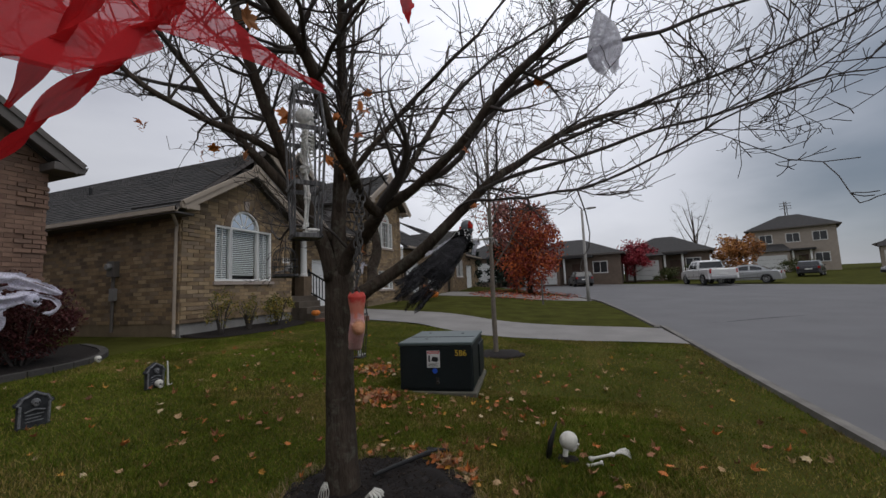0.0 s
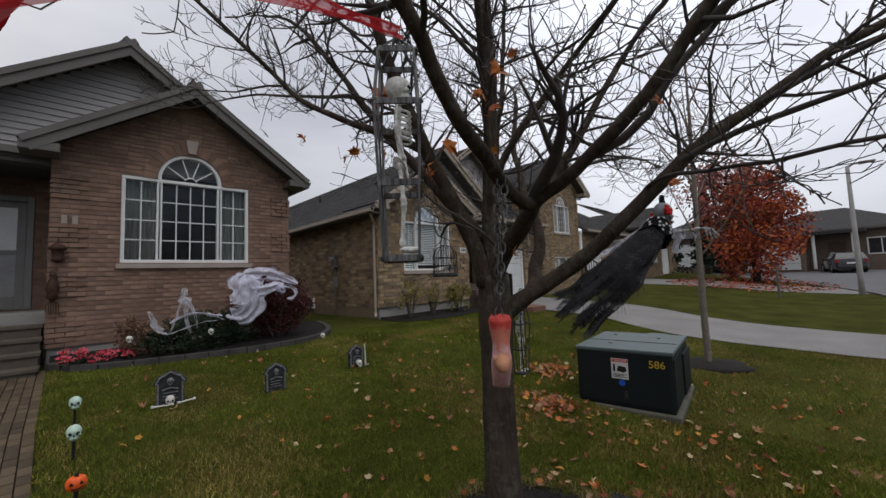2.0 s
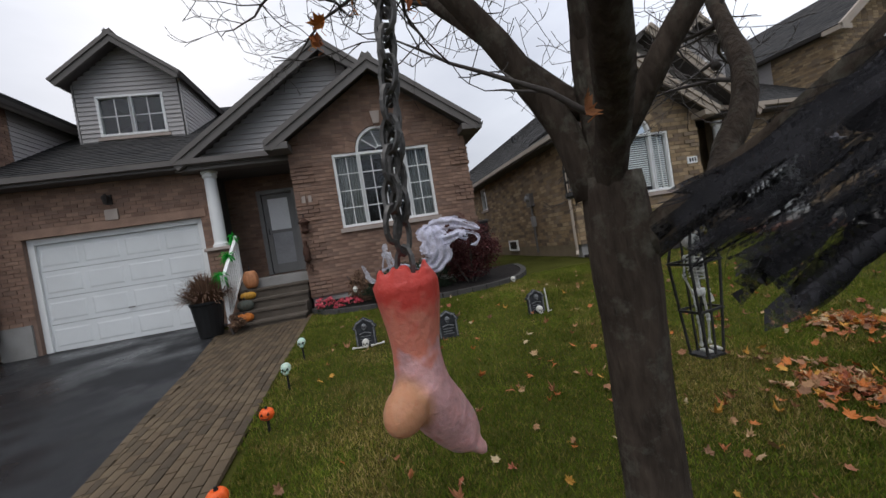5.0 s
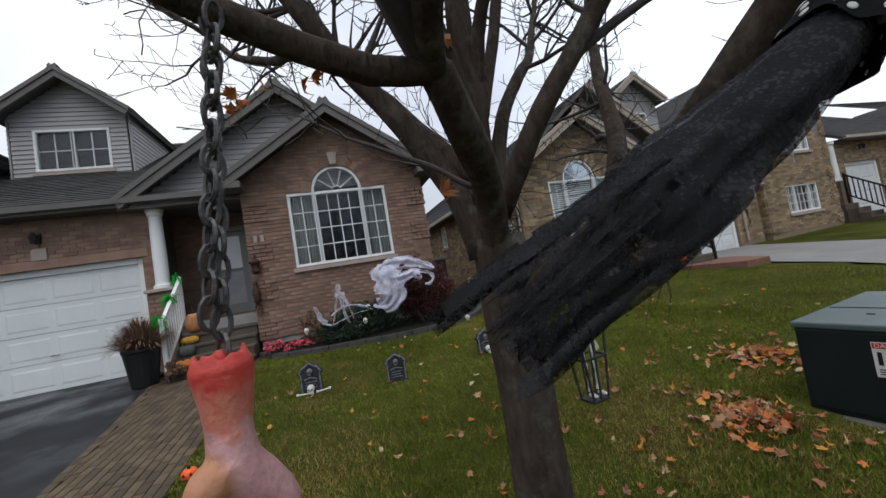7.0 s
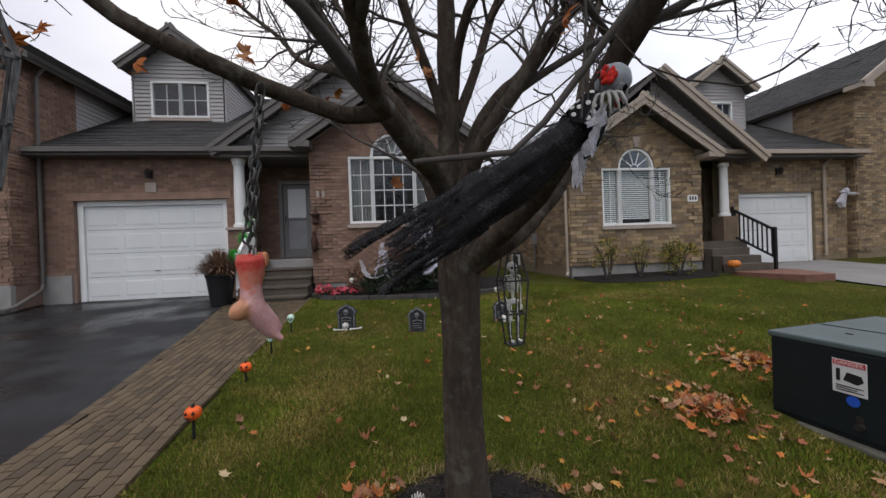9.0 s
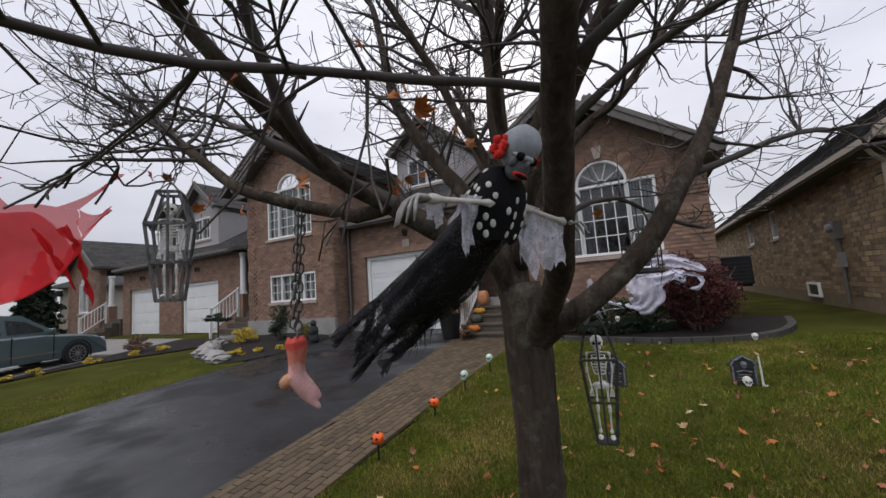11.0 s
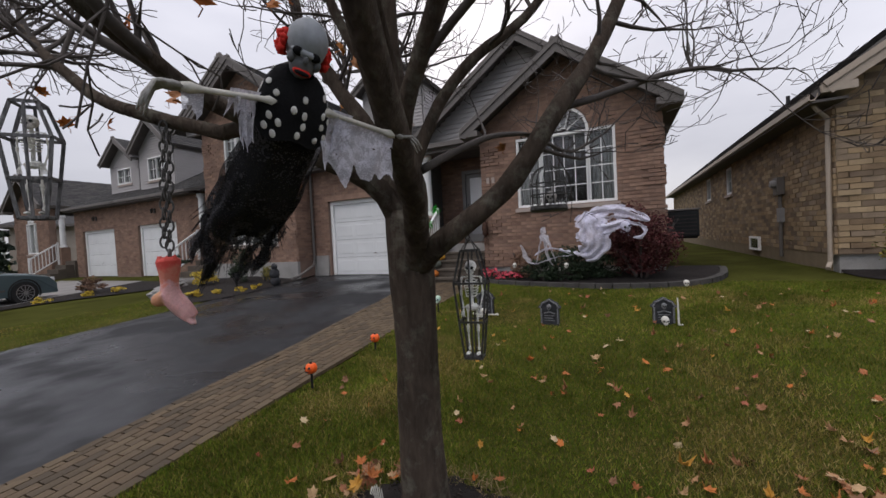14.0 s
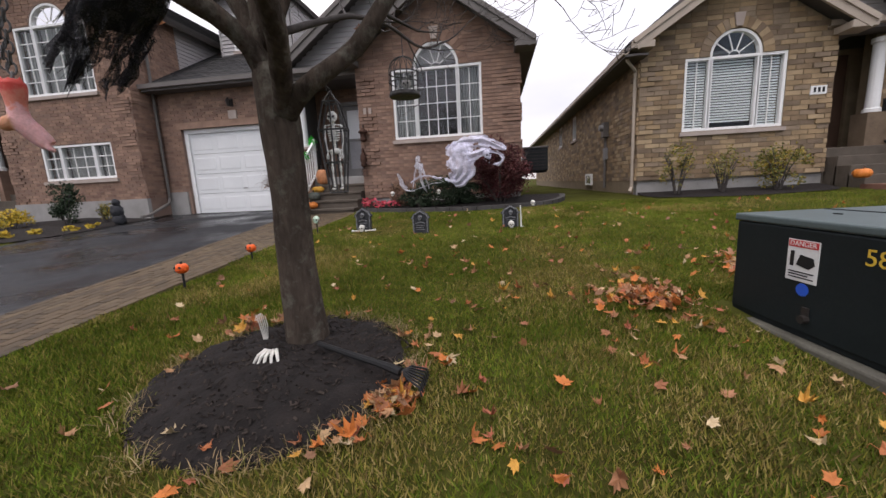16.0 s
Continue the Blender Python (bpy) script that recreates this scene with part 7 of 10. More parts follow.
rows = [[gown_point(j / NS, 2 * math.pi * i / NA) for i in range(NA)] for j in range(NS + 1)]
loft(q, rows, 4, lambda i, j: j / NS < gown_edge(i) and not (j / NS > 0.45 and noise.noise(Vector((i * 0.33, j * 0.5, 2))) > 0.5), True)
rows = [[gown_point(j / NS, 2 * math.pi * i / 24, -0.012) for i in range(24)] for j in range(int(NS * 0.62))]
loft(q, rows, 3, None, True)


def capelet(s, a, out=0.0):
    """Round shoulder cape over the top of the gown, with a wavy hem."""
    r = float(np.interp(s, [0, 0.12, 0.35, 0.7, 1.0], [0.024, 0.048, 0.064, 0.074, 0.080])) + out
    r *= 1 + 0.05 * s * math.sin(6 * a) + 0.04 * noise.noise(Vector((math.cos(a), math.sin(a), s * 2)))
    drop = 0.105 * s + 0.010 * s * math.sin(5 * a + 1)
    return neck + Vector((0.006, 0.012, 0.032)) + (axis_ * 0.75 + Vector((0, 0, -0.45))).normalized() * drop + side * (r * math.cos(a)) + fore * (0.80 * r * math.sin(a))


loft(q, [[capelet(j / 14, 2 * math.pi * i / 48) for i in range(48)] for j in range(15)], 3, None, True)
for ring, count in ((0.26, 8), (0.46, 11), (0.66, 12), (0.86, 13)):
    for i in range(count):
        a = 2 * math.pi * (i + 0.5 * (count % 2) + 0.25 * math.sin(i * 2.1)) / count
        c = capelet(ring + 0.03 * math.sin(i * 1.7), a, 0.0012)
        nrm = (capelet(ring, a + 0.1) - capelet(ring, a - 0.1)).cross(capelet(ring + 0.1, a) - capelet(ring - 0.1, a)).normalized()
        if nrm.dot(c - (neck + axis_ * 0.05)) < 0:
            nrm = -nrm
        q.ball((0, 0, 0), (0.0062, 0.0078 + 0.001 * math.sin(i), 0.0012), 10, 5, 2, Matrix.Translation(c) @ nrm.to_track_quat("Z", "Y").to_matrix().to_4x4())
rnd = random.Random(5)
for i in range(9):
    a = 2 * math.pi * i / 9
    s0 = rnd.uniform(0.42, 0.72)
    p = gown_point(s0, a)
    e = axis_ * (span * (1.0 - s0) * rnd.uniform(0.8, 1.25)) + Vector((rnd.uniform(-0.05, 0.02), rnd.uniform(-0.05, 0.02), rnd.uniform(-0.05, 0.03)))
    w = (side * -math.sin(a) + fore * math.cos(a)) * rnd.uniform(0.03, 0.06)
    ragged(q, p - w * 0.5, w, e, 6, 20, 0.022, 0.5, 4, i * 1.3, 0.35)
for i in range(220):
    a, s0 = rnd.uniform(0, 6.2832), rnd.uniform(0.5, 0.95)
    p = gown_point(s0, a)
    d = (axis_ * rnd.uniform(0.4, 1.0) + (p - (neck + axis_ * (s0 * span))).normalized() * rnd.uniform(0.1, 0.7) + Vector((0, 0, -0.35 * rnd.random()))).normalized() * rnd.uniform(0.03, 0.10)
    e = d.cross(Vector((0.3, 0.5, 0.8))).normalized()
    m_ = p + d * 0.5 + e * rnd.gauss(0, 0.006)
    w = e.cross(d).normalized() * rnd.uniform(0.0008, 0.003)
    q.add([p - w, p + w, m_ + w * 0.7, p + d, m_ - w * 0.7], [(0, 1, 2, 4), (4, 2, 3)], 4)
for s, hand in ((-1, (-0.250, 2.945, 1.492)), (1, (0.175, 2.80, 1.502))):
    hand = Vector(hand)
    sh = neck + Vector((0.0, 0.0, -0.022)) + (hand - neck).normalized() * 0.04
    bone(q, sh, hand, 0.0075, 5)
    d = (hand - sh).normalized()
    across = d.cross(Vector((0, 0, 1))).normalized()
    q.ball((0, 0, 0), (0.020, 0.016, 0.008), 10, 7, 8, Matrix.Translation(hand + d * 0.014) @ d.to_track_quat("X", "Z").to_matrix().to_4x4(), 0.2)
    for k in range(5):
        knuckle = hand + d * 0.026 + across * (0.0075 * (k - 2))
        reach = 0.030 + 0.006 * (2 - abs(k - 2))
        f = d * (reach * (0.55 if s > 0 else 0.95)) + across * (0.006 * (k - 2)) + Vector((0, 0, -0.022 if s > 0 else -0.008))
        q.tube([hand + d * 0.005, knuckle, knuckle + f * 0.55 + Vector((0, 0, 0.008)), knuckle + f + Vector((0, 0, 0.002)), knuckle + f * 1.45 + Vector((0, 0, -0.014))], [0.0045, 0.0042, 0.0032, 0.0034, 0.0014], 6, 8)
    # ruffle at the shoulder and shreds at the wrist
    ragged(q, sh + d * 0.045, d * 0.035, Vector((-0.02 * s, -0.03, -0.11)), 8, 16, 0.018, 0.9, 6, 2.0 + s, 0.5)
    ragged(q, sh + d * 0.035 + Vector((0, 0, 0.012)), d * 0.05, Vector((0.01, -0.02, -0.05)), 8, 10, 0.020, 0.7, 6, 7.0 + s, 0.8)
    ragged(q, hand - d * 0.035, d * 0.035, Vector((0.0, -0.01, -0.055)), 4, 8, 0.010, 0.9, 6, 5.0 + s, 0.7)
ragged(q, Vector((-0.05, 2.875, 1.502)), Vector((-0.19, 0.065, -0.008)), Vector((-0.01, 0.0, -0.125)), 60, 44, 0.010, 0.22, 6, 4.0, 0.92)
ragged(q, Vector((-0.085, 2.86, 1.535)), Vector((-0.035, 0.01, -0.03)), axis_ * 0.26 + Vector((-0.03, 0, 0.012)), 12, 40, 0.012, 0.5, 6, 9.0, 0.7)
single("clown_doll", q, [m_clown_skin, m_hair, m_dot, m_black_doll, m_black_cloth, m_bone, m_white_cloth, m_clown_shade, m_bone_grey], "hanging clown doll in ragged black gown with white dots", "halloween doll", smooth=True)

# red caped figure hung near the driveway
q = MB()
body = Vector((0.36, -0.03, 1.42))


def cape_point(u, v):
    """u: from the neck to the free edge; v: lower to upper hem."""
    y = 0.08 + 0.86 * u
    lo = float(np.interp(u, [0, 0.1, 0.3, 0.6, 0.85, 1], [1.28, 1.33, 1.39, 1.445, 1.51, 1.64]))
    hi = float(np.interp(u, [0, 0.05, 0.15, 0.4, 0.7, 0.9, 1], [1.42, 1.53, 1.70, 1.90, 1.88, 1.84, 1.82]))
    x = 0.30 - 0.26 * u
    bulge = -0.10 * math.sin(math.pi * min(1, v)) * math.sin(math.pi * min(1.0, u * 0.9 + 0.05))
    fold = 0.012 * math.sin(v * 14 + u * 5) * (1.2 - u) + 0.015 * noise.noise(Vector((u * 4, v * 4, 2)))
    z = lo + (hi - lo) * v
    y += 0.10 * (v - 0.5) * smooth01(u * 3 - 2) * -0.4 - 0.05 * math.sin(math.pi * v) * smooth01(u * 4 - 3)
    return Vector((x + bulge + fold, y, z + fold * 0.4))


NU, NV = 40, 26
loft(q, [[cape_point(i / NU, j / NV) for i in range(NU + 1)] for j in range(NV + 1)], 0)
# doubled where it is gathered towards the neck
loft(q, [[cape_point(i / NU, (0.92 - 0.80 * smooth01((i / NU - 0.62) / 0.38)) * j / NV) + Vector((-0.005, 0.0, -0.004 * (j == 0))) for i in range(NU + 1)] for j in range(NV + 1)], 0)
# corners drawn out to the tips that are tied to twigs
for u, v, tip, w in ((0.40, 1.0, (0.225, 0.42, 2.10), 0.08), (0.95, 1.0, (-0.04, 1.12, 1.96), 0.08), (1.0, 0.55, (0.074, 1.335, 1.747), 0.22)):
    tip = Vector(tip)
    rows = []
    for j in range(13):
        f = j / 12
        row = []
        for i in range(7):
            g = (i / 6 - 0.5)
            if v == 1.0:
                b = cape_point(min(1, u + g * w * 2 / 0.8), 1.0)
            else:
                b = cape_point(1.0, min(1.0, max(0.0, v + g * w * 4)))
            wid = (1 - f) ** (2.2 if v == 1.0 else 1.7) + 0.06 + ((0.35 if v == 1.0 else 0.10) if f > 0.9 else 0)
            c = cape_point(u, v).lerp(tip, f)
            row.append(c + (b - cape_point(u, v)) * wid + Vector((0.006 * math.sin(i * 2.0), 0, -0.01 * math.sin(math.pi * f))))
        rows.append(row)
    loft(q, rows, 0)


def twist(a, b, w, turns, n, seed):
    """A twisted strip of cloth between two places."""
    a, b = Vector(a), Vector(b)
    t = (b - a).normalized()
    s1 = t.orthogonal().normalized()
    s2 = t.cross(s1)
    rows = []
    for j in range(n + 1):
        f = j / n
        c = a.lerp(b, f) + s1 * (0.006 * noise.noise(Vector((f * 4, seed, 0)))) + s2 * (0.006 * noise.noise(Vector((f * 4, seed, 9))))
        ang = seed + turns * f * 6.283
        d = s1 * math.cos(ang) + s2 * math.sin(ang)
        e = s2 * math.cos(ang) - s1 * math.sin(ang)
        v = w * (1 - 0.75 * smooth01((f - 0.75) / 0.25))
        rows.append([c + d * (v * (k / 6 - 0.5)) + e * (v * 0.22 * math.sin(k * 1.9 + f * 6)) for k in range(7)])
    loft(q, rows, 3)


twist((0.10, 0.955, 1.73), (0.045, 0.935, 1.66), 0.040, 0.2, 10, 1.0)
twist((0.048, 0.938, 1.665), (-0.06, 0.80, 1.395), 0.030, 1.3, 36, 1.0)
twist((0.16, 0.86, 1.73), (0.0, 0.80, 1.47), 0.030, 1.2, 36, 2.5)
# the long train
rows = []
for j in range(31):
    f = j / 30
    c = Vector((0.295, 0.09, 1.40)).lerp(Vector((0.56, -0.20, 0.55)), f) + Vector((-0.05, 0.05, 0)) * math.sin(math.pi * f)
    w = 0.10 + 0.05 * math.sin(math.pi * f) - 0.045 * f
    rows.append([c + Vector((0.055, -0.03, 0)).normalized() * (w * (k / 10 - 0.5)) + Vector((0.3, 0.9, 0)) * (0.022 * math.sin(k * 1.25 + f * 3) * (0.6 + f)) + Vector((0, 0, -0.05 * f * (1 - k / 10))) for k in range(11)])
loft(q, rows, 3)
# black doll under the cape
q.ball(body + Vector((0.0, 0.0, 0.07)), (0.034, 0.034, 0.045), 14, 9, 1, None, 0.2)
for k in range(22):
    d = Vector((math.sin(k * 2.4) * 0.03, math.cos(k * 1.7) * 0.03, 0.10 - 0.003 * k))
    q.ball(body + d, (0.022, 0.022, 0.014), 7, 5, 2, None, 0.8, k)
rows = []
for j in range(21):
    s = j / 20
    r = 0.03 + 0.028 * math.sin(math.pi * min(1, s * 1.1)) - 0.022 * s
    rows.append([body + Vector((0.02 + r * math.cos(a) * (1 + 0.15 * math.sin(6 * a)), r * math.sin(a), 0.03 - 0.36 * s)) for a in [2 * math.pi * k / 20 for k in range(20)]])
loft(q, rows[::-1], 1, lambda i, j: j > 5 or noise.noise(Vector((i * 0.8, 1, 1))) < 0.1 * (j - 2), True)
q.tube([body + Vector((0.02, 0, 0.03)), body + Vector((0.08, -0.02, 0.10)), body + Vector((0.05, -0.01, 0.24)), body + Vector((0.03, 0.0, 0.34))], [0.02, 0.015, 0.01, 0.004], 7, 1)
for k in range(5):
    q.tube([body + Vector((-0.02, 0.05, 0.06)), body + Vector((-0.03 + 0.012 * k, 0.085, 0.045)), body + Vector((-0.03 + 0.015 * k, 0.10, 0.005))], 0.005, 5, 2)
q.tube([body + Vector((0, 0, 0.1)), body + Vector((-0.1, 0.2, 0.75))], 0.003, 4, 1)
single("caped_doll", q, [m_red_cloth, m_black_doll, m_bone, m_red_dense], "hanging black doll in a torn sheer red cape", "halloween doll", smooth=True)

# scrap of the same cloth knotted round a twig
q = MB()
twist((0.353, 1.248, 1.848), (0.348, 1.262, 1.800), 0.030, 0.4, 8, 3.0)
twist((0.353, 1.248, 1.848), (0.372, 1.236, 1.872), 0.020, 0.4, 8, 5.0)
q.tube([Vector((0.353, 1.248, 1.848)), Vector((0.30, 1.30, 2.02)), Vector((0.20, 1.38, 2.15)), Vector((-0.14, 1.36, 2.10))], 0.0022, 5, 1)
single("cloth_scrap", q, [m_red_cloth, m_twig, m_bone, m_red_dense], "small scrap of red cloth knotted to a twig", "cloth scrap", smooth=True)

# little white ghost in the bough above the street
q = MB()
T = Matrix.Translation((0.84, 2.35, 2.42))
rows = []
for j in range(27):
    s = j / 26
    r = 0.006 + 0.05 * math.sin(min(1, s * 2.6) * math.pi / 2) * (1 - 0.75 * smooth01((s - 0.45) / 0.55))
    c = Vector((0.05 * s * s + 0.015 * math.sin(s * 7), -0.03 * s + 0.012 * math.sin(s * 5), 0.05 - 0.40 * s))
    rows.append([T @ (c + Vector((r * 1.2 * math.cos(a), r * 0.7 * math.sin(a), 0)) * (1 + smooth01(s * 3 - 0.8) * (0.28 * math.sin(5 * a + 4 * s) + 0.2 * noise.noise(Vector((math.cos(a), math.sin(a), s * 3)))))) for a in [2 * math.pi * k / 36 for k in range(36)]])
loft(q, rows[::-1], 0, lambda i, j: j / 26 > 0.32 * (0.5 + noise.noise(Vector((i * 0.5, 3, 0)))), True)
q.tube([T @ Vector((0, 0, 0.05)), T @ Vector((-0.02, 0.03, 0.22))], 0.002, 4, 0)
single("ghost_doll", q, [m_white_cloth], "small white cloth ghost hanging from a twig", "halloween doll", smooth=True)

# tombstones
def tombstone(x, y, w, h, turn, extra):
    t = thing("tombstone", "grey foam tombstone with carved arch stuck in grass", "tombstone", "tombstones on the lawn")
    q = MB()
    half = [(w / 2, -0.06), (w / 2, h * 0.60), (w * 0.60, h * 0.63), (w * 0.60, h * 0.70), (w * 0.50, h * 0.74), (w * 0.44, h * 0.84), (w * 0.30, h * 0.88), (w * 0.14, h * 0.95)]
    q.prism([(-u, v) for u, v in half[:1]] + half + [(0, h)] + [(-u, v) for u, v in reversed(half[1:])], -0.022, 0.022, lambda u, v, d: (d, u, v))
    part("slab", q, m_stone, t, bevel=0.005)
    q = MB()
    rim = [(w * 0.44, 0.02), (w * 0.44, h * 0.62), (w * 0.52, h * 0.66), (w * 0.44, h * 0.72), (w * 0.38, h * 0.81), (w * 0.24, h * 0.85), (w * 0.10, h * 0.91), (0, h * 0.96)]
    q.tube([(0.024, u, v) for u, v in rim] + [(0.024, -u, v) for u, v in reversed(rim[:-1])], 0.010, 5)
    part("moulding", q, m_stone_worn, t)
    q = MB()
    skull(q, (0.03, 0, h * 0.68), w * 0.16, 0, 1)
    q.tube([(0.026, -w * 0.3, h * 0.44), (0.03, 0, h * 0.5), (0.026, w * 0.3, h * 0.44)], 0.008, 5)
    for k in range(3):
        q.span((0.022, -w * 0.28, h * (0.34 - 0.09 * k)), (0.026, w * (0.28 - 0.08 * (k % 2)), h * (0.37 - 0.09 * k)))
    part("relief", q, [m_stone_worn, m_stake], t, "worn grey relief")
    if extra:
        q = MB()
        skull(q, (0.075, 0.0, 0.055), 0.05, 0, 1)
        part("skull", q, [m_bone, m_stake], t, "small white plastic skull")
    if extra == "arm":
        q = MB()
        bone(q, (0.09, -0.16, 0.02), (0.10, 0.03, 0.015), 0.011)
        bone(q, (0.10, 0.06, 0.02), (0.07, 0.22, 0.03), 0.011)
        part("bone", q, m_bone, t, "white plastic bones")
    if extra == "stake":
        q = MB()
        q.tube([(0.05, w * 0.62, -0.04), (0.045, w * 0.62, 0.15), (0.04, w * 0.60, h * 0.98)], [0.012, 0.010, 0.008], 6)
        q.tube([(0.05, w * 0.62, 0.02), (0.07, w * 0.7, 0.01), (0.075, w * 0.78, 0.02)], 0.007, 5)
        part("bone", q, m_bone, t, "white plastic bone stake")
    t.matrix_basis = pose(x, y, lawn(x, y), 0, 0, turn)


tombstone(-4.42, 1.71, 0.24, 0.35, -8, "arm")
tombstone(-4.04, 2.65, 0.22, 0.32, -4, "")
tombstone(-4.30, 3.86, 0.22, 0.31, 6, "stake")


def path_light(kind, x, y, z):
    g = lawn(x, y)
    if kind == "pumpkin":
        t = thing("pumpkin_light", "small orange pumpkin light on a black stake", "path light", "path lights", loc=(x, y, g))
        q = MB()
        ribbed(q, (x, y, z), 0.052, 0.047, 8)
        part("shade", q, m_pumpkin, t, "orange plastic pumpkin", smooth=True)
        q = MB()
        for s in (-1, 1):
            q.prism([(y + s * 0.022 - 0.010, z + 0.006), (y + s * 0.022 + 0.010, z + 0.006), (y + s * 0.022, z + 0.024)], x + 0.04, x + 0.0545, lambda u, v, d: (d, u, v))
        q.prism([(y - 0.028, z - 0.012), (y - 0.012, z - 0.022), (y + 0.012, z - 0.022), (y + 0.028, z - 0.012), (y + 0.01, z - 0.016), (y - 0.01, z - 0.016)], x + 0.04, x + 0.0545, lambda u, v, d: (d, u, v))
        part("face", q, m_stake, t)
        q = MB()
        q.lathe([(0.012, 0.04), (0.008, 0.058)], 7, 0, Matrix.Translation((x, y, z)))
        part("stem", q, m_stake, t)
    else:
        t = thing("skull_light", "small pale skull light on a black stake", "path light", "path lights", loc=(x, y, g))
        q = MB()
        skull(q, (0, 0, 0), 0.055, 0, 1, Matrix.Translation((x, y, z)))
        part("shade", q, [m_skull_lamp, m_stake], t, "pale green plastic skull", smooth=True)
    q = MB()
    q.lathe([(0.004, g - 0.05), (0.010, g + 0.01), (0.010, z - 0.05), (0.016, z - 0.045), (0.016, z - 0.03)], 8, 0, Matrix.Translation((x, y, 0)))
    part("stake", q, m_stake, t)


path_light("pumpkin", -1.82, 1.015, 0.175)
path_light("pumpkin", -2.77, 1.0, 0.185)
path_light("skull", -3.55, 0.985, 0.285)
path_light("skull", -4.37, 0.99, 0.335)

# skeleton digging itself out beside the street
q = MB()
g = lawn(0.52, 3.7)
D = pose(0.52, 3.70, g, 0, 0, 50)
skull(q, (0, 0, 0), 0.075, 0, 1, D @ Matrix.Translation((0.0, 0, 0.13)))
q.tube([D @ Vector((-0.03, 0, 0.1)), D @ Vector((-0.05, 0, 0.03)), D @ Vector((-0.06, 0, -0.03))], 0.02, 6, 0)
bone(q, D @ Vector((0.02, -0.14, 0.0)), D @ Vector((0.10, -0.22, 0.035)), 0.012)
bone(q, (0.66, 3.68, g + 0.03), (0.84, 3.77, g + 0.045), 0.013)
for k in range(5):
    q.tube([(0.84, 3.77, g + 0.045), (0.89, 3.79 + 0.018 * (k - 2), g + 0.062), (0.925, 3.80 + 0.028 * (k - 2), g + 0.058), (0.955, 3.81 + 0.034 * (k - 2), g + 0.035)], [0.0075, 0.005, 0.006, 0.003], 6)
q.tube([(0.36, 3.66, g - 0.02), (0.385, 3.67, g + 0.12), (0.44, 3.70, g + 0.27)], [0.02, 0.022, 0.005], 6, 1)
q.ball((0.50, 3.66, g + 0.01), (0.085, 0.07, 0.03), 14, 8, 2, None, 0.5)
single("skeleton_doll", q, [m_bone, m_stake, m_soil], "plastic skeleton head and arm breaking through the lawn", "skeleton", smooth=True)

# bony claws and rake at the trunk
q = MB()
zb = 0.0
for k in range(5):
    u = k - 2
    q.tube([(-0.775, 2.44, -0.05), (-0.775 + 0.004 * u, 2.44 + 0.010 * u, 0.02), (-0.772 + 0.006 * u, 2.44 + 0.016 * u, 0.085), (-0.765, 2.435 + 0.012 * u, 0.14 + 0.006 * (2 - abs(u))), (-0.75, 2.425 + 0.008 * u, 0.115)], [0.0045, 0.0034, 0.003, 0.0028, 0.0016], 6)
single("skeleton_hand", q, [m_bone], "plastic skeleton hand sticking out of dark mulch", "skeleton hand", "skeleton claws")
q = MB()
for k in range(5):
    a = -0.6 + 0.3 * k
    q.tube([(-0.60, 2.58, 0.0), (-0.60 + 0.05 * math.cos(a), 2.60 + 0.05 * math.sin(a) + 0.01, 0.045), (-0.60 + 0.085 * math.cos(a), 2.61 + 0.085 * math.sin(a), 0.03), (-0.60 + 0.105 * math.cos(a), 2.61 + 0.11 * math.sin(a), 0.0)], [0.010, 0.009, 0.008, 0.006], 6)
single("skeleton_hand", q, [m_bone], "plastic skeleton hand clawing at dark mulch", "skeleton hand", "skeleton claws")
rk = thing("toy_rake", "black plastic rake lying across the mulch", "rake", loc=(-0.5, 3.1, 0.0))
q = MB()
q.tube([(-0.66, 2.80, 0.035), (-0.57, 2.98, 0.03), (-0.5, 3.16, 0.015), (-0.455, 3.26, 0.005)], [0.012, 0.014, 0.016, 0.02], 8)
part("handle", q, m_stake, rk)
for k in range(7):
    u = (k - 3) / 3
    q = MB()
    q.tube([(-0.455, 3.26, 0.008), (-0.44 + 0.05 * u, 3.30, 0.014), (-0.42 + 0.075 * u, 3.36, 0.0), (-0.415 + 0.08 * u, 3.37, -0.03)], 0.005, 5)
    part("tine", q, m_stake, rk)

# ---------------------------------------------------------------- planting and porch
m_maroon = surface("barberry_leaf", (0.075, 0.014, 0.016), 0.4, 6, 60, 0.7, 0, 0, "island", [(0.06, 0.012, 0.014), (0.095, 0.018, 0.02), (0.045, 0.012, 0.013), (0.08, 0.025, 0.02)])
m_juniper = surface("juniper_leaf", (0.018, 0.035, 0.016), 0.4, 6, 60, 0.7, 0, 0, "island", [(0.015, 0.03, 0.014), (0.024, 0.042, 0.018), (0.012, 0.024, 0.013), (0.03, 0.045, 0.02)])
m_pink = surface("pink_petal", (0.62, 0.06, 0.11), 0.25, 20, 80, 0.6, 0, 0, "island", [(0.6, 0.05, 0.09), (0.68, 0.1, 0.16), (0.55, 0.035, 0.07), (0.7, 0.16, 0.18)])
m_yellow_leaf = surface("yellow_green_leaf", (0.24, 0.19, 0.035), 0.4, 6, 60, 0.7, 0, 0, "island", [(0.24, 0.19, 0.03), (0.14, 0.14, 0.035), (0.3, 0.2, 0.03), (0.1, 0.11, 0.03)])
m_yellow_flower = surface("yellow_flower", (0.55, 0.38, 0.03), 0.3, 10, 60, 0.7, 0, 0, "island", [(0.55, 0.36, 0.03), (0.45, 0.34, 0.05), (0.3, 0.26, 0.05), (0.6, 0.42, 0.04)])
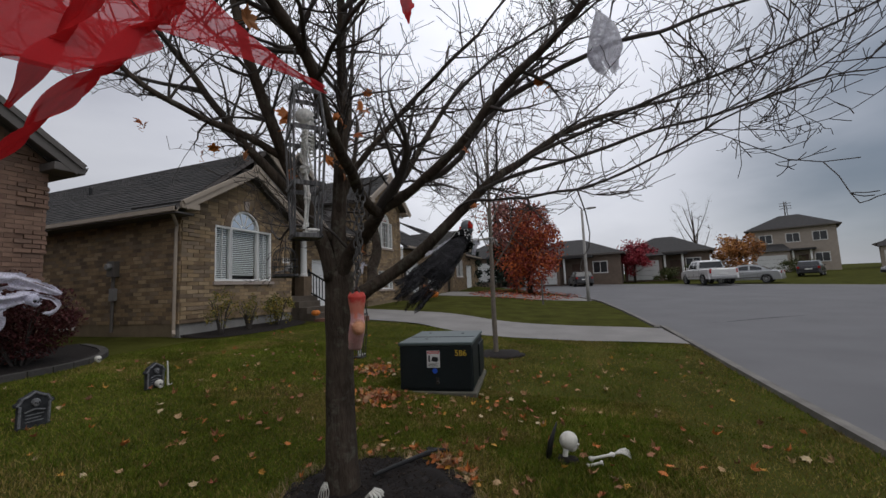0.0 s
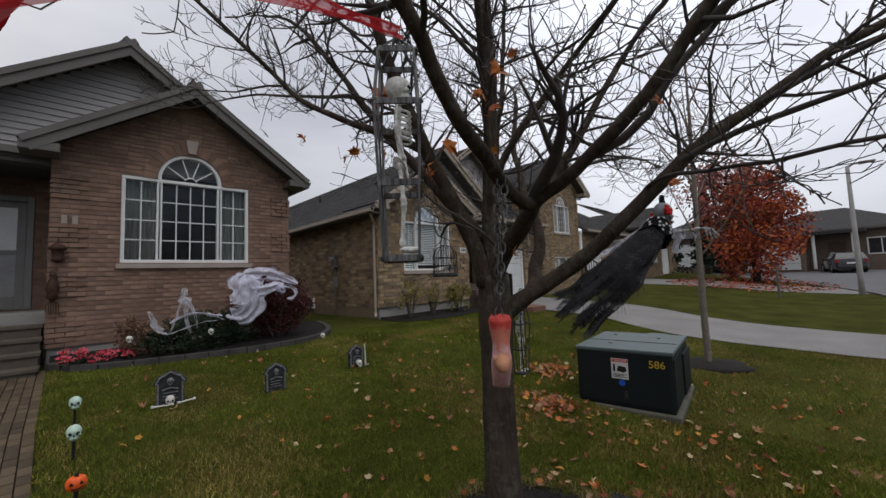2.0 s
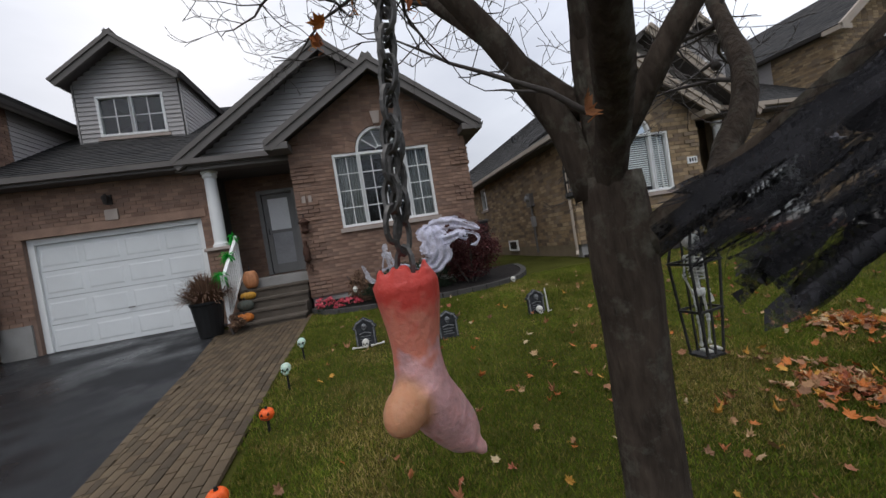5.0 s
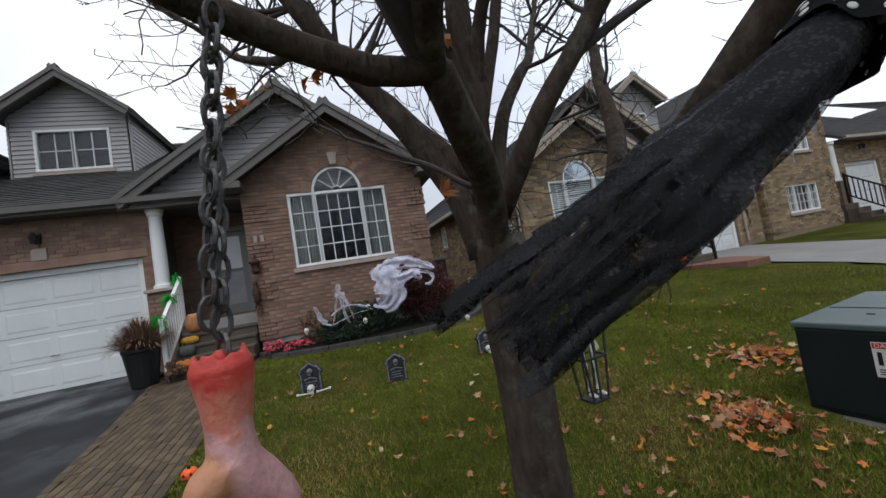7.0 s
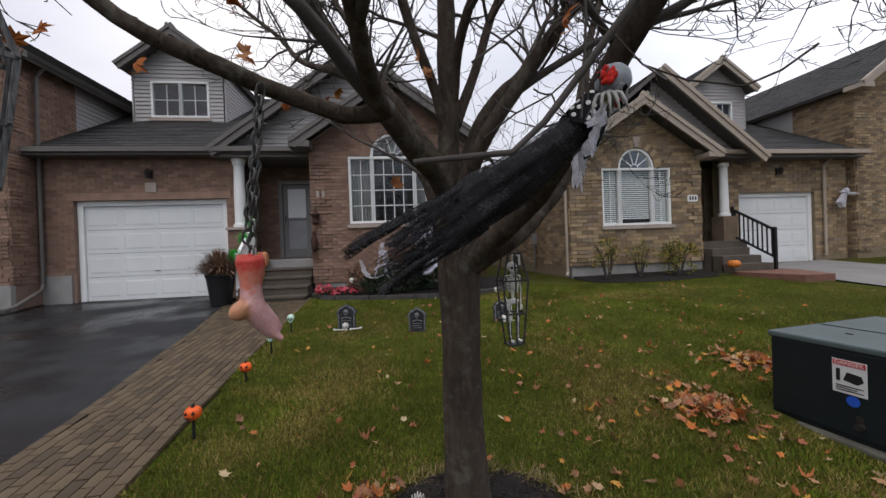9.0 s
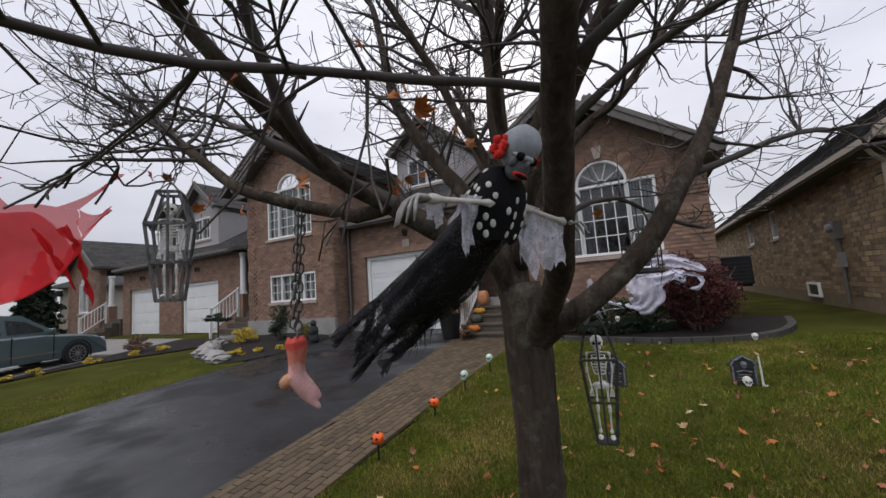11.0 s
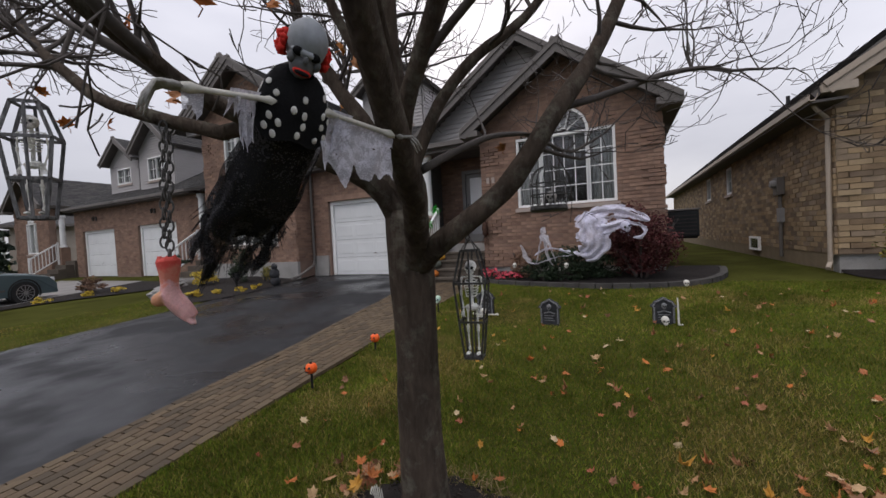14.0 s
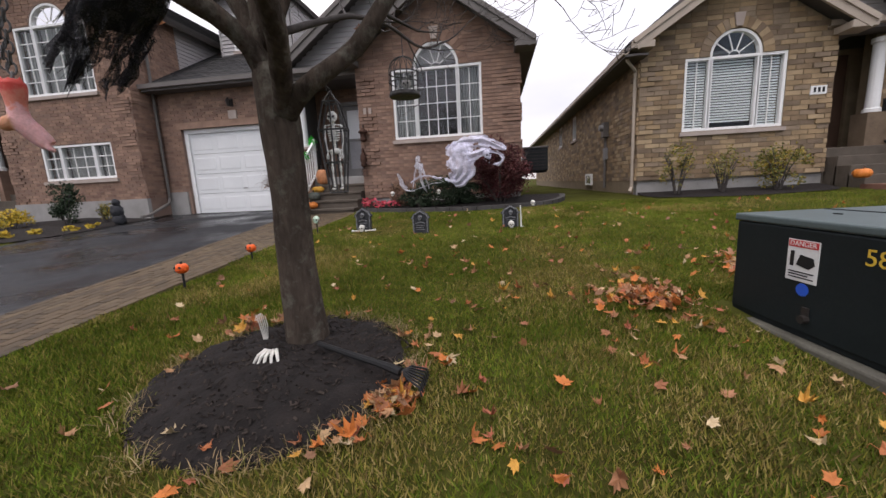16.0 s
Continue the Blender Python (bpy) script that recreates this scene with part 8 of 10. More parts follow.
m_straw = surface("dry_grass", (0.15, 0.085, 0.05), 0.4, 8, 60, 0.8, 0, 0, "island", [(0.15, 0.085, 0.05), (0.2, 0.125, 0.075), (0.1, 0.055, 0.04), (0.17, 0.1, 0.065)])
m_orange_leaf = surface("orange_crown_leaf", (0.42, 0.10, 0.025), 0.35, 3, 30, 0.75, 0, 0, "island", [(0.40, 0.085, 0.022), (0.48, 0.13, 0.03), (0.28, 0.05, 0.03), (0.22, 0.045, 0.035)])
m_crimson = surface("crimson_crown_leaf", (0.30, 0.025, 0.04), 0.35, 3, 30, 0.75, 0, 0, "island", [(0.3, 0.025, 0.04), (0.22, 0.02, 0.03), (0.38, 0.05, 0.06), (0.26, 0.03, 0.05)])
m_gold = surface("gold_crown_leaf", (0.42, 0.19, 0.05), 0.35, 3, 30, 0.75, 0, 0, "island", [(0.42, 0.19, 0.05), (0.34, 0.13, 0.04), (0.48, 0.24, 0.07), (0.28, 0.12, 0.05)])
m_blush = surface("blush_crown_leaf", (0.36, 0.16, 0.12), 0.35, 3, 30, 0.75, 0, 0, "island", [(0.36, 0.16, 0.12), (0.3, 0.1, 0.08), (0.42, 0.22, 0.16), (0.26, 0.1, 0.1)])
m_conifer = surface("conifer_needles", (0.014, 0.026, 0.016), 0.4, 4, 40, 0.8, 0, 0, "island", [(0.012, 0.022, 0.014), (0.018, 0.03, 0.018), (0.01, 0.018, 0.012), (0.022, 0.034, 0.02)])
m_hedge = surface("hedge_leaf", (0.05, 0.07, 0.022), 0.4, 4, 40, 0.8, 0, 0, "island", [(0.05, 0.07, 0.02), (0.07, 0.085, 0.025), (0.035, 0.05, 0.018), (0.09, 0.09, 0.03)])


def leaf(q, p, size, rnd, mat=0, up=0.0):
    n = Vector((rnd.gauss(0, 1), rnd.gauss(0, 1), rnd.gauss(0, 1) + up)).normalized()
    a = n.orthogonal().normalized()
    b = n.cross(a)
    t = rnd.uniform(0, 6.28)
    d, e = a * math.cos(t) + b * math.sin(t), b * math.cos(t) - a * math.sin(t)
    q.add([p - d * size, p + e * size * 0.5 + n * size * 0.12, p + d * size, p - e * size * 0.5 + n * size * 0.12], [(0, 1, 2, 3)], mat)


def crown(q, c, r, n, size, rnd, mat=0, clumps=18, hollow=0.55, floor=-9.0):
    """Leaves in clumps over an uneven crown."""
    c = Vector(c)
    heads = []
    for k in range(clumps):
        d = Vector((rnd.gauss(0, 1), rnd.gauss(0, 1), rnd.gauss(0, 1))).normalized()
        f = rnd.uniform(hollow, 0.95)
        heads.append((c + Vector((d.x * r[0], d.y * r[1], d.z * r[2])) * f, rnd.uniform(0.22, 0.42)))
    for i in range(n):
        h, s = heads[i % clumps]
        d = Vector((rnd.gauss(0, 1), rnd.gauss(0, 1), rnd.gauss(0, 1)))
        d = d.normalized() * rnd.random() ** 0.4
        p = h + Vector((d.x * r[0], d.y * r[1], d.z * r[2])) * s
        if p.z > floor:
            leaf(q, p, size * rnd.uniform(0.6, 1.3), rnd, mat)


def shrub(name, label, c, r, n, size, mat, seed, stems=7, clumps=22, hollow=0.3):
    rnd = random.Random(seed)
    t = thing(name, label, "shrub", loc=c)
    x, y, z = c
    q = MB()
    for k in range(stems):
        a = rnd.uniform(0, 6.28)
        e = Vector((x + r[0] * 0.7 * math.cos(a), y + r[1] * 0.7 * math.sin(a), z + r[2] * rnd.uniform(1.0, 1.7)))
        q.tube([(x + 0.04 * math.cos(a), y + 0.04 * math.sin(a), z - 0.03), Vector((x, y, z)).lerp(e, 0.5) + Vector((0, 0, 0.05)), e], [0.014, 0.010, 0.004], 5)
    part("stem", q, m_twig, t, kind="stuff")
    q = MB()
    crown(q, (x, y, z + r[2]), r, n, size, rnd, 0, clumps, hollow, z + 0.01)
    part("foliage", q, mat, t, kind="stuff")
    return t


# bed in front of the pink house
BED = [(-7.25, 0.72), (-6.85, 0.95), (-6.62, 1.6), (-6.45, 2.5), (-6.35, 3.3), (-6.45, 4.1), (-6.9, 4.75), (-7.6, 5.1), (-8.3, 5.2)]
q = MB()
edge = spline([(x, y, 0) for x, y in BED], 0.12)
o = []
for p in edge:
    o.append((p.x, p.y, lawn(p.x, p.y) + 0.05))
inner = [(min(-7.5, p.x) if True else 0, p.y, 0.36) for p in edge]
inner = [(-7.58 if p.y < 4.3 else -8.4, p.y, 0.42) for p in edge]
n = len(o)
q.add(o + inner, [(i, i + 1, n + i + 1, n + i) for i in range(n - 1)])
single("planting_bed", q, [m_soil], "dark soil of the planting bed by the house", "planting bed", kind="structure", smooth=True)
m_edging = surface("weathered_edging", (0.058, 0.054, 0.05), 0.4, 5, 70, 0.9, 0, 0.5)
edging = thing("bed_edging", "weathered concrete edging stones round the bed", "edging", loc=(-6.4, 3.0, 0.2))
edge2 = spline([(x, y, 0) for x, y in BED], 0.26)
for a, b in zip(edge2, edge2[1:]):
    q = MB()
    d = (b - a).normalized()
    s = Vector((-d.y, d.x, 0)) * 0.055
    za, zc = lawn(a.x, a.y), lawn(b.x, b.y)
    a2, b2 = a + d * 0.006, b - d * 0.006
    q.hexa([(a2.x - s.x, a2.y - s.y, za - 0.05), (b2.x - s.x, b2.y - s.y, zc - 0.05), (b2.x + s.x, b2.y + s.y, zc - 0.05), (a2.x + s.x, a2.y + s.y, za - 0.05),
            (a2.x - s.x, a2.y - s.y, za + 0.085), (b2.x - s.x, b2.y - s.y, zc + 0.085), (b2.x + s.x, b2.y + s.y, zc + 0.085), (a2.x + s.x, a2.y + s.y, za + 0.085)])
    part("stone", q, m_edging, edging)
shrub("barberry_shrub", "dense dark maroon barberry shrub", (-6.95, 3.76, 0.30), (0.58, 0.86, 0.68), 12500, 0.025, m_maroon, 21, 10, 40, 0.35)
shrub("juniper_shrub", "low dark green juniper under cobwebs", (-6.92, 2.72, 0.30), (0.44, 0.74, 0.33), 6500, 0.026, m_juniper, 22, 8, 36, 0.3)
shrub("juniper_shrub", "low dark green juniper spreading over bed", (-6.82, 2.12, 0.30), (0.34, 0.42, 0.24), 2600, 0.024, m_juniper, 23, 6, 18, 0.3)
shrub("barberry_shrub", "small rusty brown shrub beside the steps", (-7.1, 1.64, 0.33), (0.30, 0.34, 0.34), 2200, 0.024, m_straw, 24, 7, 20, 0.3)
rnd = random.Random(8)
fl = thing("flower_patch", "bright pink chrysanthemum flowers beside the steps", "flowers", loc=(-6.95, 1.1, 0.3))
q, q2 = MB(), MB()
for i in range(70):
    x, y = rnd.uniform(-7.15, -6.78), rnd.uniform(0.82, 1.62)
    z = 0.33 + rnd.uniform(0.02, 0.22) * (1.0 if y < 1.15 else 0.6)
    for k in range(9):
        leaf(q, Vector((x, y, z)) + Vector((rnd.gauss(0, 0.018), rnd.gauss(0, 0.018), rnd.gauss(0, 0.01))), 0.026, rnd, 0, 1.0)
    q2.tube([(x, y, 0.26), (x, y, z)], 0.003, 3)
    leaf(q2, Vector((x, y, z - 0.05)), 0.03, rnd)
part("blossom", q, m_pink, fl, kind="stuff")
part("stem", q2, m_juniper, fl, kind="stuff")
# cheesecloth spook over the shrubs
def gauze(q, pts, widths, seed, holes=0.4, folds=4.0, n=22):
    """A torn, folded band of gauze; its width lies across its line, in the plane of the wall."""
    P = spline(pts, 0.022)
    rows = []
    for j, c in enumerate(P):
        t = (P[min(len(P) - 1, j + 2)] - P[max(0, j - 2)]).normalized()
        across = Vector((0, -t.z, t.y)).normalized()
        w = float(np.interp(j / (len(P) - 1), np.linspace(0, 1, len(widths)), widths))
        row = []
        for k in range(n + 1):
            e = k / n - 0.5
            e *= 1 + 0.35 * noise.noise(Vector((j * 0.16, 2.0 if k > n / 2 else 7.0, seed)))
            fold = 0.032 * math.sin(folds * 6.283 * (k / n) + 0.12 * j + seed) * min(1.0, w / 0.2)
            row.append(c + across * (w * e) + Vector((fold + 0.05 * noise.noise(Vector((k * 0.14, j * 0.11, seed + 1))) - 0.10 * e * e, 0, 0)))
        rows.append(row)
    loft(q, rows, 0, lambda i, j: noise.noise(Vector((i * 0.30, j * 0.13, seed + 4))) < holes and min(i, n - 1 - i) > 0.6 + 2.6 * noise.noise(Vector((j * 0.35, 5.0 if i > n / 2 else 1.0, seed))))


q = MB()
# the hanging body, the stretched head, loose loops round the skull and the long tail
gauze(q, [(-6.36, 2.99, 1.52), (-6.30, 3.00, 1.38), (-6.26, 3.03, 1.20), (-6.24, 3.05, 1.02), (-6.27, 2.98, 0.88), (-6.32, 2.86, 0.79)], [0.40, 0.58, 0.60, 0.54, 0.46, 0.30], 1.0, 0.62)
gauze(q, [(-6.34, 2.90, 1.40), (-6.36, 3.08, 1.49), (-6.38, 3.30, 1.53), (-6.38, 3.52, 1.51), (-6.34, 3.74, 1.42), (-6.30, 3.88, 1.34)], [0.24, 0.30, 0.27, 0.24, 0.17, 0.06], 3.3, 0.42, 2.0, 18)
gauze(q, [(-6.26, 3.10, 1.22), (-6.22, 3.30, 1.27), (-6.20, 3.46, 1.32), (-6.22, 3.60, 1.34)], [0.34, 0.24, 0.16, 0.10], 5.1, 0.42, 2.0, 14)
gauze(q, [(-6.22, 3.56, 1.34), (-6.20, 3.74, 1.27), (-6.20, 3.82, 1.18), (-6.20, 3.73, 1.09), (-6.20, 3.57, 1.10), (-6.20, 3.45, 1.20)], [0.06, 0.09, 0.08, 0.09, 0.06, 0.03], 7.7, 0.22, 1.0, 8)
gauze(q, [(-6.28, 2.92, 0.82), (-6.30, 2.70, 0.85), (-6.34, 2.52, 0.90), (-6.38, 2.36, 0.94), (-6.42, 2.16, 0.92), (-6.44, 2.00, 0.82)], [0.16, 0.10, 0.06, 0.05, 0.05, 0.03], 9.2, 0.3, 1.0, 8)
skull(q, (0, 0, 0), 0.088, 0, 1, Matrix.Translation((-6.20, 3.53, 1.26)) @ Matrix.Rotation(0.35, 4, "Z") @ Matrix.Rotation(0.35, 4, "X"))
single("spook_drape", q, [m_drape, m_stake], "torn white cheesecloth ghost draped over shrubs", "halloween drape", smooth=True)


def wisp(q, pts, widths, seed, holes=0.4):
    """A thin torn strip of gauze along a bent line."""
    P = spline(pts, 0.02)
    rows = []
    for j, c in enumerate(P):
        w = float(np.interp(j / (len(P) - 1), np.linspace(0, 1, len(widths)), widths))
        rows.append([c + Vector((0.03 * noise.noise(Vector((k * 0.4, j * 0.2, seed))), w * (k / 8 - 0.5) * (1 + 0.5 * noise.noise(Vector((j * 0.25, k * 0.5, seed + 3)))), 0.015 * noise.noise(Vector((k * 0.5, j * 0.2, seed + 7))))) for k in range(9)])
    loft(q, rows, 0, lambda i, j: noise.noise(Vector((i * 0.45, j * 0.16, seed + 5))) < holes)


q = MB()
wisp(q, [(-6.60, 2.30, 0.62), (-6.52, 2.22, 0.82), (-6.48, 2.20, 1.05), (-6.47, 2.17, 1.22), (-6.47, 2.18, 1.34)], [0.03, 0.06, 0.05, 0.15, 0.05], 1.0)
wisp(q, [(-6.47, 2.20, 1.20), (-6.44, 2.28, 1.0), (-6.46, 2.34, 0.82), (-6.50, 2.36, 0.70)], [0.10, 0.06, 0.03, 0.02], 2.0, 0.25)
wisp(q, [(-6.47, 2.16, 1.18), (-6.46, 2.10, 0.98), (-6.50, 2.05, 0.80), (-6.54, 2.00, 0.66)], [0.08, 0.04, 0.03, 0.02], 3.0, 0.25)
wisp(q, [(-6.50, 1.74, 1.02), (-6.50, 1.80, 0.88), (-6.50, 1.86, 0.74), (-6.50, 1.96, 0.66), (-6.52, 2.06, 0.66)], [0.04, 0.07, 0.12, 0.09, 0.03], 4.0)
wisp(q, [(-6.52, 2.02, 0.66), (-6.50, 2.2, 0.72), (-6.50, 2.4, 0.78), (-6.46, 2.6, 0.80)], [0.03, 0.05, 0.05, 0.06], 5.0, 0.3)
single("spook_hand", q, [m_white_cloth], "white cloth ghost arms rising from the bed", "halloween drape", smooth=True)
for (x, y, z) in ((-6.52, 2.55, 0.62), (-6.72, 1.55, 0.62), (-6.28, 4.35, 0.34)):
    q = MB()
    skull(q, (x, y, z), 0.05)
    single("skull_ornament", q, [m_bone, m_stake], "small white plastic skull among the shrubs", "skull", "skulls in the bed")

# rusted ornament hung on the brick beside the porch
m_rust = surface("rusted_metal", (0.060, 0.030, 0.020), 0.6, 22, 120, 0.75, 0.3, 0.5)
orn = thing("wall_ornament", "rusted metal lantern ornament hung on the brick wall", "ornament", loc=(-7.50, 0.75, 2.1))
T = Matrix.Translation((-7.46, 0.76, 0))
q = MB()
q.lathe([(0.0, 2.10), (0.02, 2.09), (0.10, 2.02), (0.105, 1.99), (0.07, 1.97), (0.06, 1.86), (0.085, 1.83), (0.03, 1.79), (0.0, 1.78)], 14, 0, T)
part("lantern", q, m_rust, orn, smooth=True)
q = MB()
q.tube([(-7.54, 0.76, 2.14), (-7.48, 0.76, 2.16), (-7.46, 0.76, 2.09)], 0.008, 6)
part("hook", q, m_dark, orn)
q = MB()
q.lathe([(0.0, 1.66), (0.035, 1.64), (0.04, 1.60), (0.025, 1.57), (0.06, 1.50), (0.075, 1.40), (0.055, 1.33), (0.07, 1.27), (0.02, 1.23), (0.0, 1.22)], 12, 0, Matrix.Translation((-7.46, 0.72, 0)))
part("figure", q, m_rust, orn, smooth=True)
for k in range(6):
    q = MB()
    yk = 0.66 + 0.026 * k
    q.tube([(-7.46, 0.72, 1.26), (-7.46, yk, 1.16), (-7.46, yk, 1.06 - 0.02 * (k % 3))], 0.006, 5)
    part("streamer", q, m_rust, orn)

# porch things
def pumpkin(x, y, z, r, mat, label, tall=0.8):
    t = thing("pumpkin", label, "pumpkin", "pumpkins by the steps", loc=(x, y, z))
    q = MB()
    ribbed(q, (x, y, z + r * tall * 0.92), r, r * tall * 0.95, 9)
    part("rind", q, mat, t, smooth=True)
    q = MB()
    q.tube([(x, y, z + r * tall * 1.6), (x + 0.01, y, z + r * tall * 2.0), (x + 0.03, y + 0.01, z + r * tall * 2.2)], [0.02, 0.014, 0.012], 6)
    part("stem", q, m_twig, t)


m_rind = surface("pumpkin_rind", (0.55, 0.17, 0.03), 0.3, 9, 70, 0.5, 0, 0.2)
m_squash = surface("pale_squash", (0.50, 0.22, 0.10), 0.3, 9, 70, 0.5, 0, 0.2)
m_gourd = surface("yellow_gourd", (0.58, 0.30, 0.04), 0.3, 9, 70, 0.5, 0, 0.2)
m_dark_gourd = surface("grey_green_squash", (0.10, 0.11, 0.09), 0.4, 9, 70, 0.6, 0, 0.2)
pumpkin(-7.0, -0.42, 0.36, 0.15, m_rind, "orange pumpkin at the foot of the steps", 0.6)
pumpkin(-7.26, -0.46, 0.535, 0.14, m_dark_gourd, "grey-green squash on the second step", 0.8)
pumpkin(-7.5, -0.46, 0.71, 0.14, m_gourd, "yellow gourd on the third step", 0.6)
pumpkin(-7.75, -0.44, 0.885, 0.14, m_squash, "tall pale orange squash on the top step", 1.5)
pumpkin(-6.72, 10.05, 0.5, 0.13, m_rind, "orange pumpkin beside the neighbour's steps", 0.75)
for x, y, z, r in ((-6.6, 19.2, 0.62, 0.3), (-6.6, 19.8, 0.62, 0.26), (-6.9, 19.5, 1.0, 0.26), (-6.5, 18.7, 0.62, 0.24)):
    pumpkin(x, y, z, r, m_rind, "large orange pumpkin in a heap by the far steps", 0.8)
pot = thing("planter", "tall black planter with dry ornamental grass", "planter", loc=(-6.88, -0.93, 0.25))
gz = lawn(-6.88, -0.93)
q = MB()
q.lathe([(0.17, gz), (0.18, gz + 0.01), (0.25, gz + 0.54), (0.265, gz + 0.56), (0.265, gz + 0.60), (0.24, gz + 0.60), (0.23, gz + 0.52)], 18, 0, Matrix.Translation((-6.88, -0.93, 0)))
part("pot", q, m_stake, pot)
q = MB()
rnd = random.Random(31)
for i in range(900):
    a, l = rnd.uniform(0, 6.28), rnd.uniform(0.28, 0.62)
    s = rnd.uniform(0.1, 0.95)
    b = Vector((-6.88 + 0.19 * math.cos(a) * s, -0.93 + 0.19 * math.sin(a) * s, gz + 0.56))
    d = Vector((math.cos(a) * s, math.sin(a) * s, 1.2)).normalized()
    e = b + d * l + Vector((math.cos(a) * 0.22 * s, math.sin(a) * 0.22 * s, -0.34 * s * s))
    w = Vector((-math.sin(a), math.cos(a), 0)) * 0.006
    m = b.lerp(e, 0.6) + Vector((0, 0, 0.10))
    q.add([b - w, b + w, m + w, e, m - w], [(0, 1, 2, 4), (4, 2, 3)])
part("grass", q, m_straw, pot, kind="stuff")
shrub("potted_mum", "pale faded chrysanthemum in a small pot", (-6.70, -0.5, 0.26), (0.20, 0.22, 0.17), 900, 0.026, m_straw, 33, 4, 10)
for k, (p, d) in enumerate((((-7.86, -0.66, 1.98), (0.02, 0.02, -0.28)), ((-6.93, -0.68, 1.28), (0.0, -0.02, -0.40)), ((-7.4, -0.66, 1.62), (0.1, 0.0, -0.22)))):
    q = MB()
    rnd = random.Random(210 + k)
    for i in range(70):
        v = Vector((rnd.gauss(0, 1), rnd.gauss(0, 1), rnd.gauss(-0.35, 0.9))).normalized() * rnd.uniform(0.07, 0.17) + Vector(d) * rnd.uniform(0.0, 0.5)
        w = v.cross(Vector((rnd.uniform(-1, 1), rnd.uniform(-1, 1), rnd.uniform(-1, 1)))).normalized() * rnd.uniform(0.006, 0.016)
        c, m = Vector(p), Vector(p) + v * 0.55 + Vector((0, 0, 0.02))
        q.add([c - w * 0.4, c + w * 0.4, m + w, c + v + w * 0.5 - Vector((0, 0, 0.02)), c + v - w * 0.5 - Vector((0, 0, 0.02)), m - w], [(0, 1, 2, 5), (5, 2, 3, 4)])
    single("gauze_garland", q, [m_green_cloth], "bright green gauze tied round the stair rail", "halloween drape", "green gauze on the rail", smooth=True)
# air conditioner
ac = thing("air_conditioner", "dark grey air conditioner unit beside the house", "air conditioner", loc=(-9.6, 4.7, 0.3))
q = MB()
q.span((-9.95, 4.40, 0.98), (-9.25, 5.02, 1.56))
part("housing", q, m_dark, ac, bevel=0.02)
for i in range(6):
    q = MB()
    q.span((-9.248, 4.45, 1.04 + 0.08 * i), (-9.235, 4.97, 1.065 + 0.08 * i))
    part("grille_slat", q, m_lamp_dark, ac)
q = MB()
q.span((-9.97, 4.38, 1.56), (-9.23, 5.04, 1.60))
part("top", q, m_trim, ac, bevel=0.01)
for x0 in (-9.85, -9.4):
    q = MB()
    q.span((x0 - 0.02, 4.23, 0.94), (x0 + 0.02, 5.0, 0.98))
    q.span((x0 - 0.02, 4.23, 0.45), (x0 + 0.02, 4.27, 0.94))
    part("bracket", q, m_dark, ac)
# electricity meter on the tan house
me_ = thing("electricity_meter", "grey electricity meter with conduit on brick wall", "meter", loc=(-9.95, 6.6, 1.2))
q = MB()
q.span((-10.08, 6.52, 1.78), (-9.82, 6.655, 2.16))
part("box", q, m_trim, me_, bevel=0.01)
q = MB()
q.lathe([(0.085, 0), (0.085, 0.06), (0.06, 0.09)], 14, 0, Matrix.Translation((-9.95, 6.52, 2.02)) @ Matrix.Rotation(radians(90), 4, "X"))
part("dial", q, m_door_grey, me_)
q = MB()
q.tube([(-9.95, 6.6, 1.78), (-9.95, 6.6, 0.45)], 0.035, 8)
part("conduit", q, m_trim, me_)
q = MB()
q.span((-10.03, 6.56, 1.2), (-9.87, 6.655, 1.5))
part("junction_box", q, m_door_grey, me_)
vent = thing("wall_vent", "white basement window vent low in the wall", "vent", loc=(-11.8, 6.6, 0.7))
q = MB()
for a, b, lo, hi in ((-12.2, -12.15, 0.5, 0.85), (-11.5, -11.45, 0.5, 0.85), (-12.15, -11.5, 0.5, 0.55), (-12.15, -11.5, 0.8, 0.85)):
    q.span((a, 6.6, lo), (b, 6.66, hi))
part("frame", q, m_white, vent)
q = MB()
q.span((-12.15, 6.62, 0.55), (-11.5, 6.65, 0.8))
part("pane", q, m_pane_far, vent)
# shrubs at the tan house
q = MB()
pts = spline([(-7.76, 6.7, 0), (-7.1, 6.85, 0), (-6.75, 7.6, 0), (-6.7, 8.8, 0), (-6.95, 9.9, 0), (-7.3, 10.15, 0)], 0.2)
n = len(pts)
q.add([(p.x, p.y, lawn(p.x, p.y) + 0.015) for p in pts] + [(-7.76, p.y, lawn(-7.76, p.y) + 0.06) for p in pts], [(i, i + 1, n + i + 1, n + i) for i in range(n - 1)])
single("planting_bed", q, [m_soil], "dark soil bed below the tan house window", "planting bed", kind="structure", smooth=True)
shrub("yellowing_shrub", "thin yellowing shrub with bare stems", (-7.2, 7.25, 0.38), (0.34, 0.36, 0.5), 700, 0.028, m_yellow_leaf, 41, 14, 26, 0.3)
shrub("yellowing_shrub", "thin yellowing shrub below the window", (-7.25, 8.1, 0.38), (0.3, 0.34, 0.45), 550, 0.026, m_yellow_leaf, 42, 14, 24, 0.3)
shrub("yellowing_shrub", "fuller yellow-green shrub below the window", (-7.2, 9.05, 0.38), (0.38, 0.45, 0.48), 1500, 0.03, m_yellow_leaf, 43, 14, 28, 0.3)
